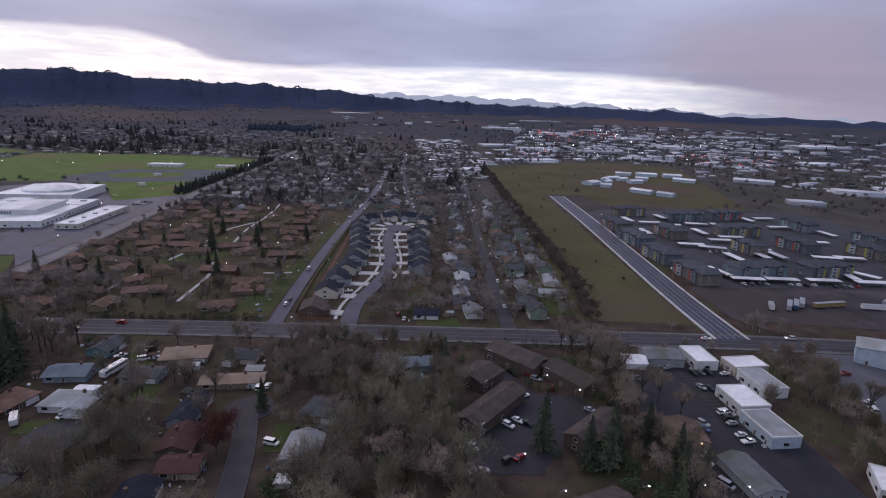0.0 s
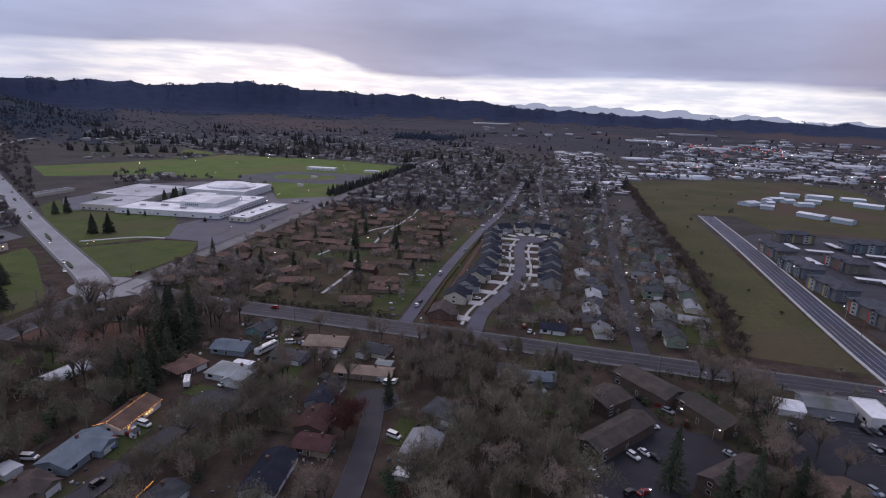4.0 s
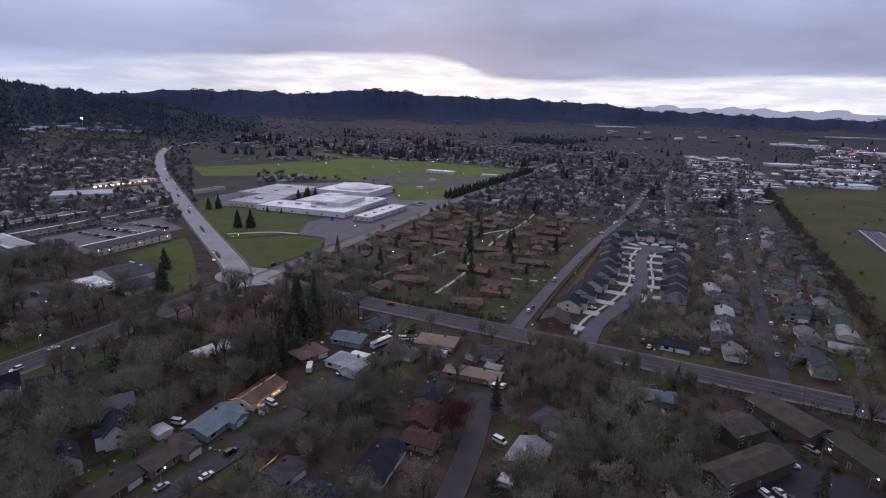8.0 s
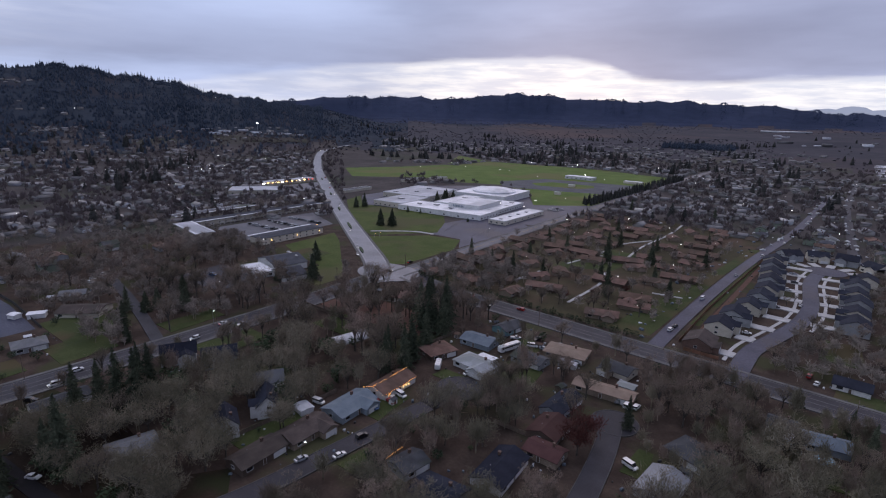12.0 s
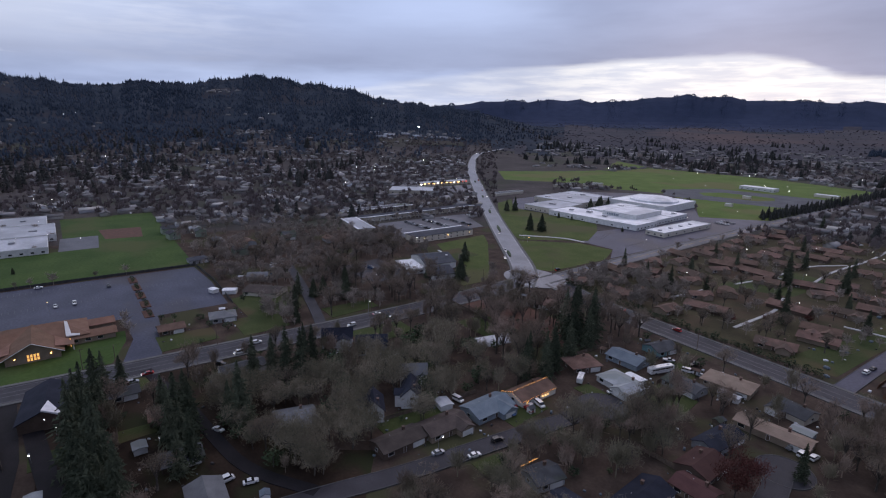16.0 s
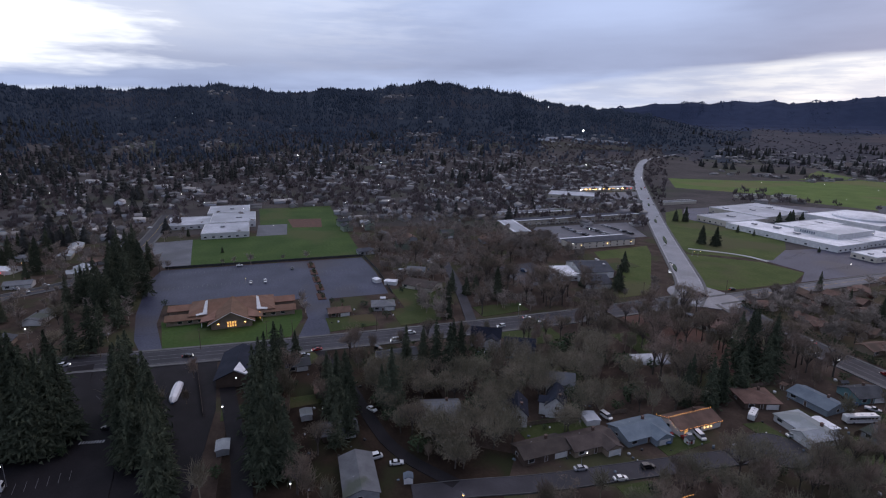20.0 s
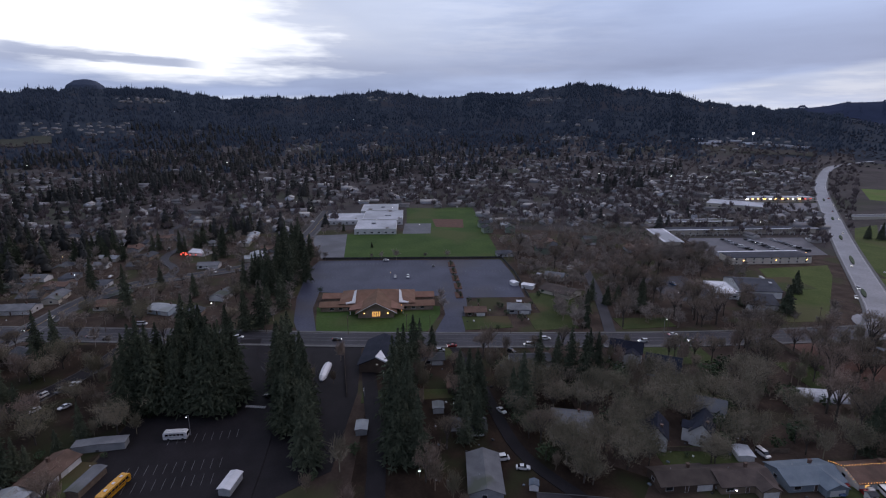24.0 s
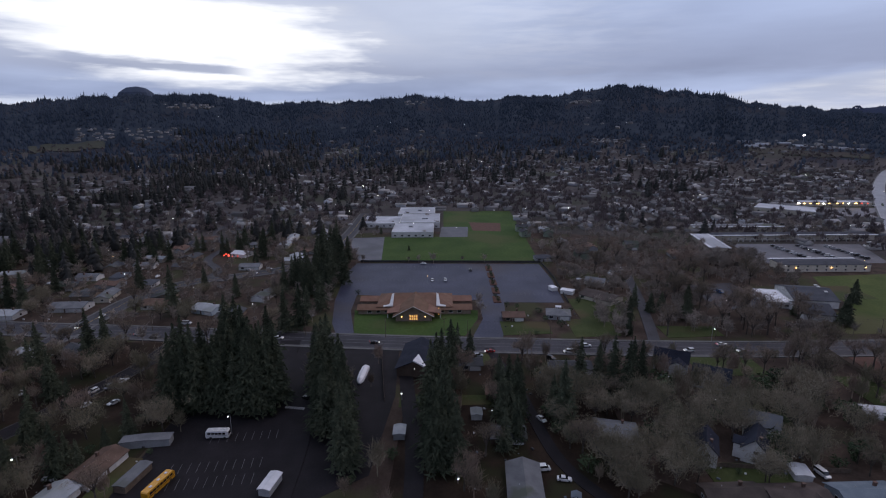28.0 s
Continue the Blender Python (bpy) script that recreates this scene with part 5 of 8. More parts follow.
def motel():
    def wing(x, y, l, w, ang, h, label, roof="r_slate", sides=(-1, 1), rise=1.8):
        top = thing("motel_wing", label, "motel", "motel wings")
        top.matrix_basis = pose(x, y, 0, 0, 0, ang)
        part("wall", Shape().box(-l / 2, -w / 2, -0.4, l / 2, w / 2, h), M["cream"], top)
        r = Shape()
        hip_roof(r, l, w, h, rise, 0.3, 0.3)
        part("roof", r, M[roof], top)
        for side in sides:
            part("eave_trim", Shape().box(-l / 2 - 1.0, side * (w / 2 + 1.6) - 1.1, h - 0.1, l / 2 + 1.0, side * (w / 2 + 1.6) + 1.1, h + 0.45), M["r_white"], top, "white walkway roof")
        for side in (-1, 1):
            for i in range(int(l // 7)):
                for z in (1.0, 3.7):
                    placed("window", WINDOW, top, -l / 2 + 3.5 + i * 7, side * w / 2, z, 0 if side < 0 else 180)
        clear_box(x, y, l, w, ang)

    wing(-387, 281, 64, 17, 90, 5.2, "two-storey motel wing with a dark roof and lit pale walls", "r_slate", (1,), 1.2)
    wing(-462, 235, 56, 12, -9, 5.0, "short motel wing with a pale flat roof", "r_pale", (-1, 1), 0.3)
    wing(-489, 324, 152, 9, 90.5, 5.0, "long motel wing with a dark roof and a white walkway", "r_slate", (-1,))
    wing(-526, 292, 90, 10, 92, 5.6, "long pale motel wing behind the court", "r_grey", (-1, 1))
    # lamps under the eaves of the front wing
    for y in (258, 284, 309):
        lamp = part("wall_lamp", Shape().rod((0, 0, -0.3), (0, 0, 0.3), 0.2, 0.2, 6), M["lamp_warm"])
        tagged(lamp, "warm wall lamp under the motel eaves", "lamp", "motel wall lamps")
        lamp.matrix_basis = pose(-378.2, y, 3.2)
    # arched entrances along the court
    for i in range(12):
        s = Shape()
        for k in range(7):
            a0, a1 = math.pi * k / 7, math.pi * (k + 1) / 7
            s.rod((2.2 * math.cos(a0), 0, 0.6 + 2.2 * math.sin(a0)), (2.2 * math.cos(a1), 0, 0.6 + 2.2 * math.sin(a1)), 0.28, 0.28, 5)
        s.box(-2.5, -0.3, 0, -1.95, 0.3, 0.75).box(1.95, -0.3, 0, 2.5, 0.3, 0.75)
        a = part("arch", s, M["trim"])
        tagged(a, "white arch over a motel carport", "arch", "motel arches")
        a.matrix_basis = pose(-479.5, 262 + i * 11, 0, 0, 0, 90)
    # the white hall on the highway lawn
    top = thing("white_hall", "white hall with wide dark gabled roofs", "hall")
    top.matrix_basis = pose(-318, 218, 0, 0, 0, -12)
    s, r = Shape(), Shape()
    gable_wall(s, 24, 30, 4.4, 3.6)
    gable_roof(r, 24, 30, 4.4, 3.6, 0.5, 0.3)
    for n, q, m in (("wall", s, "white"), ("roof", r, "r_slate")):
        part(n, q, M[m], top).matrix_basis = pose(0, 6, 0, 0, 0, 90)
    s, r = Shape(), Shape()
    gable_wall(s, 16, 22, 3.6, 3.2)
    gable_roof(r, 16, 22, 3.6, 3.2, 0.5, 0.3)
    for n, q, m in (("wall", s, "white"), ("roof", r, "r_slate")):
        part(n, q, M[m], top).matrix_basis = pose(28, -2, 0, 0, 0, 90)
    flat_block(top, -6, -22, 20, -8, 3.6, "white", "r_white", "porch", 0.3)
    for i in range(5):
        part("skylight", Shape().box(-10 + i * 3.4, 14, 6.9, -8.2 + i * 3.4, 15.6, 7.5), M["trim"], top)
    clear_box(-312, 216, 56, 44, -12)
    # shops by the highway
    for x, y, l, w, ang, lamp in ((-642, 416, 62, 40, 52, False), (-690, 503, 96, 16, 88, True)):
        top = thing("shop_row", "low row of shops with a pale roof", "shop", "shops")
        top.matrix_basis = pose(x, y, 0, 0, 0, ang)
        flat_block(top, -l / 2, -w / 2, l / 2, w / 2, 5, "cream", "r_pale", "block", 0.6)
        if lamp:
            for i in range(12):
                part("shop_sign", Shape().box(-46 + i * 8, -w / 2 - 0.4, 3.2, -42.4 + i * 8 - (i % 3), -w / 2 - 0.1, 4.2), M["lamp_red" if i > 9 else "lamp_warm" if i % 4 else "lamp_white"], top, "lit shop sign")
        clear_box(x, y, l, w, ang)


def apartments():
    """Three-storey apartment blocks with coloured stair bays, and white carports between them."""
    def block(l, wall, accent, label):
        top = thing("apartment_block", label, "apartment block", "apartment blocks")
        w, h, l = 15, 8.0, l * 0.82
        s, r = Shape(), Shape()
        s.box(-l / 2, -w / 2, -0.4, l / 2, w / 2, h)
        n = max(2, round(l / 14))
        part("wall", s, M[wall], top)
        hip_roof(r, l, w, h, 3.2, 1.1, 0.35)
        part("roof", r, M["r_slate"], top)
        for i in range(n):
            x = -l / 2 + (i + 0.5) * l / n
            q = Shape()
            gable_roof(q, w + 2.4, 6.5, h + 0.05, 1.6, 0.4, 0.25)
            ob = part("dormer_roof", q, M["r_slate"], top)
            ob.matrix_basis = pose(x, 0, 0, 0, 0, 90)
            bay = Shape().box(x - 2.8, -w / 2 - 1.0, -0.4, x + 2.8, w / 2 + 1.0, h)
            part("bay", bay, M["grey" if i % 2 else "charcoal"], top)
            part("stair_panel", Shape().box(x + 3.0, -w / 2 - 0.6, 0, x + 4.8, w / 2 + 0.6, h - 0.3), M[accent], top, "bright painted stair panel")
            for z in (1.0, 3.5, 6.0):
                placed("window", WIDE_WINDOW, top, x, -w / 2 - 1.0, z)
                placed("window", WIDE_WINDOW, top, x, w / 2 + 1.0, z, 180)
        for z in (1.0, 3.5, 6.0):
            placed("window", WINDOW, top, -l / 2, 2, z, -90)
            placed("window", WINDOW, top, l / 2, 2, z, 90)
        return top

    kinds = {}
    for x, y, ang, l, wall, accent in ((196 + 8, 336, 96, 40, "taupe", "red_panel"), (202, 384, 96, 40, "charcoal", "yellow_panel"), (204, 436, 96, 44, "slate_blue", "teal"), (208, 490, 96, 40, "taupe", "red_panel"),
                                       (252, 344, 8, 50, "slate_blue", "teal"), (306, 346, 8, 44, "charcoal", "yellow_panel"), (248, 462, 96, 40, "taupe", "red_panel"), (318, 470, 6, 50, "taupe", "yellow_panel"),
                                       (340, 418, 98, 40, "charcoal", "red_panel"), (290, 392 + 16, 98, 30, "taupe", "yellow_panel"), (300, 535, 6, 46, "slate_blue", "teal"), (350, 545, 6, 44, "charcoal", "red_panel"),
                                       (402, 498, 98, 40, "slate_blue", "teal"), (390, 400, 98, 38, "taupe", "yellow_panel"), (380, 350, 8, 40, "taupe", "red_panel"), (250, 560, 6, 40, "taupe", "yellow_panel"), (430, 440, 98, 38, "charcoal", "teal")):
        key = (wall, accent, l)
        ob = copy_thing(kinds[key], pose(0, 0, 0)) if key in kinds else block(l, wall, accent, "three-storey apartment block, %s walls, %s stair panels" % ({"charcoal": "dark grey", "slate_blue": "blue-grey"}.get(wall, wall), accent.split("_")[0]))
        kinds[key] = ob
        settle(ob, x, y, ang, l, 17)
    base = thing("carport", "long open carport with a white metal roof", "carport", "apartment carports")
    part("roof", Shape().box(-11, -3.1, 2.5, 11, 3.1, 2.72), M["r_white"], base)
    for x in (-9, -3, 3, 9):
        part("post", Shape().box(x - 0.1, -0.1, 0, x + 0.1, 0.1, 2.5), M["galvanised"], base)
    spots = ((237, 329, -8), (261, 328, -8), (290, 326, -6), (226, 346, -80), (318, 338, 80), (331, 340, -60), (294, 418, 92), (305, 415, 92), (288, 391, 92), (302, 391, 92), (285, 439, -6), (261, 413, -20),
             (248, 423, -8), (283, 472, 92), (299, 507, -10), (234, 524, 92), (252, 511, -4), (370, 533, 92), (371, 435, -8), (359, 384, -15), (301, 451, -2), (277, 541, 92), (288, 539, 92), (380, 497, 3), (322, 322, -6), (352, 322, -6), (318, 500, 92), (340, 384, -15), (262, 384, 92), (228, 470, 92), (330, 560, -6), (410, 470, 92), (394, 540, 3), (268, 500, -4))
    for i, (x, y, ang) in enumerate(spots):
        ob = copy_thing(base, pose(x, y, 0.3, 0, 0, ang)) if i else base
        ob.matrix_basis = pose(x, y, 0.15, 0, 0, ang)


def low_buildings():
    """The row of flat white workshops and flats east of the woods, and the brown apartments."""
    def shop(x, y, l, w, ang, h, wall, roof, label, gable=False):
        top = thing("workshop", label, "workshop", "low buildings along the lot")
        top.matrix_basis = pose(x, y, 0, 0, 0, ang)
        if gable:
            s, r = Shape(), Shape()
            gable_wall(s, l, w, h, 1.6)
            gable_roof(r, l, w, h, 1.6, 0.5)
            part("wall", s, M[wall], top)
            part("roof", r, M[roof], top)
        else:
            flat_block(top, -l / 2, -w / 2, l / 2, w / 2, h, wall, roof, "block", 0.35)
        for i in range(3):
            placed("door", DOOR, top, -l / 2, -w / 3 + i * w / 3, 0.1, -90)
        for k in range(4):
            part("stair_step", Shape().box(-l / 2 - 1.9, -w / 2 + 1 + k * 0.3, 0, -l / 2 - 0.7, -w / 2 + 1.3 + k * 0.3, 0.2 + 0.2 * k), M["concrete"], top)
        clear_box(x, y, l, w, ang)

    shop(119, 213, 17, 11, -4, 4.2, "grey", "r_grey", "grey workshop with a shallow roof", True)
    shop(105, 210, 9, 9, -6, 3.0, "white", "r_white", "low shed under a crumpled white cover", True)
    shop(136, 212, 10, 16, 0, 4.4, "white", "r_white", "white flat-roofed workshop with a stained roof")
    shop(153, 204, 16, 10, 4, 4.4, "cream", "r_white", "cream flat-roofed building on the lot")
    shop(151, 189, 11, 17, 2, 4.4, "white", "r_light", "white building with a pale grey flat roof")
    shop(134, 176, 12, 16, 2, 4.4, "white", "r_white", "white building with a stained flat roof")
    shop(132, 157, 11, 17, 2, 4.6, "pale_blue", "r_light", "pale building with a mint end wall")
    shop(109, 133, 18, 10, 94, 3.0, "grey", "r_grey", "long low building with a grey gabled roof", True)
    shop(150, 128, 14, 7, 60, 3.4, "white", "r_white", "white building beside a green enclosure")
    shop(100, 156, 13, 12, 80, 3.0, "tan", "r_brown", "small brown building with an amber lamp", True)
    shop(228, 208, 16, 28, 48, 7.5, "pale_blue", "r_light", "tall pale blue metal shed", True)
    for x, y, l, w, ang, label, roof in ((34, 172, 32, 10, 48, "long brown two-storey apartment building", "r_umber"), (52, 212, 26, 13, -48, "brown apartment building beside the court", "r_umber"),
                                         (71, 194, 22, 11, -58, "brown apartment building with a lamp", "r_umber"), (33, 196, 15, 13, 46, "dark brown apartment building", "r_umber"),
                                         (68, 157, 24, 9.5, 40, "long dark brown apartment building", "r_umber"), (56, 118, 18, 12, 20, "brown apartment building among firs", "r_umber")):
        settle(house(label, l=l, w=w, h=4.7, rise=1.9, roof=roof, wall="brown", garage=False, chimney=False, category="apartment building", name="apartment_building"), x, y, ang, l, w)
    # parked trailers on the gravel
    for x, y, l, ang, mat, label in ((219, 279, 9, 60, "c_white", "white box trailer on gravel"), (231, 280, 14, 52, "c_silver", "grey box trailer on gravel"), (236, 281, 14, 52, "c_blue", "blue-grey box trailer on gravel"),
                                     (242, 284, 14, 52, "c_silver", "silver box trailer on gravel"), (257, 281, 22, 8, "c_gold", "long tan trailer on gravel"), (283, 277, 15, -10, "c_white", "long white trailer on gravel"), (300, 286, 12, 30, "c_silver", "grey trailer on gravel")):
        top = thing("box_trailer", label, "trailer", "parked trailers")
        part("body", Shape().box(-l / 2, -1.3, 0.9, l / 2, 1.3, 3.4), M[mat], top)
        part("roof_rail", Shape().box(-l / 2 - 0.03, -1.33, 3.36, l / 2 + 0.03, 1.33, 3.46), M["galvanised"], top)
        for px in (-l * 0.32, -l * 0.22):
            part("axle_wheels", Shape().rod((px, -1.2, 0.5), (px, 1.2, 0.5), 0.5, 0.5, 10), M["rubber"], top)
        part("leg", Shape().box(l * 0.3, -0.8, 0, l * 0.34, 0.8, 0.95), M["galvanised"], top)
        settle(top, x, y, ang, l, 3)
    # odd sheds, covers and a hoop house
    top = thing("hoop_house", "long white plastic hoop house", "greenhouse")
    ring = [(4.2 * math.cos(math.pi * i / 10), 3.4 * math.sin(math.pi * i / 10)) for i in range(11)]
    part("cover", Shape().loft([[(x, a, b - 0.2) for a, b in ring] for x in (-9, -4.5, 0, 4.5, 9)]), M["r_white"], top)
    for x in (-9.05, -4.5, 0, 4.5, 9.05):
        s = Shape()
        for (a0, b0), (a1, b1) in zip(ring, ring[1:]):
            s.rod((x, a0 * 1.01, b0 * 1.01 - 0.2), (x, a1 * 1.01, b1 * 1.01 - 0.2), 0.06, 0.06, 4)
        part("hoop", s, M["galvanised"], top)
    settle(top, -184, 166, 78, 18, 9)
    for x, y, l, w, ang, h, roof, wall, label in ((-149, 111, 6, 5, -10, 2.2, "r_white", "white", "small shed with a white roof"), (-6, 204.5, 8, 5, 0, 2.5, "r_white", "white", "white patio cover on posts"),
                                                  (-118, 189.5, 8, 4, -4, 2.6, "r_white", "white", "white flat patio roof on posts"), (-167, -103, 4, 16, 8, 2.6, "r_grey", "grey", "long low grey shed beside a lot"),
                                                  (-148, -97, 12, 4, 172, 2.4, "r_grey", "wood", "narrow open carport beside a house"), (-144, -53, 8, 3.6, 170, 2.8, "r_white", "grey", "small pale flat-roofed hut"),
                                                  (-331, 80, 8, 5, 60, 2.4, "r_white", "white", "white garden shed on a lawn"), (-338, 72, 5, 4, 20, 2.2, "r_white", "white", "small white shed on a lawn"),
                                                  (-60, 205, 7, 5, 0, 2.3, "r_light", "grey", "pale flat carport beside a house"), (-88, 209, 8, 3, 5, 2.2, "r_white", "white", "small white awning beside a house"),
                                                  (-184, 12, 5, 4, 0, 2.2, "r_light", "white", "small pale shed among conifers"), (-172, -16, 6, 4, 0, 2.3, "r_light", "grey", "pale shed among firs"), (-34, 137, 4, 4, 0, 1.8, "r_white", "white", "round-topped white cover on grass")):
        o = house(label, l=l, w=w, h=h, rise=0.35, roof=roof, wall=wall, garage=False, chimney=False, windows=False, over=0.3, category="shed", name="shed")
        settle(o, x, y, ang, l, w, 0.5)
    # restaurant with a dark roof and a white gable
    top = thing("restaurant", "dark-roofed roadside restaurant with a white gable", "restaurant")
    s, r = Shape(), Shape()
    gable_wall(s, 26, 15, 4.0, 3.4)
    gable_roof(r, 26, 15, 4.0, 3.4, 0.8, 0.3)
    part("wall", s, M["brown"], top)
    part("roof", r, M["r_navy"], top)
    part("white_gable", Shape().add([(-14.2, 0, 7.9), (-14.2, -6.2, 4.6), (-6.0, -1.2, 7.3), (-14.2, 0, 8.5), (-14.2, -6.2, 5.3), (-6.0, -1.2, 7.9)], [(2, 1, 0), (3, 4, 5), (0, 1, 4, 3), (1, 2, 5, 4), (2, 0, 3, 5)]), M["r_white"], top)
    for i in range(5):
        placed("window", WIDE_WINDOW, top, -10 + i * 5, -7.5, 1.0)
    settle(top, -229, -12, 174, 26, 15)
    top = thing("covered_boat", "long boat under a white and blue tarpaulin", "boat")
    prof = ((-8, 0.5, 1.3), (-6, 1.5, 2.6), (0, 1.7, 3.2), (6, 1.6, 2.8), (8, 1.2, 1.6))
    part("cover", Shape().loft([[(x, -w, 0.6), (x, w, 0.6), (x, w * 0.9, h * 0.75), (x, 0, h), (x, -w * 0.9, h * 0.75)] for x, w, h in prof]), M["r_white"], top)
    part("hull", Shape().loft([[(x, -w * 1.05, 0.9), (x, -w * 0.4, 0.2), (x, w * 0.4, 0.2), (x, w * 1.05, 0.9)] for x, w, h in prof]), M["c_blue"], top)
    for x in (-2, 2):
        part("trailer_wheels", Shape().rod((x, -1.3, 0.35), (x, 1.3, 0.35), 0.35, 0.35, 10), M["rubber"], top)
    settle(top, -217, -35.5, 176, 16, 4)
    # round pool
    top = thing("garden_pool", "round above-ground pool with blue water", "pool")
    ring = [(math.cos(i * math.tau / 20) * 2.9, math.sin(i * math.tau / 20) * 2.3) for i in range(20)]
    part("pool_wall", Shape().loft([[(x, y, -0.2) for x, y in ring], [(x, y, 1.2) for x, y in ring], [(x * 0.94, y * 0.94, 1.2) for x, y in ring], [(x * 0.94, y * 0.94, 1.0) for x, y in ring]], 0, False), M["liner"], top)
    part("water", Shape().prism([(x * 0.945, y * 0.945) for x, y in ring], 0.6, 1.06), M["water"], top)
    settle(top, 7.5, 200, 0, 6, 5)


for build in (school, church, elementary, motel, apartments, low_buildings):
    build()
refresh()
rows_of_houses()

# ---- trees ----
def bare_tree(seed, height, spread, twigs, limbs=9):
    """A leafless tree: trunk and limbs in one mesh, the fine branches in another."""
    r = random.Random(seed)
    wood, crown, tips = Shape(), Shape(), []
    fork = Vector((r.uniform(-0.3, 0.3), r.uniform(-0.3, 0.3), height * r.uniform(0.26, 0.36)))
    wood.rod((0, 0, -0.3), fork, 0.030 * height / 1.6 + 0.06, 0.018 * height / 1.6 + 0.05, 6)
    for i in range(limbs):
        a = i * math.tau / limbs + r.uniform(-0.4, 0.4)
        lean = r.uniform(0.25, 1.0)
        end = fork + Vector((math.cos(a) * spread * lean * 0.62, math.sin(a) * spread * lean * 0.62, height * r.uniform(0.24, 0.50) * (1.12 - 0.4 * lean)))
        mid = fork.lerp(end, 0.5) + Vector((r.uniform(-0.5, 0.5), r.uniform(-0.5, 0.5), r.uniform(0.1, 0.8)))
        start = Vector((0, 0, -0.3)).lerp(fork, r.uniform(0.75, 1.0))
        wood.rod(start, mid, 0.19, 0.13, 4, 0, False)
        wood.rod(mid, end, 0.13, 0.06, 4, 0, False)
        tips += [(mid, 0.8), (end, 1.0)]
        for _ in range(3):
            b = mid.lerp(end, r.uniform(0.1, 1.0))
            t = b + Vector((r.gauss(0, 1), r.gauss(0, 1), r.uniform(0.2, 1.6))) * spread * 0.24
            wood.rod(b, t, 0.07, 0.03, 3, 0, False)
            tips.append((t, 1.0))
    top = height
    for _ in range(twigs):
        p, q = r.choice(tips)
        d = Vector((r.gauss(0, 0.8), r.gauss(0, 0.8), r.gauss(1.0, 0.7)))
        d.normalize()
        a = p + Vector((r.gauss(0, 1), r.gauss(0, 1), r.gauss(0, 0.8))) * spread * 0.10
        b = a + d * r.uniform(0.08, 0.22) * spread
        if b.z > top:
            b.z = top - r.uniform(0, 0.6)
        crown.blade(a, b, r.uniform(0.045, 0.075))
    return wood, crown


def conifer(seed, height, radius, tiers=15, per=9):
    """A fir: boughs in uneven tiers, each carrying small clumps of needles."""
    r = random.Random(seed)
    trunk, crown = Shape().rod((0, 0, -0.3), (0, 0, height * 0.97), 0.32, 0.04, 6), Shape()
    for t in range(tiers):
        f = t / (tiers - 1)
        z, reach = height * (0.10 + 0.87 * f), radius * (1 - f ** 1.5) ** 0.8 * r.uniform(0.72, 1.12) + 0.25
        n = max(3, round(per * (1 - 0.5 * f)))
        for i in range(n):
            a = i * math.tau / n + t * 0.9 + r.uniform(-0.5, 0.5)
            l = reach * r.uniform(0.55, 1.15)
            for k in range(8):
                u = l * (0.16 + 0.84 * k / 7) * r.uniform(0.85, 1.1)
                b = a + r.gauss(0, 0.20)
                p = Vector((math.cos(b) * u, math.sin(b) * u, z - 0.24 * u + r.gauss(0, 0.30)))
                d = Vector((math.cos(b + r.gauss(0, 0.7)), math.sin(b + r.gauss(0, 0.7)), -0.35 + r.gauss(0, 0.35)))
                g = 0.42 + 0.10 * reach
                crown.blade(p - d * g, p + d * g, g * r.uniform(0.32, 0.52))
    crown.rod((0, 0, height * 0.93), (0, 0, height), 0.22, 0.02, 5)
    return trunk, crown


def leafy(seed, height, radius, clumps):
    """A broad evergreen: a stem and many small leaf clumps with gaps."""
    r = random.Random(seed)
    stem, crown = Shape().rod((0, 0, -0.3), (0, 0, height * 0.7), 0.18, 0.06, 5), Shape()
    for _ in range(clumps):
        d = Vector((r.gauss(0, 1), r.gauss(0, 1), r.gauss(0, 1)))
        d.normalize()
        d *= r.uniform(0.45, 1.0)
        p = Vector((d.x * radius, d.y * radius, height * 0.56 + d.z * height * 0.42))
        k = r.uniform(0.25, 0.55) * radius * 0.5
        v = [p + Vector((r.uniform(-1, 1), r.uniform(-1, 1), r.uniform(-0.7, 0.7))) * k for _ in range(5)]
        crown.add(v, [(0, 1, 2), (0, 2, 3), (0, 3, 4), (1, 4, 2), (2, 4, 3), (0, 4, 1)])
    return stem, crown


TREES = {}


def tree_kind(key, name, label, category, shapes, mats, group):
    top = thing(name, label, category, group)
    part("trunk", shapes[0], M[mats[0]], top)
    part("crown", shapes[1], M[mats[1]], top)
    TREES.setdefault(key, []).append(top)


for k in range(4):
    tree_kind("bare", "bare_tree", "tall leafless tree with fine grey-brown twigs", "tree", bare_tree(10 + k, 16 + k, 7 + 0.4 * k, 1050), ("bark", "twig"), "bare trees")
for k in range(3):
    tree_kind("oak", "lichened_oak", "spreading leafless oak grey-green with lichen", "tree", bare_tree(30 + k, 13 + k, 9 + k, 1450, 14), ("bark", "lichen"), "lichened oaks")
tree_kind("red", "red_twig_tree", "leafless tree with a dense red-brown crown", "tree", bare_tree(50, 9, 6.5, 1500, 13), ("bark", "red_twig"), "red-brown trees")
for k in range(3):
    tree_kind("fir", "fir_tree", "tall dark green fir tree", "tree", conifer(60 + k, 26 + 3.5 * k, 5.4 + 0.5 * k, 22, 8), ("bark", "needle"), "fir trees")
tree_kind("column", "column_conifer", "dense dark conical conifer", "tree", conifer(70, 14, 3.4, 20, 13), ("bark", "needle"), "conical conifers")
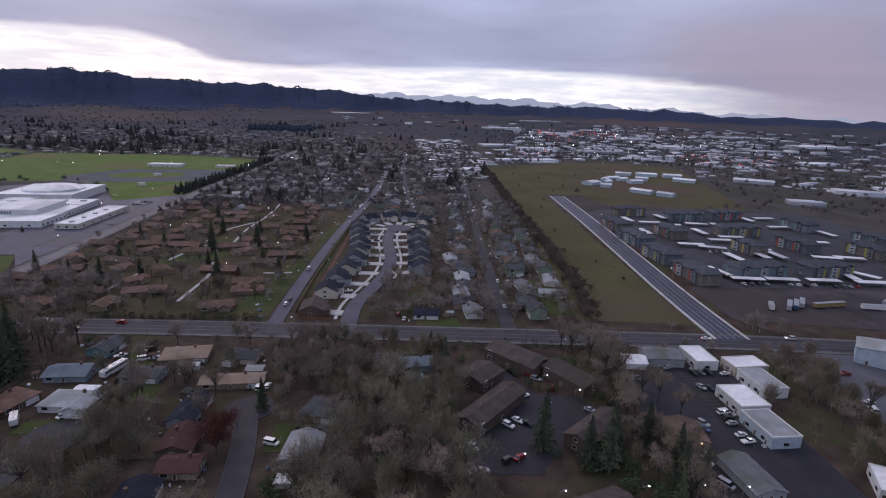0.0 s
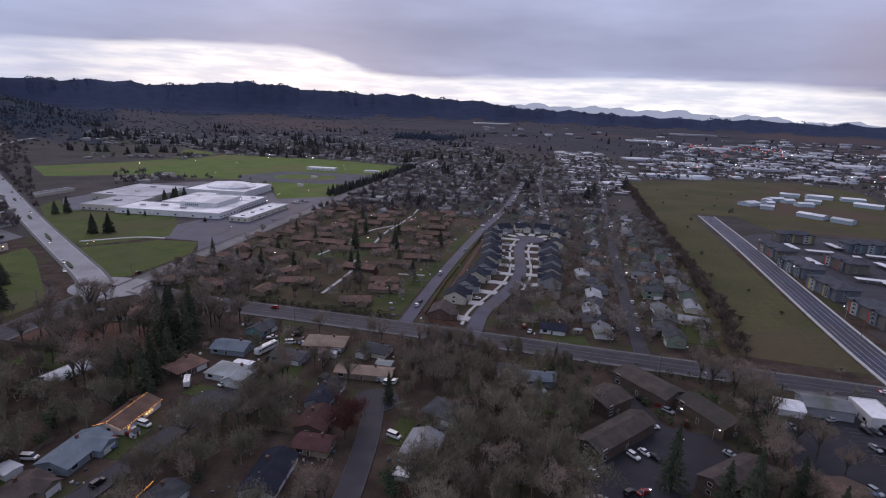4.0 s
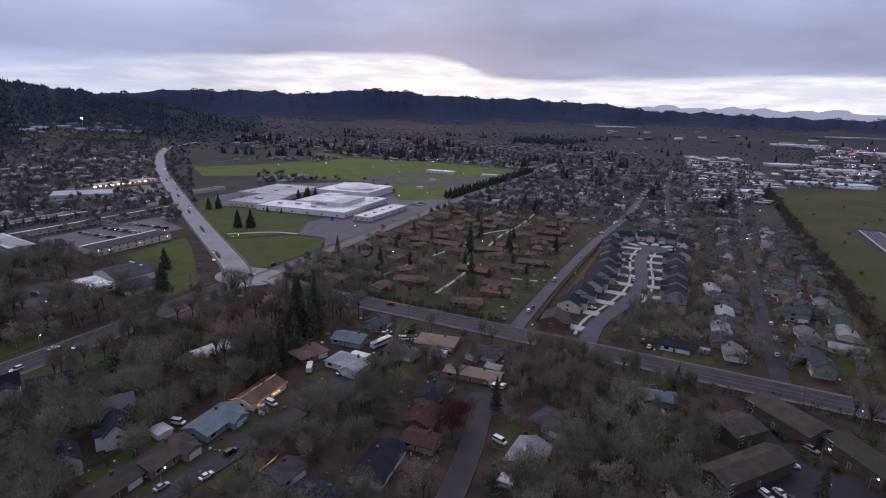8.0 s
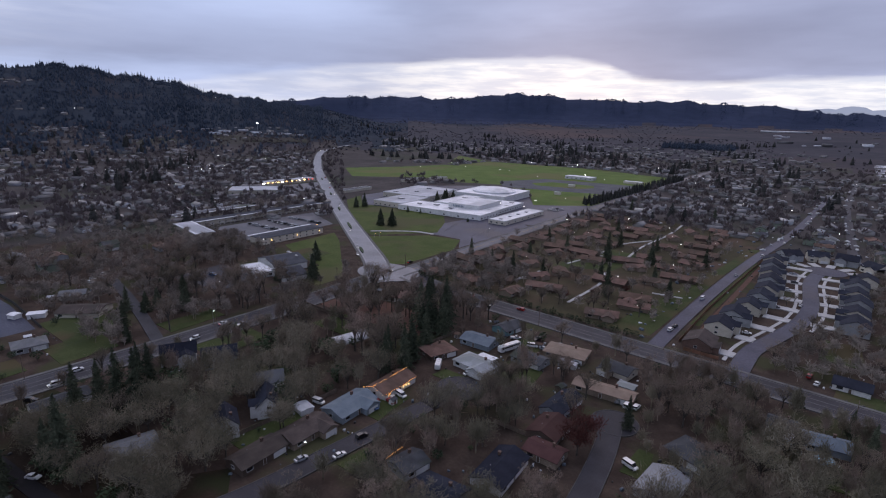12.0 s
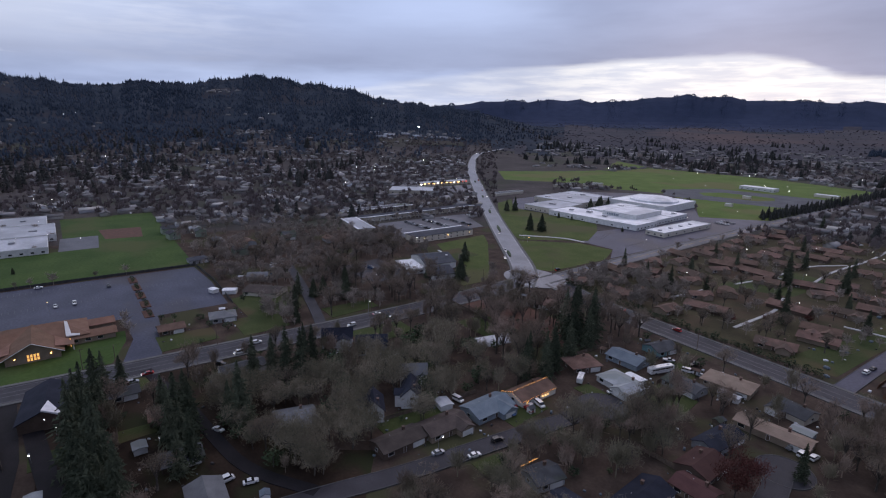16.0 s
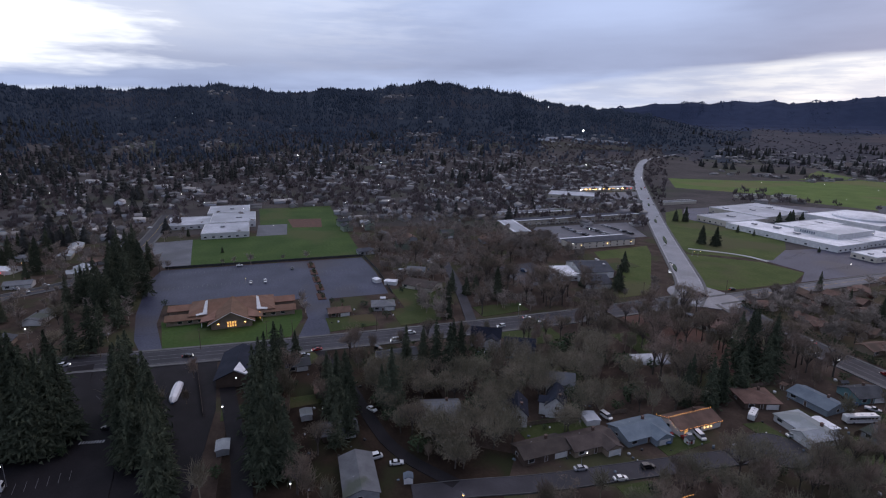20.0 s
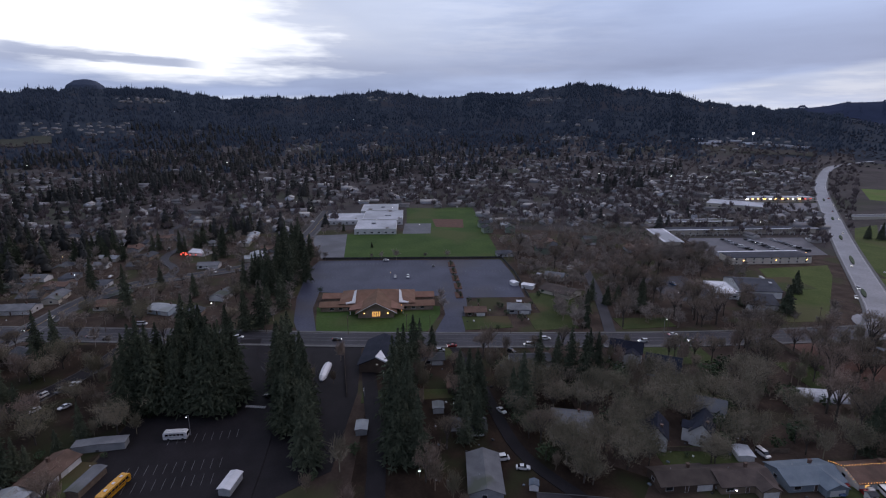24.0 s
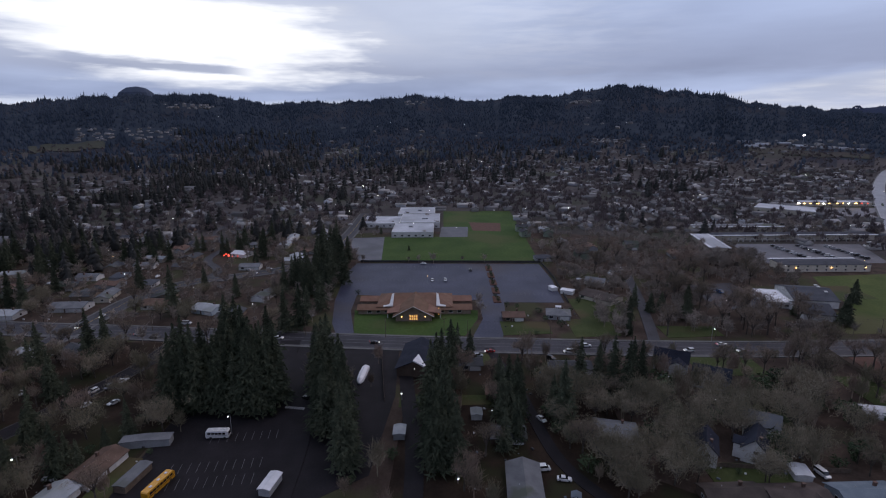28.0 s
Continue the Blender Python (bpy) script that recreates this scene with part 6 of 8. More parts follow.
for k in range(2):
    tree_kind("bush", "evergreen_bush", "rounded dark evergreen bush", "bush", leafy(80 + k, 4.6, 2.4, 85), ("bark", "hedge"), "evergreen bushes")

standing = set()


def plant(key, x, y, size=1.0, pick=None):
    pool = TREES[key]
    ob = pool[(pick if pick is not None else rng.randrange(len(pool))) % len(pool)]
    if ob.name in standing:
        ob = copy_thing(ob, pose(0, 0, 0))
    standing.add(ob.name)
    ob.matrix_basis = pose(x, y, ground_z(x, y), 0, 0, rng.uniform(0, 360)) @ Matrix.Diagonal((size, size, size * rng.uniform(0.9, 1.12), 1))
    KEEP.append((x, y, 1.6 * size))


def scatter(key, x0, y0, x1, y1, n, size=(0.75, 1.15), gap=3.0, mask=None, polygons=True):
    made = tries = 0
    while made < n and tries < n * 12:
        tries += 1
        x, y = rng.uniform(x0, x1), rng.uniform(y0, y1)
        if (mask is None or mask(x, y)) and free(x, y, gap, polygons):
            plant(key, x, y, rng.uniform(*size))
            made += 1
            if made % 4 == 0:
                refresh()
    refresh()


FIR_SPOTS = ((-163, 205, 0.95), (-156, 208, 1.0), (-160, 198, 0.95), (-168, 202, 0.85), (-152, 200, 0.8), (-170, 212, 0.8), (-146, 152, 0.6), (-142, 160, 0.65), (-150, 158, 0.6), (-148, 166, 0.5),
             (66, 140, 0.8), (70, 147, 0.75), (60, 141, 0.7), (82, 148, 0.6), (88, 138, 0.65), (92, 130, 0.6), (20, 214, 0.5), (14, 222, 0.45), (84, 128, 0.6), (78, 118, 0.6),
             (-240, -222, 0.7), (-232, -230, 0.7), (-120, 452, 0.45), (-205, 330, 0.4), (-158, 474, 0.4), (-206, 64, 0.6), (-212, 58, 0.65), (-206, 78, 0.65), (-212, 84, 0.6), (-192, 46, 0.55), (-233, 12, 0.62), (-226, 6, 0.6),
             (-196, -156, 0.6), (-214, -178, 0.65), (-172, -112, 0.5), (-154, -118, 0.4), (-184, -104, 0.8), (-188, -98, 0.85), (-206, -104, 0.9), (-212, -96, 0.9), (-200, -110, 0.85), (-222, -92, 0.85), (-216, -84, 0.9), (-226, -200, 0.7), (-240, -214, 0.7))
# stands of firs: centre, half sizes, number, size
FIR_STANDS = ((-202, -84, 17, 21, 40, 1.05), (-200, -50, 10, 6, 8, 0.95), (-182, -41, 14, 5, 9, 1.0), (-160, -34, 10, 5, 5, 0.9), (-196, -1, 12, 4, 6, 0.9), (-172, -3, 14, 4, 8, 0.95), (-150, -2, 8, 8, 4, 0.9),
              (-186, 24, 12, 5, 6, 0.8), (-372, -84, 42, 8, 24, 1.0), (-340, -96, 16, 10, 8, 0.7), (-284, -258, 30, 16, 12, 0.8), (-390, -288, 30, 20, 14, 0.8), (-420, -240, 20, 16, 8, 0.7), (-350, -330, 50, 20, 14, 0.8), (-480, -180, 50, 30, 12, 0.65))


def woods():
    for x, y, s in FIR_SPOTS:
        plant("fir", x, y, s)
    refresh()
    for cx, cy, hx, hy, n, size in FIR_STANDS:
        scatter("fir", cx - hx, cy - hy, cx + hx, cy + hy, n, (size * 0.8, size * 1.12), 0.6)
    for x, y, s in ((-310, 249, 1.1), (-306, 146, 1.0), (-300, 128, 0.8), (-457, 429, 1.0), (-452, 438, 1.05), (-364, 374, 1.2), (-354, 380, 1.3), (-406, 518, 1.15), (-402, 528, 1.2), (-414, 548, 1.1), (-409, 556, 1.0), (-392, 447, 0.5), (-376, 450, 0.4), (-310, 448, 0.35), (-296, 120, 0.9),
                    (-520, -62, 0.5), (-450, -30, 0.35), (-340, 150, 0.8), (-290, 200, 0.6), (-262, 96, 0.7), (12, 456, 0.6), (-142, 398, 0.8), (-112, 410, 1.0)):
        plant("column", x, y, s)
    for x, y, s in ((-150, 450, 0.5), (-98, 372, 0.45), (-120, 440, 0.5), (-196, 372, 0.5), (-208, 430, 0.45), (-90, 500, 0.5), (-170, 500, 0.5), (-128, 350, 0.4), (-141, 396, 0.75), (-111, 316, 0.62), (-79, 336, 0.5), (-77, 427, 0.55), (-179, 316, 0.55), (-163, 331, 0.5), (-235, 346, 0.45), (-204, 640, 0.6), (-113, 640, 0.6), (-180, 407, 0.5)):
        plant("fir", x, y, s)
    for x, y, s in ((-167, 25, 0.72), (-162, 20, 0.58), (-177, 43, 0.85), (-194, 72, 0.9), (-200, 68, 0.8), (-185, 41, 0.62), (-201, -160, 0.7), (-385, -300, 0.9), (-267, -84, 0.85), (-271, -77, 0.85), (-328, -75, 0.9), (-352, -68, 0.9),
                    (-303, 113, 0.6), (-282, 103, 0.55), (-148, 182, 0.8), (-152, 176, 0.7), (-50, 177, 0.42), (48, 151, 0.75), (-228, 3, 0.85), (-197, -1, 0.85), (-230, -56, 0.85), (-144, 168, 0.7), (-156, -123, 0.35), (-165, -116, 0.35), (-395, -96, 0.9), (-410, -92, 0.85), (-300, -72, 0.8), (-312, -76, 0.85), (-290, -78, 0.8), (-340, -80, 0.85)):
        plant("fir", x, y, s)
    plant("column", -274, 217, 1.3)
    plant("column", -283, 135, 1.1)
    plant("red", -58, 151, 1.35)
    plant("red", -59, 160, 1.3)
    for x, y, s in ((101, 178, 0.95), (106, 170, 0.85), (97, 184, 1.0), (92, 134, 0.8), (97, 146, 0.7), (88, 140, 0.8), (86, 214, 1.2), (80, 222, 1.1), (76, 226, 1.0), (84, 176, 1.0), (82, 164, 0.9), (88, 200, 1.2), (92, 210, 1.1), (90, 190, 1.1)):
        plant("bare", x, y, s)
    refresh()
    # evergreens, oaks and bare woods close to the camera
    scatter("bush", -210, 36, -142, 150, 30, (1.1, 2.1), 0.2)
    scatter("bush", -240, 130, -150, 235, 16, (1.0, 1.8), 0.6)
    scatter("bush", 60, 110, 110, 210, 12, (1.0, 1.7), 0.8)
    scatter("bush", -40, 100, 24, 190, 10, (0.9, 1.5), 0.6)
    scatter("oak", -205, 40, -142, 150, 52, (0.65, 1.05), -0.6)
    scatter("oak", -170, 40, -136, 84, 12, (0.6, 0.95), 0.6)
    scatter("oak", -110, 118, -78, 180, 12, (0.7, 1.0), 2.6)
    scatter("oak", -30, 74, 26, 190, 26, (0.75, 1.1), 0.2)
    scatter("bare", -36, 70, 26, 196, 34, (0.7, 1.1), 0.4)
    scatter("bare", -52, 196, 20, 238, 16, (0.6, 0.95), 2.4)
    scatter("bare", -118, 60, -50, 236, 34, (0.6, 0.95), 0.4)
    scatter("oak", -112, 60, -60, 120, 12, (0.7, 1.0), 2.6)
    scatter("bare", -236, 150, -145, 240, 44, (0.85, 1.3), 1.6)
    scatter("bare", -240, 0, -140, 150, 26, (0.6, 0.95), 2.8)
    scatter("bare", 74, 96, 120, 205, 16, (0.6, 0.95), 2.6)
    scatter("bare", 142, 100, 220, 205, 20, (0.7, 1.05), 2.4)
    scatter("bare", -330, 110, -258, 205, 20, (0.85, 1.25), 2.0)
    scatter("bare", -430, 84, -330, 220, 18, (0.85, 1.2), 0.5)
    scatter("bare", -232, 275, -70, 430, 26, (0.5, 0.8), 0.2)
    scatter("fir", -150, -190, -122, -112, 10, (0.6, 0.9), 0.8)
    scatter("oak", -236, -190, -124, -100, 16, (0.7, 1.0), 1.4)
    scatter("bare", -260, -260, -130, -100, 34, (0.6, 0.95), 1.6)
    scatter("fir", -262, -260, -140, -120, 22, (0.5, 0.8), 2.0)
    scatter("fir", -460, -420, -280, -110, 20, (0.5, 0.85), 2.0)
    scatter("bare", -460, -420, -280, -110, 26, (0.55, 0.85), 2.0)
    scatter("oak", -330, -260, -266, -90, 12, (0.6, 0.85), 2.8)
    scatter("bare", -20, 258, 130, 420, 16, (0.4, 0.7), 2.0)
    scatter("red", -234, 270, -80, 420, 5, (0.5, 0.7), 2.4)
    for box_, n in (((-240, 0, -130, 240), 30), ((-120, 90, -40, 236), 22), ((-30, 190, 60, 240), 10), ((-330, -100, -262, 100), 16), ((40, 120, 110, 220), 14), ((-200, -120, -130, 0), 12)):
        scatter("bush", *box_, n, (0.5, 1.1), 1.0)
    for x, y in ((130, 400), (150, 330), (142, 470), (160, 590), (176, 640), (210, 720), (236, 760), (170, 760), (222, 850), (300, 900), (262, 840), (380, 1010), (190, 900), (146, 372)):
        plant("bush", x, y, rng.uniform(0.5, 1.0))


woods()


# ---- far woods, far houses and far lights: too many to count ----
def merged(name, base, spots, mats, label, category):
    """Many copies of one small shape in one mesh. spots: rows of x, y, z, size, height factor, turn."""
    v = np.array(base.v, float)
    spots = np.array(spots, float)
    c, s = np.cos(spots[:, 5])[:, None], np.sin(spots[:, 5])[:, None]
    k, kz = spots[:, 3][:, None], (spots[:, 3] * spots[:, 4])[:, None]
    x = spots[:, 0][:, None] + k * (v[:, 0] * c - v[:, 1] * s)
    y = spots[:, 1][:, None] + k * (v[:, 0] * s + v[:, 1] * c)
    z = spots[:, 2][:, None] + kz * v[:, 2]
    verts = np.stack([x, y, z], -1).reshape(-1, 3)
    n = len(spots)
    sizes = np.array([len(f) for f in base.f])
    flat = np.concatenate([np.array(f) for f in base.f])
    loops = (flat[None, :] + (np.arange(n) * len(v))[:, None]).ravel()
    totals = np.tile(sizes, n)
    me = bpy.data.meshes.new(name)
    me.vertices.add(len(verts))
    me.vertices.foreach_set("co", verts.ravel())
    me.loops.add(len(loops))
    me.loops.foreach_set("vertex_index", loops.astype(np.int32))
    me.polygons.add(len(totals))
    me.polygons.foreach_set("loop_start", np.r_[0, np.cumsum(totals)[:-1]].astype(np.int32))
    for mat in mats:
        me.materials.append(mat)
    if len(mats) > 1:
        me.polygons.foreach_set("material_index", np.tile(np.array(base.m, np.int32), n))
    me.update(calc_edges=True)
    me.validate()
    return tagged(new(name, me), label, category, kind="stuff")


nrng = np.random.default_rng(7)


def spread(n, r0, r1, a0, a1, power=1.0):
    """Random places in a sector: distance r, azimuth a (degrees to the left of +y)."""
    r = r0 + (r1 - r0) * nrng.random(n) ** power
    a = np.radians(a0 + (a1 - a0) * nrng.random(n))
    return np.stack([-r * np.sin(a), r * np.cos(a)], 1)


def in_any(p, polygons):
    keep = np.zeros(len(p), bool)
    for poly in polygons:
        q = np.array(poly, float)
        hit = np.zeros(len(p), bool)
        for (xi, yi), (xj, yj) in zip(q, np.roll(q, 1, 0)):
            if yi != yj:
                hit ^= ((yi > p[:, 1]) != (yj > p[:, 1])) & (p[:, 0] < (xj - xi) * (p[:, 1] - yi) / (yj - yi) + xi)
        keep |= hit
    return keep


def clear_of(p, margin):
    ok = ~in_any(p, CLEAR)
    k = np.array(KEEP)
    for i in range(0, len(k), 400):
        c = k[i:i + 400]
        d2 = (p[:, None, 0] - c[None, :, 0]) ** 2 + (p[:, None, 1] - c[None, :, 1]) ** 2
        ok &= ~(d2 < (c[None, :, 2] + margin) ** 2).any(1)
    return p[ok]


def rows(p, lo, hi, tall=(0.85, 1.25), sink=0.3):
    n = len(p)
    return np.stack([p[:, 0], p[:, 1], terrain(p[:, 0], p[:, 1]) - sink, nrng.uniform(lo, hi, n), nrng.uniform(*tall, n), nrng.uniform(0, 6.28, n)], 1)


def far_fir(h=18.0, r=5.0, seed=3, sides=6, tiers=3):
    q, s = random.Random(seed), Shape()
    for i, (z0, z1, k) in enumerate(((0.04, 0.52, 1.0), (0.26, 0.78, 0.82), (0.52, 1.0, 0.55)) if tiers == 3 else ((0.04, 0.66, 1.0), (0.38, 1.0, 0.7))):
        ring = [(math.cos(j * math.tau / sides + i) * r * k * q.uniform(0.6, 1.25), math.sin(j * math.tau / sides + i) * r * k * q.uniform(0.6, 1.25), h * z0 + q.uniform(-1.2, 1.6)) for j in range(sides)]
        s.add(ring + [(q.uniform(-0.5, 0.5), q.uniform(-0.5, 0.5), h * z1)], [(j, (j + 1) % sides, sides) for j in range(sides)])
    return s


def town_fir(seed, h=17.0, r=5.2, tiers=6, per=6):
    """A conifer of the town: drooping boughs in uneven tiers."""
    q, s = random.Random(seed), Shape()
    for t in range(tiers):
        f = t / tiers
        reach = r * (1 - f) ** 0.75
        for i in range(per):
            a, k = (i + 0.5 * (t % 2)) * math.tau / per + q.uniform(-0.3, 0.3), reach * q.uniform(0.7, 1.15)
            z = h * (0.08 + 0.86 * f) + q.uniform(-0.4, 0.4)
            s.spike(Vector((0, 0, z + 0.32 * k)), Vector((math.cos(a) * k, math.sin(a) * k, z - 0.22 * k)), 0.46 * reach + 0.25)
    s.spike(Vector((0, 0, h * 0.72)), Vector((0, 0, h)), 0.7)
    return s


def far_crown(seed, twigs, h=11.0, reach=4.6, size=0.42):
    """A distant leafless crown: a stem and a loose dome of twigs that point up and out."""
    q, s = random.Random(seed), Shape()
    s.spike(Vector((0, 0, 0)), Vector((0, 0, h * 0.7)), 0.3)
    for _ in range(twigs):
        a, e = q.uniform(0, math.tau), q.uniform(0.0, 1.0)
        k = math.sqrt(1 - e * e) * q.uniform(0.5, 1.0)
        p = Vector((math.cos(a) * k * reach, math.sin(a) * k * reach, h * (0.42 + 0.58 * e * q.uniform(0.75, 1.0))))
        b = Vector((p.x * 0.45, p.y * 0.45, h * 0.30 + (p.z - h * 0.30) * 0.35))
        s.blade(b, p, size * q.uniform(0.7, 1.3))
    return s


def far_bare(seed, twigs, h=12.0, spread_=5.5, thick=0.12, upright=1.0):
    q, s = random.Random(seed), Shape()
    s.rod((0, 0, 0), (0, 0, h * 0.45), 0.22, 0.14, 3, 0, False)
    for i in range(twigs):
        a = q.uniform(0, math.tau)
        e = Vector((math.cos(a), math.sin(a), 0)) * spread_ * q.uniform(0.1, 0.8)
        b = Vector((e.x * 0.55, e.y * 0.55, h * q.uniform(0.3, 0.7)))
        t = b + Vector((q.gauss(0, 1) / upright, q.gauss(0, 1) / upright, q.uniform(0.2, 1.4) * upright)) * spread_ * 0.34
        s.blade(b, t, thick * q.uniform(0.8, 1.5))
    return s


def far_house(l, w, h, rise):
    s, r = Shape(), Shape()
    gable_wall(s, l, w, h, rise)
    gable_roof(r, l, w, h, rise, 0.5, 0.25)
    s.add(r.v, r.f, 1)
    return s


def on_slope(az, el):
    """Where the ground is first seen at that height, in degrees, from over the start of the flight."""
    for r in range(700, 4600, 15):
        x, y = -r * math.sin(radians(az)), r * math.cos(radians(az))
        if math.degrees(math.atan2(ground_z(x, y) - 110, r)) >= el:
            return x, y
    return None


def far_world():
    west = lambda a: (a > 58) & (a < 128)
    # leafless trees between the houses, nearest first
    def block(n, x0, y0, x1, y1):
        return np.stack([nrng.uniform(x0, x1, n), nrng.uniform(y0, y1, n)], 1)

    close = clear_of(np.concatenate([block(230, -38, 62, 28, 198), block(110, -125, 60, -40, 236), block(150, -240, 36, -140, 236), block(60, -50, 198, 20, 238), block(60, 74, 96, 120, 215), block(150, 140, 96, 215, 212),
                                     block(120, -240, -250, -120, -100), block(60, -240, -100, -130, 30)]), 0.9)
    for k in range(4):
        merged("leafless_thicket", far_bare(200 + k, 230, 12, 5.2, 0.075, 1.5), rows(close[k::4], 0.55, 1.15), [M["twig" if k % 2 else "lichen"]], "thicket of slender leafless grey-brown trees", "trees")
    near = clear_of(np.concatenate([block(200, -236, 272, -66, 600), block(300, 20, 258, 125, 620), block(60, -25, 258, 20, 330), block(300, -340, 84, -258, 245), block(300, -470, 84, -330, 250), block(160, -560, 220, -450, 420), block(120, -420, 196, -395, 250), spread(950, 290, 620, 84, 140), block(60, 100, 200, 200, 250)]), 1.2)
    near = np.concatenate([near, clear_of(np.concatenate([block(60, -236, 272, -66, 600), block(140, -234, 270, -170, 330), spread(600, 330, 640, 84, 140), block(330, -560, 80, -330, 236), block(420, 20, 258, 125, 640)]), -2.5)])
    for k in range(3):
        merged("leafless_trees", far_bare(90 + k, 66, 11, 5.4, 0.17), rows(near[k::3], 0.5, 1.0), [M["far_twig"]], "many leafless grey-brown trees between houses", "trees")
    mid = clear_of(np.concatenate([spread(2500, 560, 1500, -8, 42), spread(8000, 560, 1750, 48, 141), spread(500, 700, 1700, -46, -10), spread(900, 1050, 2500, -46, -9)]), -1.0)
    turn = np.degrees(np.arctan2(-mid[:, 0], mid[:, 1]))
    mid = mid[(turn < 92) | (nrng.random(len(mid)) < 0.7)]
    for k in range(3):
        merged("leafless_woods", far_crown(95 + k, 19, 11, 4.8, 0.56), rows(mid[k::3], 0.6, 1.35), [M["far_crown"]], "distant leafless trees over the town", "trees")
    back = np.concatenate([spread(300, 1500, 2600, -50, 4), spread(1300, 1400, 2700, 6, 50), spread(1300, 1650, 2300, 56, 141), spread(500, 2500, 3700, 14, 58), spread(900, 3450, 3980, -12, 60)])
    away = np.degrees(np.arctan2(-back[:, 0], back[:, 1]))
    back = back[(away < 50) | (terrain(back[:, 0], back[:, 1]) < 38)]
    merged("distant_woods", far_crown(99, 20, 9, 7, 0.9), rows(back, 0.5, 1.0), [M["hazed_twig"]], "leafless woods on the plain, tinted haze-grey", "trees")
    # the hillside estates, each in a stretch of the slope seen between two heights
    est = []
    for a0, a1, e0, e1, n in ((51.5, 60, -3.1, -1.85, 34), (112.6, 116.8, 1.2, 1.6, 30), (91.8, 94.2, 1.6, 2.0, 14), (74.0, 77.4, 1.65, 1.95, 20), (115.8, 124, -1.7, -0.6, 54), (70.9, 74.6, -2.4, -1.95, 16), (99, 102, -3.4, -2.9, 12), (62, 80, -4.2, -2.8, 30), (82, 112, -3.6, -0.6, 18), (64, 76, -1.2, 0.2, 6)):
        for _ in range(n):
            p = on_slope(nrng.uniform(a0, a1), nrng.uniform(e0, e1))
            if p:
                est.append(p)
    est = np.array(est)
    fields = []
    for a0, a1, e0, e1 in ((122, 127.5, -2.5, -1.85), (51.5, 60.5, -3.2, -2.75)):
        fields.append((a0, a1, math.hypot(*on_slope((a0 + a1) / 2, e0)), math.hypot(*on_slope((a0 + a1) / 2, e1))))

    def open_view(p):
        """False for trees that would stand on or close before an estate, or on a clearing."""
        r, a = np.hypot(p[:, 0], p[:, 1]), np.arctan2(-p[:, 0], p[:, 1])
        ok = np.ones(len(p), bool)
        for x, y in est:
            d, b = math.hypot(x, y), math.atan2(-x, y)
            ok &= ~((abs(a - b) * d < 13) & (r > d - 70) & (r < d + 12))
        for a0, a1, r0, r1 in fields:
            ok &= ~((a > radians(a0)) & (a < radians(a1)) & (r > r0 - 60) & (r < r1))
        return ok

    for a0, a1, r0, r1 in fields:
        g, verts = Shape(), []
        for i in range(7):
            for j in range(9):
                a, d = radians(a0 + (a1 - a0) * j / 8), r0 + (r1 - r0) * i / 6 + 14 * math.sin(j * 1.3 + i)
                x, y = -d * math.sin(a), d * math.cos(a)
                verts.append((x, y, ground_z(x, y) + 1.6))
        g.add(verts, [(i * 9 + j, i * 9 + j + 1, i * 9 + j + 10, i * 9 + j + 9) for i in range(6) for j in range(8)])
        structure("hill_meadow", g, M["hill_grass"], "dull olive meadow on the hillside", "meadow")
    # conifers in town, then on the hills
    centres = np.concatenate([spread(34, 420, 1000, 60, 141), spread(24, 400, 900, 98, 141), spread(60, 1000, 1700, 62, 141), spread(22, 900, 1900, 4, 40), spread(5, 500, 1000, -12, 14)])
    town = clear_of(np.repeat(centres, 7, 0) + nrng.normal(0, 12, (len(centres) * 7, 2)), 2.0)
    turn = np.degrees(np.arctan2(-town[:, 0], town[:, 1]))
    town = town[(turn < 88) | (nrng.random(len(town)) < 0.5)]
    # dense dark stands in the south-west of the town
    stands = [(-440, -326, 22, 26), (-560, -425, 30, 24), (-462, -254, 10, 10), (-712, -422, 22, 14), (-512, -157, 10, 8), (-900, -395, 46, 60), (-940, -440, 40, 40), (-1210, -790, 40, 26), (-1200, -720, 40, 26)]
    stands = np.concatenate([np.array([[x, y]]) + nrng.normal(0, k, (n, 2)) for x, y, k, n in stands])
    merged("town_stands", town_fir(6, 17, 6.0), rows(stands, 0.8, 1.4), [M["town_needle"]], "dense dark stands of conifers in the town", "trees")
    merged("town_conifers", town_fir(5, 17, 5.6), rows(town[::2], 0.75, 1.5), [M["town_needle"]], "dark conifers among distant houses", "trees")
    hill = np.concatenate([spread(25000, 1300, 3250, 50, 142, 0.8), spread(3600, 1150, 1900, 72, 141), spread(1400, 1500, 2800, 40, 58)])
    h = terrain(hill[:, 0], hill[:, 1])
    patch = np.sin(hill[:, 0] * 0.008) * np.cos(hill[:, 1] * 0.0093 + 1) + 0.6 * np.sin(hill[:, 0] * 0.021 + hill[:, 1] * 0.017)
    keep = (nrng.random(len(hill)) < np.clip(0.25 + h / 75 + 0.45 * patch, 0.12, 1) - 0.8 * ((hill[:, 1] > 0.56 * np.hypot(hill[:, 0], hill[:, 1])) & (h < 25)))
    slope = clear_of(np.concatenate([spread(800, 820, 1400, 97, 141), spread(480, 900, 1500, 80, 97), spread(900, 1150, 1900, 103, 117), spread(260, 640, 900, 98, 141)]), 1.0)
    slope = slope[open_view(slope)]
    merged("slope_conifers", town_fir(15, 17, 5.6, 4, 5), rows(slope[nrng.random(len(slope)) < 0.38], 0.85, 1.45, (0.9, 1.3), 1), [M["town_needle"]], "dark conifers on the lower slope", "trees")
    keep &= open_view(hill)
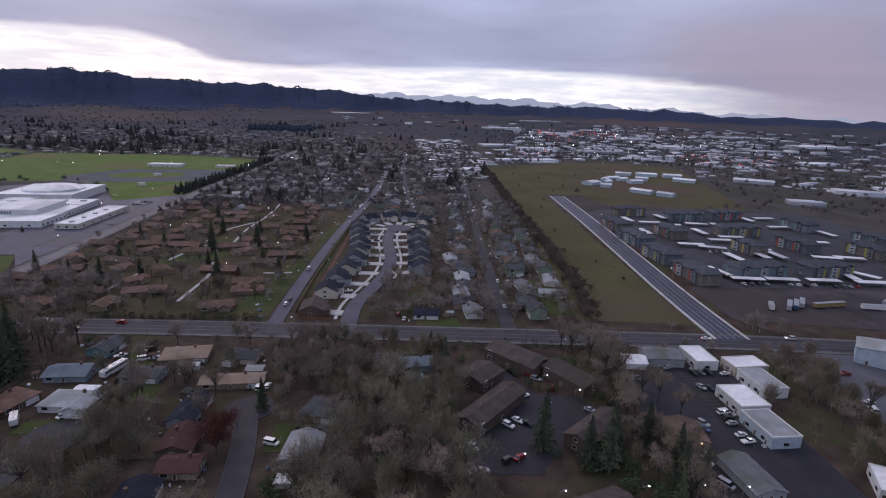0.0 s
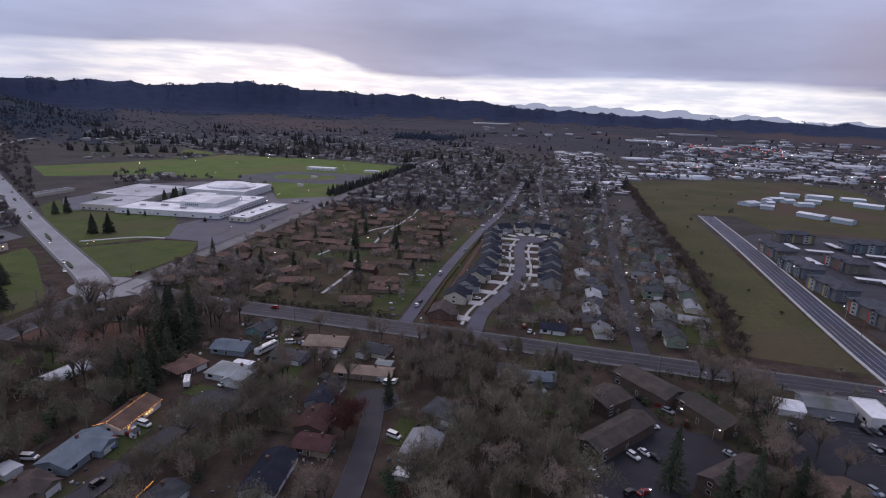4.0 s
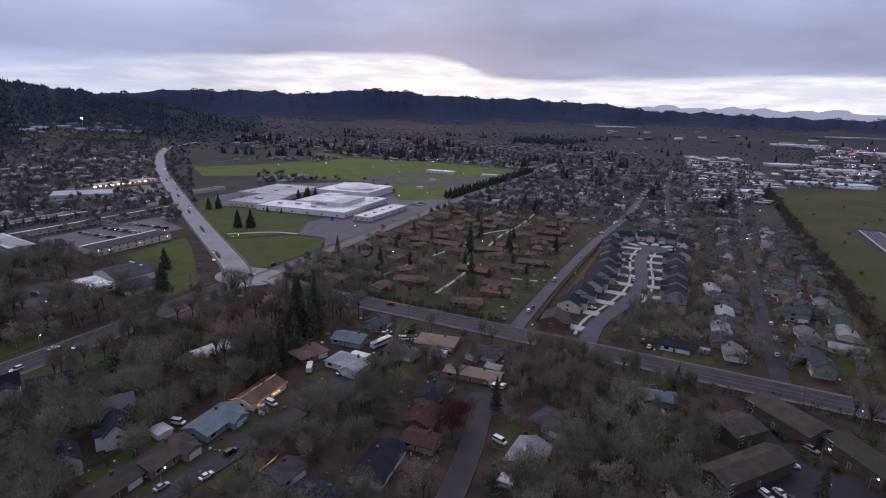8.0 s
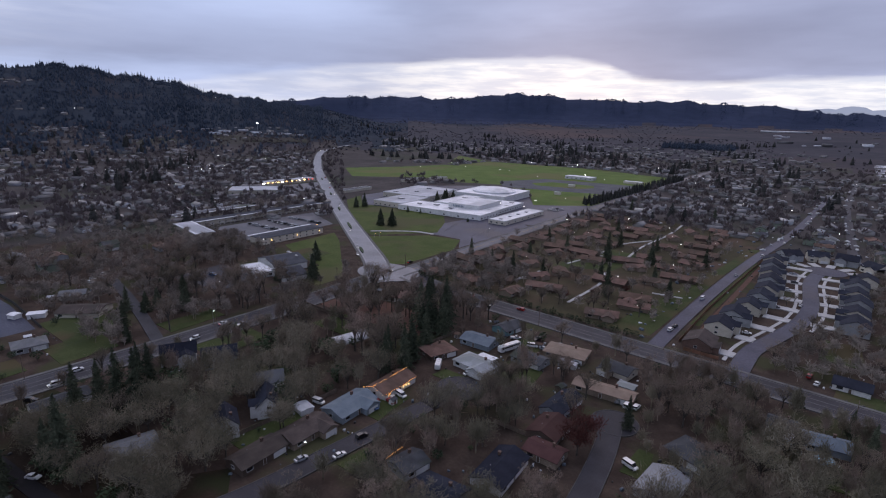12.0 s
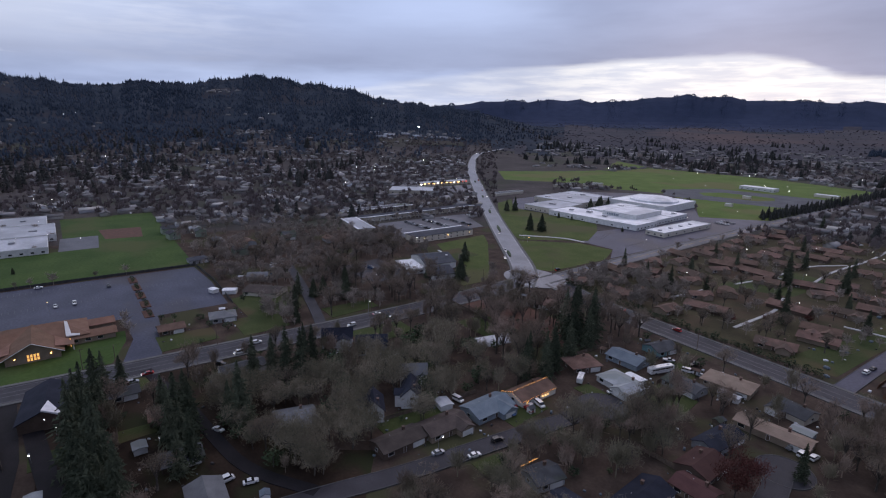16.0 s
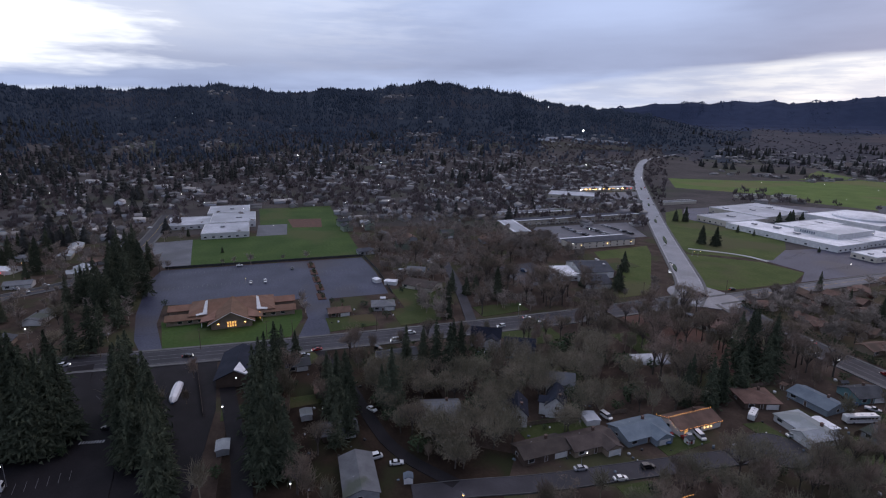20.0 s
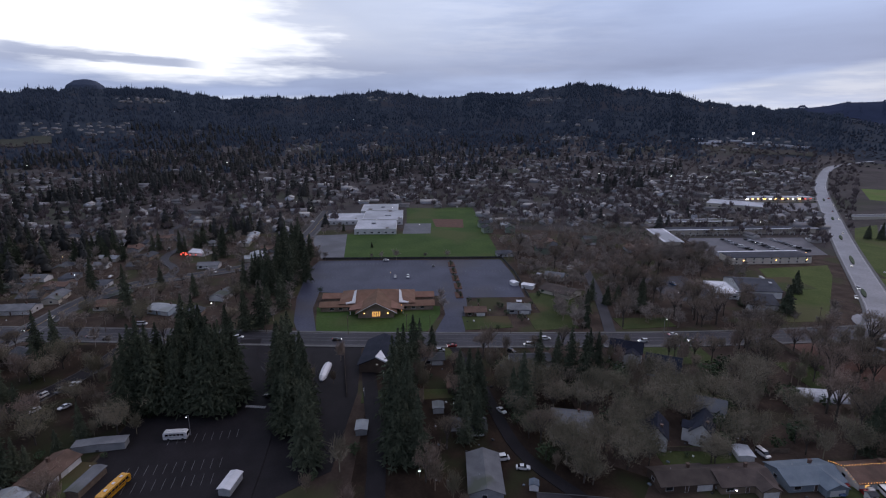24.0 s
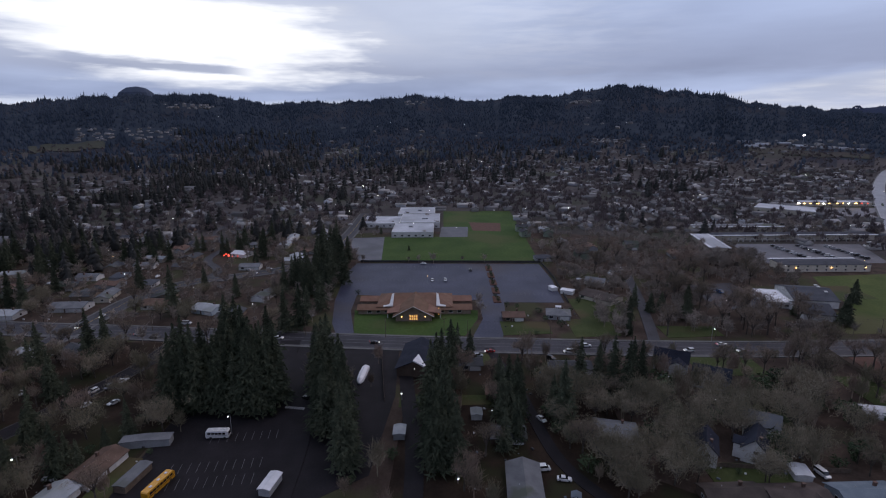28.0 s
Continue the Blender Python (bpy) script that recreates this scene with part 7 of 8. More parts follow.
    merged("hill_forest", far_fir(17, 6.4, 6, 5, 2), rows(hill[keep], 0.55, 1.0, (0.9, 1.4), 4), [M["hazed_needle"]], "dark conifer forest on the hills", "forest")
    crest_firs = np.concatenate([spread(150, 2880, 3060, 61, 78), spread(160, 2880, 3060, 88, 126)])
    merged("crest_firs", town_fir(21, 24, 5.4, 5, 5), rows(crest_firs, 0.7, 1.35, (0.9, 1.2), 3), [M["hazed_needle"]], "tall firs along the crest of the hills", "trees")
    ridge = np.concatenate([spread(11000, 3950, 4650, -8, 60), spread(1500, 4000, 4600, -30, -8), spread(350, 3300, 3900, 8, 58)])
    merged("ridge_forest", far_fir(14, 7.0, 8, 4, 2), rows(ridge, 0.45, 0.8, (0.8, 1.2), 5), [M["hazed_ridge_needle"]], "dark forest on the far ridge", "forest")
    # shelter belt of firs at the end of the playing fields and the dark grove on the plain
    belt = np.array([(-262 + 6 * math.sin(i * 1.7) + i * 0.10, 640 + i * 2.6) for i in range(150)])
    merged("field_belt", town_fir(9, 12, 3.8), rows(belt, 0.7, 1.1), [M["town_needle"]], "row of dark conifers beside the school field", "trees")
    grove = np.stack([nrng.uniform(-560, -330, 260), nrng.uniform(1980, 2140, 260)], 1)
    merged("plain_grove", far_fir(seed=10), rows(grove, 0.8, 1.1), [M["hazed_needle"]], "dense dark grove on the plain", "trees")
    groves = np.concatenate([np.stack([nrng.uniform(-1150, -240, 18), nrng.uniform(1115, 1420, 18)], 1), spread(34, 1300, 2400, 6, 46)])
    backs = np.concatenate([np.repeat(groves, 6, 0) + nrng.normal(0, 20, (len(groves) * 6, 2)), spread(60, 1700, 3000, -44, 4)])
    merged("field_edge_conifers", town_fir(11, 18, 6.2), rows(backs, 0.7, 1.25), [M["town_needle"]], "dark conifers behind the playing fields", "trees")
    hedge = leafy(88, 4.6, 2.4, 30)[1]
    line = np.array([(24 + i * 2.2 + nrng.uniform(-1, 1), 227 + nrng.uniform(-2, 2)) for i in range(40)]
                    + [(x + nrng.uniform(-1.5, 1.5), y + nrng.uniform(-1.5, 1.5)) for x, y, a in along([(-226, 272), (-120, 263), (-72, 262)], 1.5)])
    merged("hedge", hedge, rows(line, 0.5, 1.05), [M["hedge"]], "dense dark evergreen hedge", "hedge")
    belt = np.array([(x + nrng.normal(0, 2.6), y + nrng.uniform(-2, 2)) for x, y, a in along([(104, 262), (114, 330), (126, 560), (140, 780), (150, 980)], 1.6)])
    merged("brown_thicket", far_bare(230, 66, 7, 4.2, 0.15), rows(belt, 0.7, 1.25), [M["dark_twig"]], "brown leafless thicket along the meadow", "thicket")
    # houses
    far = clear_of(np.concatenate([spread(620, 560, 1250, -7, 40), spread(600, 560, 1400, 50, 90), spread(310, 540, 1250, 90, 141), spread(560, 1120, 2000, 2, 44), spread(160, 1500, 2300, 60, 122)]), 4.0)
    far = far[terrain(far[:, 0], far[:, 1]) < 45]
    merged("far_houses", far_house(15, 9, 2.8, 1.8), np.c_[rows(far, 0.85, 1.2, (0.9, 1.3), 0.1)[:, :5], nrng.integers(0, 4, len(far)) * 1.5708 + nrng.normal(0, 0.15, len(far))], [M["far_wall"], M["far_roof"]], "many distant houses with grey roofs", "houses")
    homes = clear_of(np.stack([14 * nrng.integers(0, 10, 420) + 16 + 0.05 * 700 + nrng.normal(0, 1.5, 420), nrng.uniform(820, 1750, 420)], 1), 1)
    pale = clear_of(np.concatenate([spread(80, 470, 1050, 94, 139), spread(120, 560, 1300, 50, 92), spread(60, 560, 1200, 4, 36)]), 3.0)
    merged("pale_houses", far_house(14, 8, 2.9, 1.6), np.c_[rows(pale, 0.9, 1.25, (0.95, 1.2), 0.1)[:, :5], nrng.integers(0, 4, len(pale)) * 1.5708 + nrng.normal(0, 0.2, len(pale))], [M["far_white"], M["far_wall"]], "distant pale-roofed houses among trees", "houses")
    half = homes[::2]
    merged("dark_mobile_homes", far_house(16, 6, 2.6, 0.8), np.c_[rows(half, 0.9, 1.1, (1, 1), 0.1)[:, :5], np.full(len(half), 0.06)], [M["far_wall"], M["far_roof"]], "distant grey mobile homes in rows", "houses")
    homes = homes[1::2]
    merged("far_mobile_homes", far_house(17, 6, 2.6, 0.8), np.c_[rows(homes, 0.9, 1.1, (1, 1), 0.1)[:, :5], np.full(len(homes), 0.06)], [M["far_wall"], M["far_white"]], "distant pale mobile homes in rows", "houses")
    # industrial sheds east of the meadow
    shed = Shape().box(-1, -1, -0.2, 1, 1, 1).box(-1.02, -1.02, 0.94, 1.02, 1.02, 1.06)
    sites = []
    for r0, r1, a0, a1, n, lo, hi in ((1050, 1700, -26, -9, 130, 4, 14), (1300, 2500, -36, -12, 520, 5, 20), (1000, 1700, -48, -30, 200, 4, 15), (1700, 3200, -52, -20, 340, 6, 24), (2300, 3400, -24, 6, 36, 10, 30)):
        p = spread(n, r0, r1, a0, a1)
        p = p[~in_any(p, CLEAR)]
        for x, y in p:
            sites.append((x, y, ground_z(x, y), nrng.uniform(lo, hi), nrng.uniform(0.14, 0.34), 0.1 + nrng.integers(0, 2) * 1.5708))
    wide = Shape()
    wide.v, wide.f, wide.m = [(x, y * 0.55, z) for x, y, z in shed.v], shed.f, shed.m
    dark = [q for i, q in enumerate(sites) if i % 5 < 2]
    merged("dark_sheds", wide, dark, [M["far_roof"]], "distant dark-roofed industrial sheds", "industrial buildings")
    merged("industrial_sheds", wide, [q for i, q in enumerate(sites) if i % 5 > 1], [M["far_white"]], "distant pale flat-roofed industrial sheds", "industrial buildings")
    hall = [(x, y, ground_z(x, y), l, 6.0 / l, a) for x, y, l, a in ((467, 2500, 90, 0.2), (640, 2200, 60, 0.2), (275, 1560, 48, 0.2), (376, 1470, 55, 0.2), (530, 1410, 60, 0.2), (860, 1950, 60, 0.1), (870, 1640, 70, 0.1),
                                                                     (1380, 2150, 80, 0.1), (1080, 1540, 55, 0.1), (230, 1120, 30, 0.2), (296, 1128, 34, 0.2), (990, 1200, 46, 0.1), (590, 850, 30, -0.6), (520, 640, 20, -0.3), (680, 740, 30, -0.5),
                                                                     (1430, 1750, 90, 0.1), (-330, 3560, 120, 0.1), (820, 3200, 110, 0.1))]
    merged("large_sheds", wide, hall, [M["far_white"]], "large pale industrial halls", "industrial buildings")
    near_sheds = ((292, 798, 26, 18, 40), (305, 772, 16, 12, -20), (338, 720, 30, 16, -48), (360, 694, 22, 14, -48), (436, 922, 34, 20, -14), (478, 910, 30, 18, -14), (372, 822, 22, 14, 10), (469, 850, 34, 18, -35), (350, 862, 22, 14, 15), (395, 925, 26, 15, -20), (330, 840, 18, 12, 60), (362, 850, 16, 11, 20), (322, 812, 14, 10, 30), (400, 860, 20, 12, -20))
    for x, y, l, w, ang in near_sheds:
        settle(house("pale grey metal shed beyond the meadow", l=l, w=w, h=4.5, rise=1.6, roof="r_white", wall="pale_blue", garage=False, chimney=False, windows=False, category="shed", name="metal_shed", group="sheds beyond the meadow"), x, y, ang, l, w)
    # cars beside the far houses and along the far streets
    auto = Shape().loft([[(x, -w, 0.3), (x, w, 0.3), (x, w, z), (x, -w, z)] for x, w, z in ((-2.2, 0.85, 0.8), (-2.1, 0.9, 0.95), (2.0, 0.9, 0.9), (2.2, 0.8, 0.7))]).loft([[(x, -w, 0.9), (x, w, 0.9), (x, w * 0.86, z), (x, -w * 0.86, z)] for x, w, z in ((-1.8, 0.82, 0.95), (-1.2, 0.82, 1.45), (0.4, 0.82, 1.45), (1.2, 0.82, 0.95))])
    lots = clear_of(np.concatenate([spread(300, 420, 1200, 84, 140), spread(260, 560, 1400, 50, 84), spread(260, 560, 1300, -8, 40), spread(200, 1050, 2000, -36, -10)]), -1.0)
    lanes_ = np.array([(x + nrng.choice((-1, 1)) * 3.2, y) for n in ("east_street", "mid_street", "long_street") for x, y, a in along(ROADS[n], 9.0, 5) if y > 520 and nrng.random() < 0.6])
    lots = np.concatenate([lots, lanes_])
    for part_, mat, word in ((0, "c_white", "white"), (1, "c_silver", "silver"), (2, "c_black", "black")):
        q = lots[nrng.permutation(len(lots))[:len(lots) // (2 if part_ == 0 else 4)]]
        merged("far_cars", auto, np.c_[rows(q, 0.95, 1.15, (1, 1.3), -0.1)[:, :5], nrng.integers(0, 4, len(q)) * 1.5708 + nrng.normal(0, 0.2, len(q))], [M[mat]], "distant %s cars parked beside houses" % word, "cars")
    merged("hillside_houses", far_house(15, 9, 4.0, 2.6), rows(est, 0.55, 1.1, (0.9, 1.3), 1.5), [M["far_wall"], M["far_roof"]], "pale houses scattered on the hillside", "houses")
    flat = np.array([on_slope(a, e) for a, e in ((59.5, -2.3), (60.3, -2.5), (57.8, -2.15), (56.6, -2.35), (53.6, -2.5), (52.4, -2.6), (54.6, -2.45), (61.0, -2.1))])
    merged("hillside_halls", wide, [(x, y, ground_z(x, y) - 1, 15, 0.36, 0.5 + 0.3 * math.sin(x)) for x, y in flat], [M["far_white"]], "pale flat-roofed buildings on the hillside", "buildings")
    # far lamps
    dot = Shape().rod((0, 0, -0.5), (0, 0, 0.5), 0.5, 0.5, 5)
    lights = np.concatenate([spread(110, 480, 1400, 50, 138), spread(60, 450, 1300, -10, 40), spread(90, 1300, 2600, -38, -10), spread(10, 1900, 2700, 56, 124)])
    d = np.hypot(lights[:, 0], lights[:, 1])
    merged("far_lamps", dot, np.c_[lights, terrain(lights[:, 0], lights[:, 1]) + 7, d * 0.00045, np.ones(len(d)), np.zeros(len(d))], [M["lamp_white"]], "distant white lamps over the town", "lamps")
    red = np.concatenate([spread(40, 1900, 2500, -22, -14), spread(22, 1350, 1600, -36, -28), spread(12, 1150, 1500, -20, -12)])
    d = np.hypot(red[:, 0], red[:, 1])
    merged("far_red_lamps", dot, np.c_[red, terrain(red[:, 0], red[:, 1]) + 5, d * 0.0009, np.ones(len(d)), np.zeros(len(d))], [M["lamp_red"]], "distant red tail lamps and signs", "lamps")
    tower = thing("floodlight_mast", "bright floodlight mast on the hillside", "floodlight")
    tx, ty = on_slope(56.4, -2.1)
    part("mast", Shape().rod((0, 0, 0), (0, 0, 22), 0.6, 0.4, 6), M["galvanised"], tower)
    part("lamp_head", Shape().rod((0, 0, 21), (0, 0, 25), 2.2, 2.8, 8), M["lamp_white"], tower)
    tower.matrix_basis = pose(tx, ty, ground_z(tx, ty))


far_world()
# pale mountains beyond the valley, a backdrop that glows in place of haze
s = Shape()
crest = [(-48, -0.3), (-40, -0.1), (-34, 0.0), (-30, 0.2), (-26, 0.3), (-22, 0.5), (-17, 0.7), (-12, 0.85), (-9, 1.05), (-6, 0.9), (-3, 1.1), (0, 1.05), (3, 1.0), (6, 0.8)]
crest = [(a, float(np.interp(a, *zip(*crest))) + 0.16 * math.sin(a * 0.9 + 0.5) + 0.10 * math.sin(a * 2.3) + 0.05 * math.sin(a * 5.1 + 1)) for a in np.arange(-48, 6.1, 0.5).tolist()]
for r in (4900,):
    top = [(-r * math.sin(radians(a)), r * math.cos(radians(a)), 110 + r * math.tan(radians(e))) for a, e in crest]
    low = [(x, y, 20) for x, y, z in top]
    back = [(x * 1.01, y * 1.01, 20) for x, y, z in top]
    n = len(top)
    s.add(low + top + back, [(i, i + 1, n + i + 1, n + i) for i in range(n - 1)] + [(n + i, n + i + 1, 2 * n + i + 1, 2 * n + i) for i in range(n - 1)])
# paler and bluer than the near woods: its distance haze is painted in
M["hazed_hill"] = material("far_wooded_hill", (0.062, 0.078, 0.112), (0.082, 0.100, 0.140), 0.004, 0.95, 0.3, spec=0.02)
rings = []
for f, e in ((1.0, -0.8), (0.86, 1.6), (0.62, 2.65), (0.36, 3.05), (0.08, 3.16)):
    ring = []
    for i in range(24):
        a = i * math.tau / 24
        k = f * (1 + 0.10 * math.sin(a * 3 + 1) + 0.06 * math.sin(a * 5))
        z = 110 + 4600 * math.tan(radians(e))
        az = radians(118.95 + 2.1 * k * math.cos(a))
        d = 4600 + 170 * k * math.sin(a)
        ring.append((-d * math.sin(az), d * math.cos(az), z))
    rings.append(ring)
structure("backdrop_hill", Shape().loft(rings), M["hazed_hill"], "rounded wooded hill behind the ridge, tinted haze-blue", "hill")
# emission gives the mountains their hazy paleness; the base stays nearly black
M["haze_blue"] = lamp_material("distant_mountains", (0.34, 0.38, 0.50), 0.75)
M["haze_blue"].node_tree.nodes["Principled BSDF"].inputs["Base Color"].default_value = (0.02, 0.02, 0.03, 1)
structure("backdrop_mountains", s, M["haze_blue"], "glowing backdrop of haze-pale mountains far beyond the valley", "mountains")

# ---- vehicles ----
WHEEL = Shape()
WHEEL.loft([[(r * math.cos(i * math.tau / 12), y, r * math.sin(i * math.tau / 12)) for i in range(12)] for r, y in ((0.20, -0.11), (0.33, -0.11), (0.33, 0.11), (0.20, 0.11))])
WHEEL = WHEEL.mesh("wheel", [M["rubber"]])
CAR_PARTS = {}


def car_body(profile, width, inset=0.0):
    """A body lofted along x. profile: rows of x, bottom z, top z, half-width factor."""
    rings = []
    for x, z0, z1, k in profile:
        w = width / 2 * k
        rings.append([(x, -w, z0), (x, w, z0), (x, w * 1.02, (z0 + z1) / 2), (x, w * (0.94 - inset), z1), (x, -w * (0.94 - inset), z1), (x, -w * 1.02, (z0 + z1) / 2)])
    return Shape().loft(rings)


KINDS = {
    "sedan": (1.8, ((-2.3, 0.45, 0.75, 0.86), (-2.2, 0.28, 0.92, 0.95), (-1.2, 0.24, 1.0, 1.0), (0.9, 0.24, 0.98, 1.0), (2.0, 0.28, 0.84, 0.95), (2.3, 0.42, 0.66, 0.84)),
              ((-1.7, 0.95, 0.98, 0.86), (-1.05, 0.95, 1.42, 0.80), (0.25, 0.95, 1.44, 0.80), (1.05, 0.95, 0.98, 0.86)), 1.4),
    "wagon": (1.9, ((-2.35, 0.5, 1.0, 0.92), (-2.25, 0.32, 1.08, 0.97), (-1.2, 0.3, 1.12, 1.0), (1.0, 0.3, 1.1, 1.0), (2.05, 0.34, 0.98, 0.96), (2.35, 0.48, 0.8, 0.86)),
              ((-2.25, 1.05, 1.2, 0.9), (-2.05, 1.05, 1.7, 0.84), (0.3, 1.05, 1.72, 0.84), (1.15, 1.05, 1.1, 0.88)), 1.45),
    "van": (2.0, ((-2.6, 0.5, 1.2, 0.94), (-2.5, 0.32, 1.3, 0.98), (1.4, 0.32, 1.3, 1.0), (2.3, 0.36, 1.1, 0.95), (2.6, 0.5, 0.9, 0.88)),
            ((-2.55, 1.2, 1.9, 0.92), (-2.4, 1.2, 2.05, 0.88), (1.2, 1.2, 2.05, 0.86), (1.9, 1.2, 1.28, 0.86)), 1.6),
    "pickup": (1.95, ((-2.7, 0.5, 1.0, 0.95), (-2.6, 0.36, 1.08, 0.98), (-0.4, 0.36, 1.08, 1.0), (1.3, 0.36, 1.1, 1.0), (2.4, 0.4, 1.0, 0.96), (2.7, 0.52, 0.84, 0.88)),
               ((-0.55, 1.05, 1.2, 0.9), (-0.35, 1.05, 1.74, 0.84), (0.7, 1.05, 1.74, 0.84), (1.4, 1.05, 1.1, 0.88)), 1.7),
}
PAINT_WORD = {"c_white": "white", "c_silver": "silver", "c_black": "black", "c_red": "red", "c_blue": "dark blue", "c_gold": "tan", "c_grey": "grey"}
KIND_WORD = {"sedan": "saloon car", "wagon": "estate car", "van": "van", "pickup": "pickup truck"}
CAR_PROTO = {}


def car(kind, paint, x, y, ang, where, lamps=0):
    """lamps: 0 parked, 1 with its head and tail lamps on."""
    key = (kind, paint, where, lamps)
    if key in CAR_PROTO:
        ob = copy_thing(CAR_PROTO[key], pose(0, 0, 0))
    else:
        width, low, high, axle = KINDS[kind]
        if (kind, "b") not in CAR_PARTS:
            CAR_PARTS[kind, "b"] = car_body(low, width)
            CAR_PARTS[kind, "g"] = car_body(high, width, 0.04)
            top = [(a, z1 - 0.02, z1 + 0.05, k) for a, z0, z1, k in high[1:-1]]
            CAR_PARTS[kind, "r"] = car_body(top, width, 0.02)
        ob = thing("car", "%s %s %s" % (PAINT_WORD[paint], KIND_WORD[kind], where), "car", "vehicles")
        part("body", CAR_PARTS[kind, "b"], M[paint], ob)
        part("window_glass", CAR_PARTS[kind, "g"], M["car_glass"], ob)
        part("roof_panel", CAR_PARTS[kind, "r"], M[paint], ob)
        for sx in (-axle, axle):
            for sy in (-1, 1):
                placed("wheel", WHEEL, ob, sx, sy * (width / 2 - 0.1), 0.33)
        if lamps:
            part("headlight", Shape().box(low[-1][0] - 0.1, -0.75, 0.55, low[-1][0] + 0.06, -0.4, 0.75).box(low[-1][0] - 0.1, 0.4, 0.55, low[-1][0] + 0.06, 0.75, 0.75), M["lamp_head"], ob)
            part("tail_light", Shape().box(low[0][0] - 0.06, -0.8, 0.6, low[0][0] + 0.1, -0.4, 0.85).box(low[0][0] - 0.06, 0.4, 0.6, low[0][0] + 0.1, 0.8, 0.85), M["lamp_tail"], ob)
        CAR_PROTO[key] = ob
    ob.matrix_basis = pose(x, y, ground_z(x, y) + 0.3, 0, 0, ang)


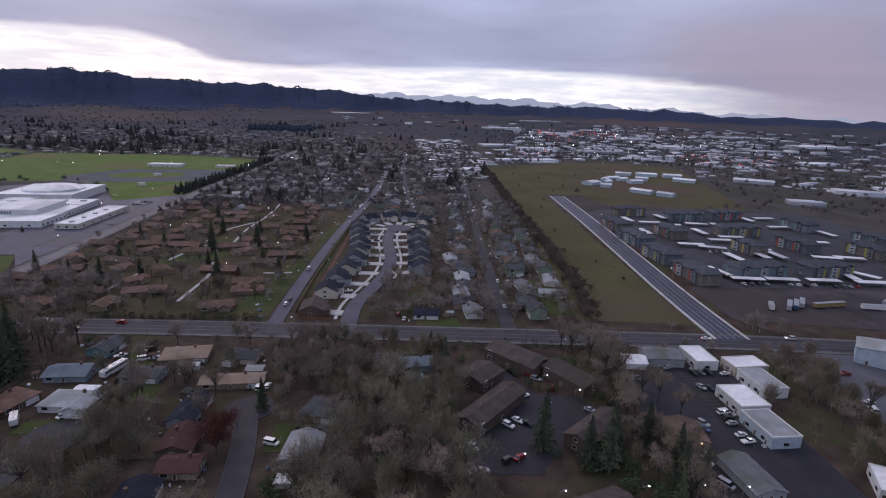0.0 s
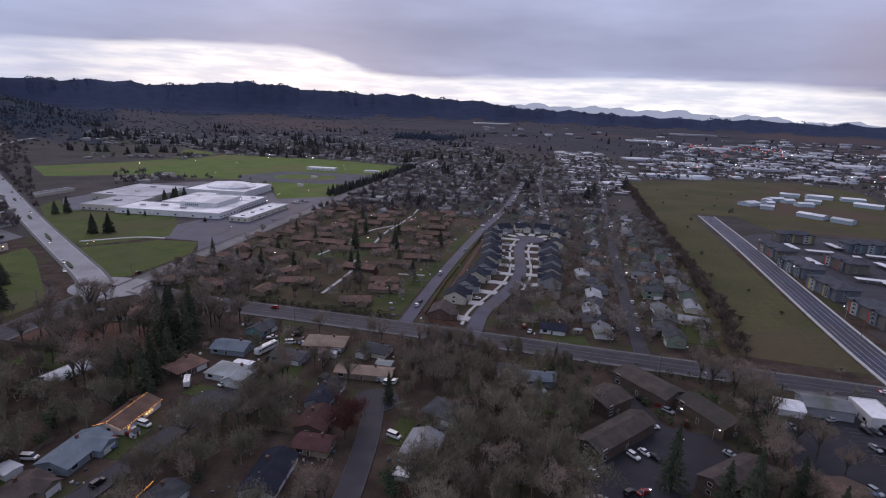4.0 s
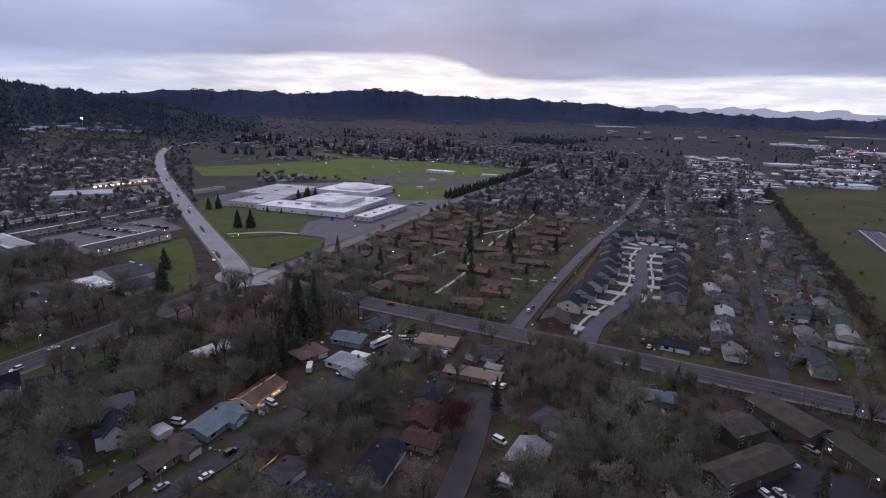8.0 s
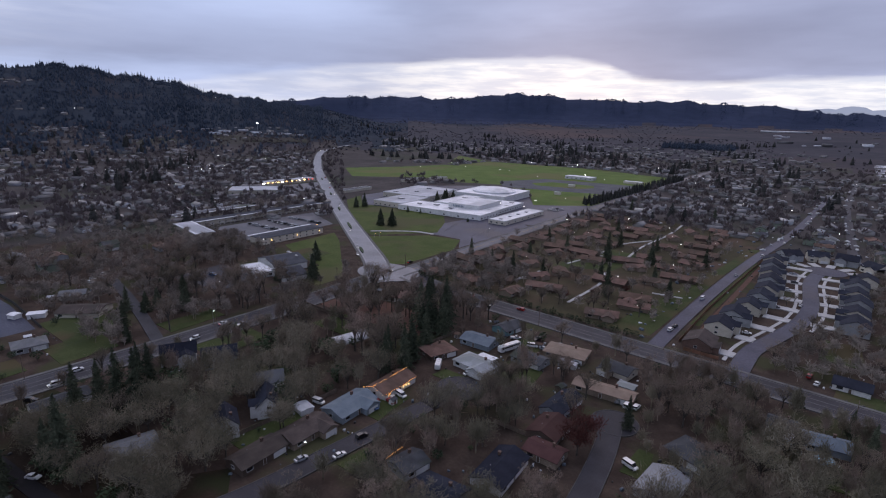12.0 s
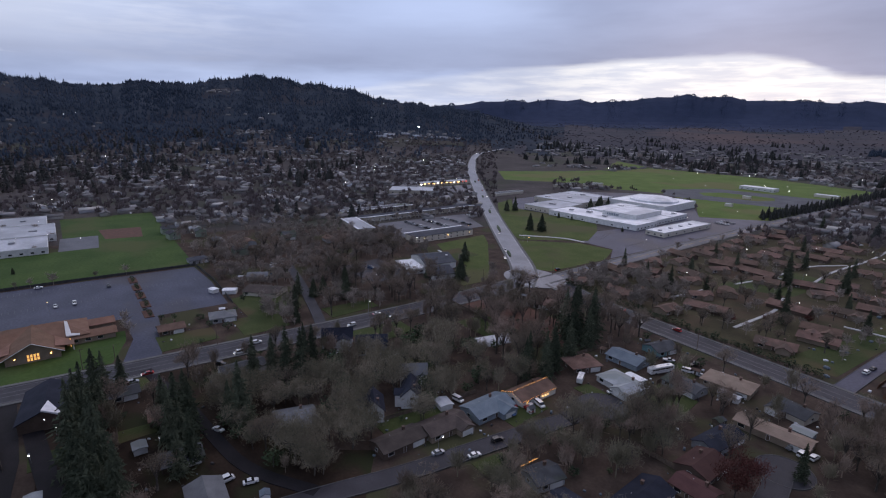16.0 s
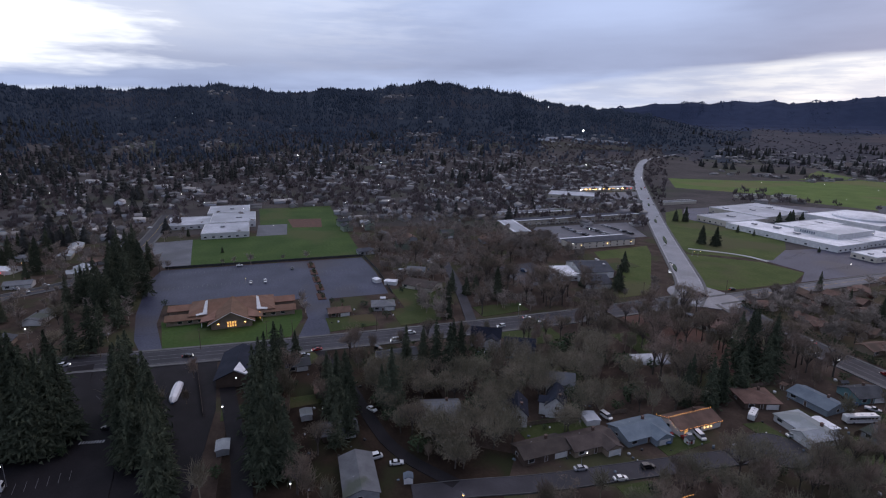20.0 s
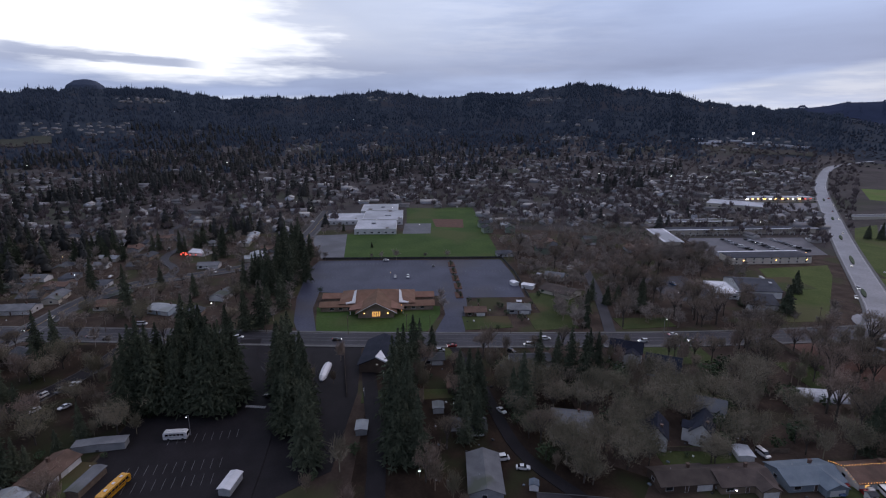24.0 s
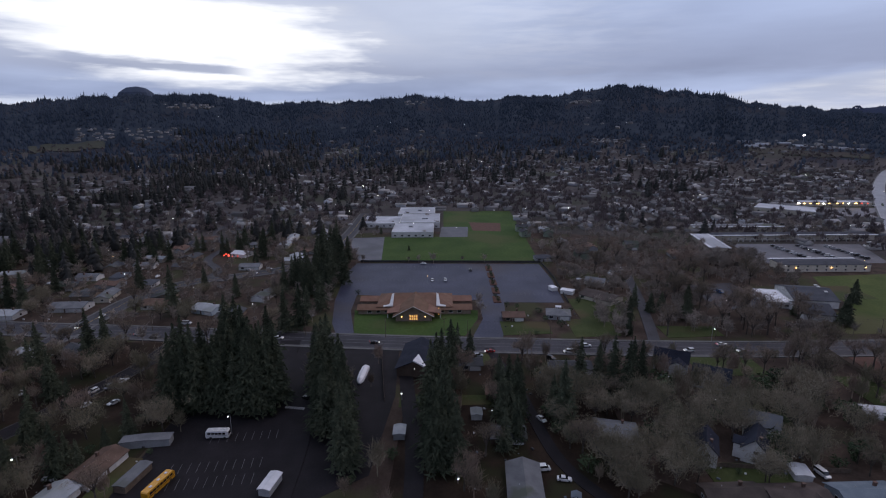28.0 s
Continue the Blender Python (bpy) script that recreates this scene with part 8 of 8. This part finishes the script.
W_, S_, B_, R_, U_, G_, Y_ = "c_white", "c_silver", "c_black", "c_red", "c_blue", "c_gold", "c_grey"
PARKED = (
    (-59, 193, 85, "sedan", Y_), (-55, 192, 85, "van", W_), (-52, 193, 85, "wagon", W_), (-42, 156, -20, "van", W_), (-118, 174, 70, "sedan", W_), (-114.5, 175, 70, "sedan", W_), (-125, 211, 20, "wagon", W_), (-121, 220, 30, "pickup", S_), (-110, 217, 20, "van", W_),
    (-104, 218, 20, "sedan", S_), (-99, 226, 20, "wagon", W_), (-112, 226, 80, "pickup", B_), (-96, 214, 10, "sedan", W_), (-91, 212, 10, "wagon", W_), (-86, 214, 12, "sedan", S_), (-126, 217, 80, "sedan", U_),
    (39, 164, -48, "wagon", W_), (43, 167, -48, "sedan", W_), (46, 165, -48, "sedan", B_), (21, 150, -62, "van", G_), (24.5, 152, -62, "pickup", W_), (39, 146, 40, "sedan", R_), (35, 145, 40, "wagon", B_), (26, 140, 0, "sedan", S_), (22, 137, -70, "wagon", W_),
    (49, 184, 10, "sedan", W_), (55, 200, -40, "sedan", R_), (57, 197, -40, "wagon", S_), (62, 190, 70, "wagon", R_), (48, 203, -50, "sedan", B_), (38, 203, -40, "sedan", S_), (72, 173, -40, "sedan", S_),
    (97, 197, -60, "wagon", S_), (101, 197, -60, "sedan", S_), (119, 206, 20, "sedan", S_), (128, 201, -70, "sedan", B_), (131.5, 201, -70, "sedan", Y_), (135, 201, -70, "wagon", B_), (142, 200, 10, "sedan", W_), (125, 189, -70, "sedan", S_), (128, 188, -70, "sedan", B_),
    (123, 170, 10, "van", W_), (122.5, 166, 10, "wagon", B_), (122, 163, 10, "sedan", S_), (121, 156, 10, "sedan", W_), (121, 152, 10, "pickup", W_), (111, 163, -60, "wagon", S_), (109.5, 160, -60, "sedan", U_), (95, 142, -65, "sedan", W_), (97.5, 143, -65, "sedan", G_),
    (100, 142, -65, "wagon", W_), (100, 131, -60, "van", S_), (84, 141, 0, "sedan", R_), (185, 197, -40, "sedan", S_), (188, 176, 0, "sedan", W_), (184, 170, 70, "van", W_), (197, 199, 0, "pickup", R_), (-63.5, 283, 85, "wagon", W_), (-63, 290, 85, "sedan", B_),
    (-62, 349, 86, "van", W_), (-55, 420, 84, "sedan", S_), (-48, 497, 80, "wagon", W_), (-31, 305, 10, "sedan", W_), (-12.5, 375, 88, "sedan", W_), (-22, 406, 0, "wagon", W_), (-22, 452, 0, "sedan", S_), (-20, 428, 0, "wagon", B_), (-24, 362, 0, "sedan", Y_), (8, 388, 0, "wagon", S_),
    (2, 262, 80, "sedan", W_), (-1, 268, 80, "wagon", R_), (63, 325, 86, "wagon", W_), (62, 303, 86, "sedan", W_), (59, 280, 86, "sedan", W_), (44, 277, 10, "wagon", W_), (61, 355, 86, "sedan", S_), (69, 392, 86, "wagon", B_), (68, 436, 86, "sedan", W_), (76, 470, 86, "van", W_), (72, 500, 86, "sedan", S_),
    (-134, 133, 0, "wagon", R_), (-132, 139, 0, "pickup", W_), (-128, 136, -10, "sedan", R_), (-128, 142, -10, "van", W_), (-130, 129, -15, "sedan", U_), (-120, 113, 80, "wagon", B_), (-118, 101, 80, "sedan", W_), (-126, 92, 80, "sedan", S_), (-149, 118, 10, "van", W_),
    (-202, -174, 40, "sedan", W_), (-192, -141, -30, "sedan", W_), (-194, -131, -30, "sedan", W_), (-212, -138, -20, "pickup", W_), (-203, -145, -20, "wagon", W_), (-207, -140, -20, "van", Y_), (-148, -123, 90, "sedan", W_), (-147, 37, 80, "sedan", W_), (-152, 31, 95, "van", W_),
    (-279, -142, 90, "van", W_), (-197, -55, 60, "sedan", B_), (-202, -64, 75, "sedan", Y_), (-404, -16, 90, "sedan", W_), (-359, -8, 0, "sedan", W_), (-359, 1, 0, "wagon", W_), (-385, 20, 0, "sedan", B_), (-379, -139, 60, "van", W_), (-387, -146, 60, "pickup", S_), (-391, -132, 60, "sedan", W_),
    (-291, -77, 90, "sedan", W_), (-225, 39, 0, "van", W_), (-236, 16, 90, "wagon", S_), (-233, 50, 40, "wagon", B_), (-199, 29, 30, "van", W_), (-181, 36, 30, "sedan", W_), (-330, 178, 20, "van", U_), (-322, 186, -20, "sedan", W_), (-308, 182, 40, "sedan", S_), (-372, 120, 20, "wagon", W_), (-376, 128, 20, "sedan", S_),
    (-380, 124, 20, "sedan", W_), (-384, 132, 20, "wagon", W_), (-310, -188, 0, "wagon", W_), (-330, -182, 10, "sedan", S_), (-345, -150, 60, "sedan", W_), (-260, -150, 90, "sedan", Y_), (-352, 110, 60, "wagon", W_),
)
DRIVING = ((-175, 259, 178, "sedan", W_), (-139, 257, 178, "wagon", R_), (-158, 251, -2, "sedan", S_), (199, 236, 175, "wagon", W_), (154, 236, -5, "sedan", W_), (-261, 262, -40, "sedan", G_), (-248, 263, 30, "wagon", B_), (-298, 280, -36, "sedan", W_), (-315, 296, -36, "wagon", W_),
           (-368, 337, -36, "sedan", W_), (-480, 424, -36, "wagon", W_), (-552, 480, -36, "sedan", W_), (-645, 550, -36, "wagon", W_), (-814, 675, -36, "sedan", W_), (-252, 290, 90, "wagon", B_), (-167, 249, -4, "sedan", G_), (-28, 240, -4, "sedan", W_), (-264, -160, 95, "sedan", W_), (-258, -85, 92, "wagon", W_),
           (-252, -35, 92, "sedan", B_), (-241, 22, -88, "sedan", R_), (-247, 70, 90, "wagon", W_), (-248, 137, 90, "sedan", W_), (-241, 118, -90, "wagon", W_), (-240, 143, -90, "sedan", S_), (-240, 60, -90, "van", W_), (-291, -196, 8, "sedan", W_), (-275, -199, 8, "wagon", B_), (-700, 588, 144, "wagon", R_), (-600, 512, 144, "sedan", S_))
for x, y, a, kind, paint in PARKED:
    car(kind, paint, x, y, a, "parked on damp paving")
for x, y, a, kind, paint in DRIVING:
    car(kind, paint, x, y, a, "on the wet road", 1)
# cars in the motel court, the school lot and the apartment lots
for i in range(30):
    car(rng.choice(("sedan", "wagon", "van")), rng.choice((W_, S_, B_, B_, Y_)), -458 + (i % 10) * 5.0 + rng.uniform(-0.5, 0.5), (290, 312, 336)[i // 10] + 0.15 * (i % 10), 90 + rng.uniform(-4, 4), "parked in the motel court")
for i in range(10):
    car(rng.choice(("sedan", "wagon")), rng.choice((W_, S_, B_)), -268 - (i % 5) * 3.2, 585 - (i // 5) * 12, 90, "parked in the school lot")
for i in range(16):
    x, y, a = ((230, 322, 82), (262, 320, 82), (292, 318, 82), (254, 404, 70))[i % 4]
    car(rng.choice(("sedan", "wagon", "pickup")), rng.choice((W_, S_, B_, Y_, R_)), x + (i // 4) * 5.5, y, a, "parked beside the carports")


def long_bus(label, paint, l, w, h, x, y, ang, stripe, name="coach", category="bus"):
    top = thing(name, label, category)
    body = car_body(((-l / 2, 0.7, h * 0.86, 0.94), (-l / 2 + 0.3, 0.45, h * 0.97, 1.0), (0, 0.45, h, 1.0), (l / 2 - 0.5, 0.45, h * 0.97, 1.0), (l / 2, 0.6, h * 0.82, 0.94)), w, -0.02)
    part("body", body, M[paint], top)
    n = int(l // 1.5)
    for side in (-1, 1):
        for i in range(n):
            x0 = -l / 2 + 0.8 + i * (l - 1.6) / n
            part("window", Shape().box(x0, side * w * 0.505 - 0.03, h * 0.58, x0 + (l - 1.6) / n * 0.82, side * w * 0.505 + 0.03, h * 0.82), M["car_glass"], top)
        part("stripe", Shape().box(-l / 2 + 0.3, side * w * 0.512 - 0.02, h * 0.42, l / 2 - 0.5, side * w * 0.512 + 0.02, h * 0.48), M[stripe], top)
        for px in (-l * 0.28, l * 0.32):
            o = placed("wheel", WHEEL, top, px, side * (w / 2 - 0.12), 0.48)
            o.scale = (1.45, 1.2, 1.45)
    part("windscreen", Shape().box(l / 2 - 0.16, -w * 0.4, h * 0.5, l / 2 + 0.05, w * 0.4, h * 0.84), M["car_glass"], top)
    part("bumper", Shape().box(l / 2 - 0.2, -w * 0.46, 0.5, l / 2 + 0.15, w * 0.46, 0.75), M["dark_trim"], top)
    for k in range(3):
        part("roof_hatch", Shape().box(-l * 0.3 + k * l * 0.28, -0.35, h * 0.975, -l * 0.3 + k * l * 0.28 + 0.8, 0.35, h * 1.05), M["trim"], top)
    top.matrix_basis = pose(x, y, ground_z(x, y) + 0.2, 0, 0, ang)


long_bus("long white motor coach parked between houses", "c_white", 13, 2.6, 3.3, -117, 207, 74, "c_silver")
long_bus("yellow school bus parked in a dark lot", "c_bus", 11.5, 2.5, 3.0, -144, -87, 168, "c_black", "school_bus")
long_bus("white camper van on a dark lot", "c_white", 8, 2.5, 3.1, -171, -80, 92, "c_silver", "camper", "camper")
long_bus("white camper beside a garden drive", "c_white", 7, 2.4, 3.0, -132, 171, 120, "c_silver", "camper", "camper")

# ---- lamps, poles and strings of lights ----


def street_lamp(x, y, ang, h=8.0, warm=False, size=1.0, where="beside the road"):
    top = thing("street_lamp", ("amber" if warm else "white") + " lit street lamp " + where, "street lamp", "street lamps")
    part("pole", Shape().rod((0, 0, -0.3), (0, 0, h), 0.11, 0.07, 6), M["galvanised"], top)
    part("arm", Shape().rod((0, 0, h - 0.1), (1.6, 0, h + 0.25), 0.05, 0.05, 5), M["galvanised"], top)
    part("lamp_head", Shape().box(1.2, -0.2, h + 0.2, 2.1, 0.2, h + 0.38), M["galvanised"], top)
    part("lamp_glass", Shape().loft([[(1.75 + r * math.cos(i * math.tau / 8), r * math.sin(i * math.tau / 8), z) for i in range(8)] for r, z in ((0.15 * size, h - 0.2 * size + 0.15), (0.3 * size, h + 0.05), (0.22 * size, h + 0.2))]), M["lamp_warm" if warm else "lamp_white"], top)
    top.matrix_basis = pose(x, y, ground_z(x, y), 0, 0, ang)


for x, y, a, h, warm in ((54, 171, 0, 5, False), (38, 142, 0, 5, False), (59, 194, 0, 4, False), (76, 218, 90, 8, False), (88, 138, 0, 5, False), (88, 126, 0, 5, False), (71, 126, 0, 5, False), (90, 189, 0, 5, False), (122, 166, 180, 4, False), (121, 149, 180, 4, False),
                         (99, 147, 0, 4, True), (46, 125, 0, 5, False), (102, 126, 0, 4, False), (69, 182, 0, 4, False), (-173, -76, 0, 8, False), (-149, -133, 0, 8, False), (-196, -17, 0, 4, False), (-218, -13, 0, 4, False), (-210, -10, 0, 4, False), (-185, 18, 0, 3, False),
                         (-206, 113, 0, 5, False), (-252, 134, 0, 8, False), (-353, -11, 0, 6, True), (-206, 67, 0, 4, False), (-146, 4, 0, 3, False), (-189, 103, 0, 5, False), (-126, 92, 90, 6, False), (-123, 50, 0, 5, True), (-328, 335, 0, 5, True), (-331, 332, 0, 4, True),
                         (-150, 330, 0, 4, False), (-190, 352, 0, 4, False), (-118, 350, 0, 4, False), (-140, 420, 0, 4, False), (-96, 404, 0, 4, False), (-200, 462, 0, 4, False), (-172, 300, 0, 4, False), (-110, 480, 0, 4, False), (-168, 516, 0, 4, False), (-88, 300, 0, 4, False),
                         (64, 372, 0, 6, False), (72, 540, 0, 6, False), (-300, 165, 0, 6, False), (-390, 296, 180, 5, True), (-390, 276, 180, 5, True), (-390, 318, 180, 5, True), (-380, 250, 0, 5, False), (-430, 300, 0, 5, False), (-300, 545, 0, 6, False), (-262, 412, 0, 6, False),
                         (-330, -160, 0, 6, False), (-300, -112, 0, 5, False), (-360, -222, 0, 6, False), (-440, -160, 0, 5, True), (-410, -260, 0, 6, True), (184, 330, 180, 9, False), (194, 420, 180, 9, False), (203, 512, 180, 9, False)):
    street_lamp(x, y, a, h, warm, 1.0, "beside parked cars" if h < 6 else "beside the road")


def utility_pole(x, y, ang, h=11.0):
    top = thing("utility_pole", "weathered wooden utility pole with a crossarm", "utility pole", "utility poles")
    part("pole", Shape().rod((0, 0, -0.3), (0, 0, h), 0.17, 0.11, 7), M["wood"], top)
    part("crossarm", Shape().box(-0.08, -1.2, h - 0.9, 0.08, 1.2, h - 0.7), M["wood"], top)
    top.matrix_basis = pose(x, y, ground_z(x, y), 0, 0, ang)
    return (x, y)


def wires(spots, h=10.5):
    """Sagging wires from pole to pole."""
    for (x0, y0), (x1, y1) in zip(spots, spots[1:]):
        for off in (-1.0, 1.0):
            d = Vector((x1 - x0, y1 - y0)).normalized()
            n = Vector((-d.y, d.x)) * off
            s, rings = Shape(), []
            for i in range(7):
                f = i / 6
                p = Vector((x0 + (x1 - x0) * f + n.x, y0 + (y1 - y0) * f + n.y, h - 4 * 0.9 * f * (1 - f)))
                rings.append([p + Vector((n.x, n.y, 0)) * 0.02, p + Vector((0, 0, 0.02)), p - Vector((n.x, n.y, 0)) * 0.02])
            s.loft(rings)
            tagged(part("power_line", s, M["dark_trim"]), "thin sagging power line between poles", "power line", "power lines")


line = [utility_pole(x, 239.5 - 0.075 * (x + 80), 4) for x in range(-210, 240, 45)]
wires(line)
line = [utility_pole(-256 - 0.09 * max(0, -y), y, 90) for y in range(-240, 230, 42)]
wires(line)
for x, y in ((-148, -131), (-146, -127), (-199, -127), (180, 305), (193, 366), (196, 430), (205, 500), (-247, 279), (-232, -49), (-262, 0)):
    utility_pole(x, y, 20, 10)


def string_of_lights(points, step, label):
    s, last = Shape(), None
    top = thing("string_lights", label, "string lights", "orange string lights")
    bulbs = Shape()
    for (a, b) in zip(points, points[1:]):
        a, b = Vector(a), Vector(b)
        s.rod(a, b, 0.02, 0.02, 3, 0, False)
        n = max(1, int((b - a).length / step))
        for i in range(n):
            p = a.lerp(b, (i + 0.5) / n)
            bulbs.rod(p + Vector((0, 0, -0.09)), p + Vector((0, 0, 0.09)), 0.08, 0.06, 5)
    part("wire", s, M["dark_trim"], top)
    tagged(part("bulbs", bulbs, M["lamp_string"], top), kind="stuff")


gz = 0.0
string_of_lights([(-136.2, 134.6, 4.85), (-136.8, 155.4, 4.85)], 0.9, "orange string lights along a roof ridge")
string_of_lights([(-130.4, 135.0, 2.75), (-130.8, 155.2, 2.75)], 0.9, "orange string lights along the eaves")
string_of_lights([(-130.4, 134.4, 2.8), (-136.2, 134.4, 4.85), (-141.8, 134.4, 2.8)], 0.9, "orange string lights up a gable")
string_of_lights([(-103, 106.5, 2.9), (-103, 115, 2.9)], 0.5, "orange string lights on low eaves")
for i, y in enumerate((146.5, 148, 149.5)):
    o = part("porch_light", Shape().rod((0, 0, -0.5), (0, 0, 0.2), 0.18, 0.16, 6), M["lamp_warm"])
    tagged(o, "glowing warm porch light on a house front", "porch light", "porch lights")
    o.matrix_basis = pose(-130.6, y, 1.8) @ Matrix.Diagonal((0.7, 0.7, 0.6, 1))
o = part("red_sign_lamp", Shape().rod((0, 0, -0.4), (0, 0, 0.4), 0.4, 0.4, 6), M["lamp_red"])
for i in range(9):
    q = o if i == 0 else o.copy()
    if i:
        scene.collection.objects.link(q)
    tagged(q, "red festive lamp on a house front", "festive lamp", "red festive lamps")
    q.matrix_basis = pose(-426 + rng.uniform(-3, 3), -176 + rng.uniform(-8, 8), 1.4 + rng.uniform(0, 1.6))
# planted strips in the church lot
for y, x in ((34, -391), (34, -373), (34, -355), (34, -337), (33, -319)):
    bed = part("planting_bed", Shape().box(-6, -2.4, 0, 6, 2.4, 0.35), M["bark_chips"])
    tagged(bed, "raised bark planting bed in the church lot", "planting bed", "planting beds")
    bed.matrix_basis = pose(x, y, 0.05)
    for k in (-4, 0, 4):
        plant("bush", x + k, y + rng.uniform(-1, 1), 0.6)
# stall lines
def stalls(x0, y0, ang, n, pitch=2.8, l=5.2, z=0.16):
    lot = thing("stall_lines", "white painted parking stall lines", "parking lines", "stall lines")
    for i in range(n):
        part("line", Shape().box(-l / 2, i * pitch - 0.06, -0.03, l / 2, i * pitch + 0.06, 0.012), M["faded"], lot)
    lot.matrix_basis = pose(x0, y0, z, 0, 0, ang)


for x, y, a, n in ((-153, -88, 8, 11), (-145, -88, 8, 11), (-170, -82, 8, 12), (-205, -72, 30, 6), (-216, -76, 30, 6), (-396, -70, 0, 30), (-362, -60, 0, 28), (-330, 44, 0, 12), (-372, 40, 0, 12), (-300, 398, 20, 14), (-270, 398, 0, 16), (-412, 250, 0, 26), (124, 160, 0, 16)):
    stalls(x, y, a, n)
# zebra crossing bars in the lot drive
z = thing("speed_hump", "striped speed hump across a lot drive", "speed hump")
for i in range(9):
    part("stripe", Shape().box(i * 0.9, -0.8, 0, i * 0.9 + 0.5, 0.8, 0.05), M["marking"], z)
z.matrix_basis = pose(-191, -62, 0.36, 0, 0, 80)


# crosswalks where the side street meets the church road
for x, y, a, n in ((-262, -186, 8, 9), (-276, -190, 98, 8), (-258, -204, 98, 8)):
    walkway = thing("crosswalk", "white painted crosswalk bars on wet asphalt", "crosswalk", "crosswalks")
    for i in range(n):
        part("bar", Shape().box(-1.5, i * 1.3 - n * 0.65, -0.03, 1.5, i * 1.3 - n * 0.65 + 0.55, 0.012), M["marking"], walkway)
    walkway.matrix_basis = pose(x, y, 0.2, 0, 0, a)

# ---- fences ----
def fence(points, mat="wood", h=1.8, label="weathered wooden garden fence"):
    top = thing("fence", label, "fence", "garden fences")
    for (x0, y0), (x1, y1) in zip(points, points[1:]):
        d = math.hypot(x1 - x0, y1 - y0)
        n = max(1, round(d / 3.6))
        a = math.degrees(math.atan2(y1 - y0, x1 - x0))
        for i in range(n):
            f = (i + 0.5) / n
            o = part("panel", Shape().box(-d / n / 2 + 0.06, -0.04, 0.05, d / n / 2 - 0.06, 0.04, h), M[mat], top)
            o.matrix_basis = pose(x0 + (x1 - x0) * f, y0 + (y1 - y0) * f, 0, 0, 0, a)


fence([(-56, 270), (-55, 330), (-51, 400), (-46, 480)], "orange_fence", 1.8, "new orange-brown cedar fence along the back gardens")
fence([(-52, 262), (-36, 261)], "orange_fence", 1.8, "new cedar fence at the corner of the close")
fence([(-411, -66), (-407, 76)], "dark_trim", 1.8, "dark chain fence between lot and field")
fence([(-406, 76), (-363, 78), (-311, 76)], "dark_trim", 1.8, "dark screened fence along the church lot")
for pts in ([(-150, 190), (-148, 214)], [(-112, 196), (-112, 210)], [(-86, 198), (-86, 212)], [(-44, 200), (-44, 236)], [(14, 196), (16, 222)], [(-240, 184), (-200, 182), (-162, 186)], [(-90, 150), (-62, 150)], [(-155, 70), (-150, 128)], [(-240, -30), (-196, -24)]):
    fence(pts)


# ---- small sheds and yard clutter ----
def yard_things():
    made = 0
    for x, y, ang, label, spec in NEAR_HOUSES:
        for _ in range(1 if x > -150 else 0 if y < 40 else 1):
            a, d = rng.uniform(0, math.tau), spec.get("l", 14) * 0.5 + rng.uniform(2, 7)
            px, py = x + d * math.cos(a), y + d * math.sin(a)
            if free(px, py, 1.2):
                roof, word = rng.choice((("r_light", "pale"), ("r_white", "white"), ("r_dark", "dark"), ("r_brown", "brown"), ("r_blue", "blue-grey")))
                l, w = rng.uniform(2.4, 4.2), rng.uniform(2.0, 3.2)
                o = house("small garden shed with a %s roof" % word, l=l, w=w, h=2.0, rise=0.6, roof=roof, wall=rng.choice(("white", "grey", "wood", "tan")), garage=False, chimney=False, windows=False, over=0.2, category="shed", name="garden_shed", group="garden sheds")
                placed("door", DOOR, o, 0, -w / 2, 0)
                settle(o, px, py, ang + rng.uniform(-10, 10), l, w, 0.3)
                made += 1
        refresh()
    base = Shape().loft([[(-0.5, -0.35, 0), (0.5, -0.35, 0), (0.5, 0.35, 0), (-0.5, 0.35, 0)], [(-0.45, -0.3, 0.6), (0.45, -0.3, 0.6), (0.4, 0.3, 0.75), (-0.45, 0.3, 0.75)]])
    for mat, word in (("r_white", "pale"), ("dark_trim", "dark"), ("r_blue", "blue-grey")):
        pts = []
        for x, y, ang, label, spec in NEAR_HOUSES:
            for _ in range(2):
                a, d = rng.uniform(0, math.tau), spec.get("l", 14) * 0.45 + rng.uniform(1, 9)
                px, py = x + d * math.cos(a), y + d * math.sin(a)
                pts.append((px, py, ground_z(px, py), rng.uniform(0.4, 1.2), rng.uniform(0.5, 1.2), rng.uniform(0, 6)))
        for name in ("east_street", "mid_street", "long_street"):
            for x, y, a in along(ROADS[name], 9):
                if 262 < y < 640:
                    pts.append((x + rng.choice((-1, 1)) * rng.uniform(6, 30), y, 0.0, rng.uniform(0.6, 2.4), rng.uniform(0.4, 0.9), rng.uniform(0, 6)))
        merged("yard_clutter", base, pts, [M[mat]], "scattered %s yard clutter beside houses" % word, "clutter")


yard_things()
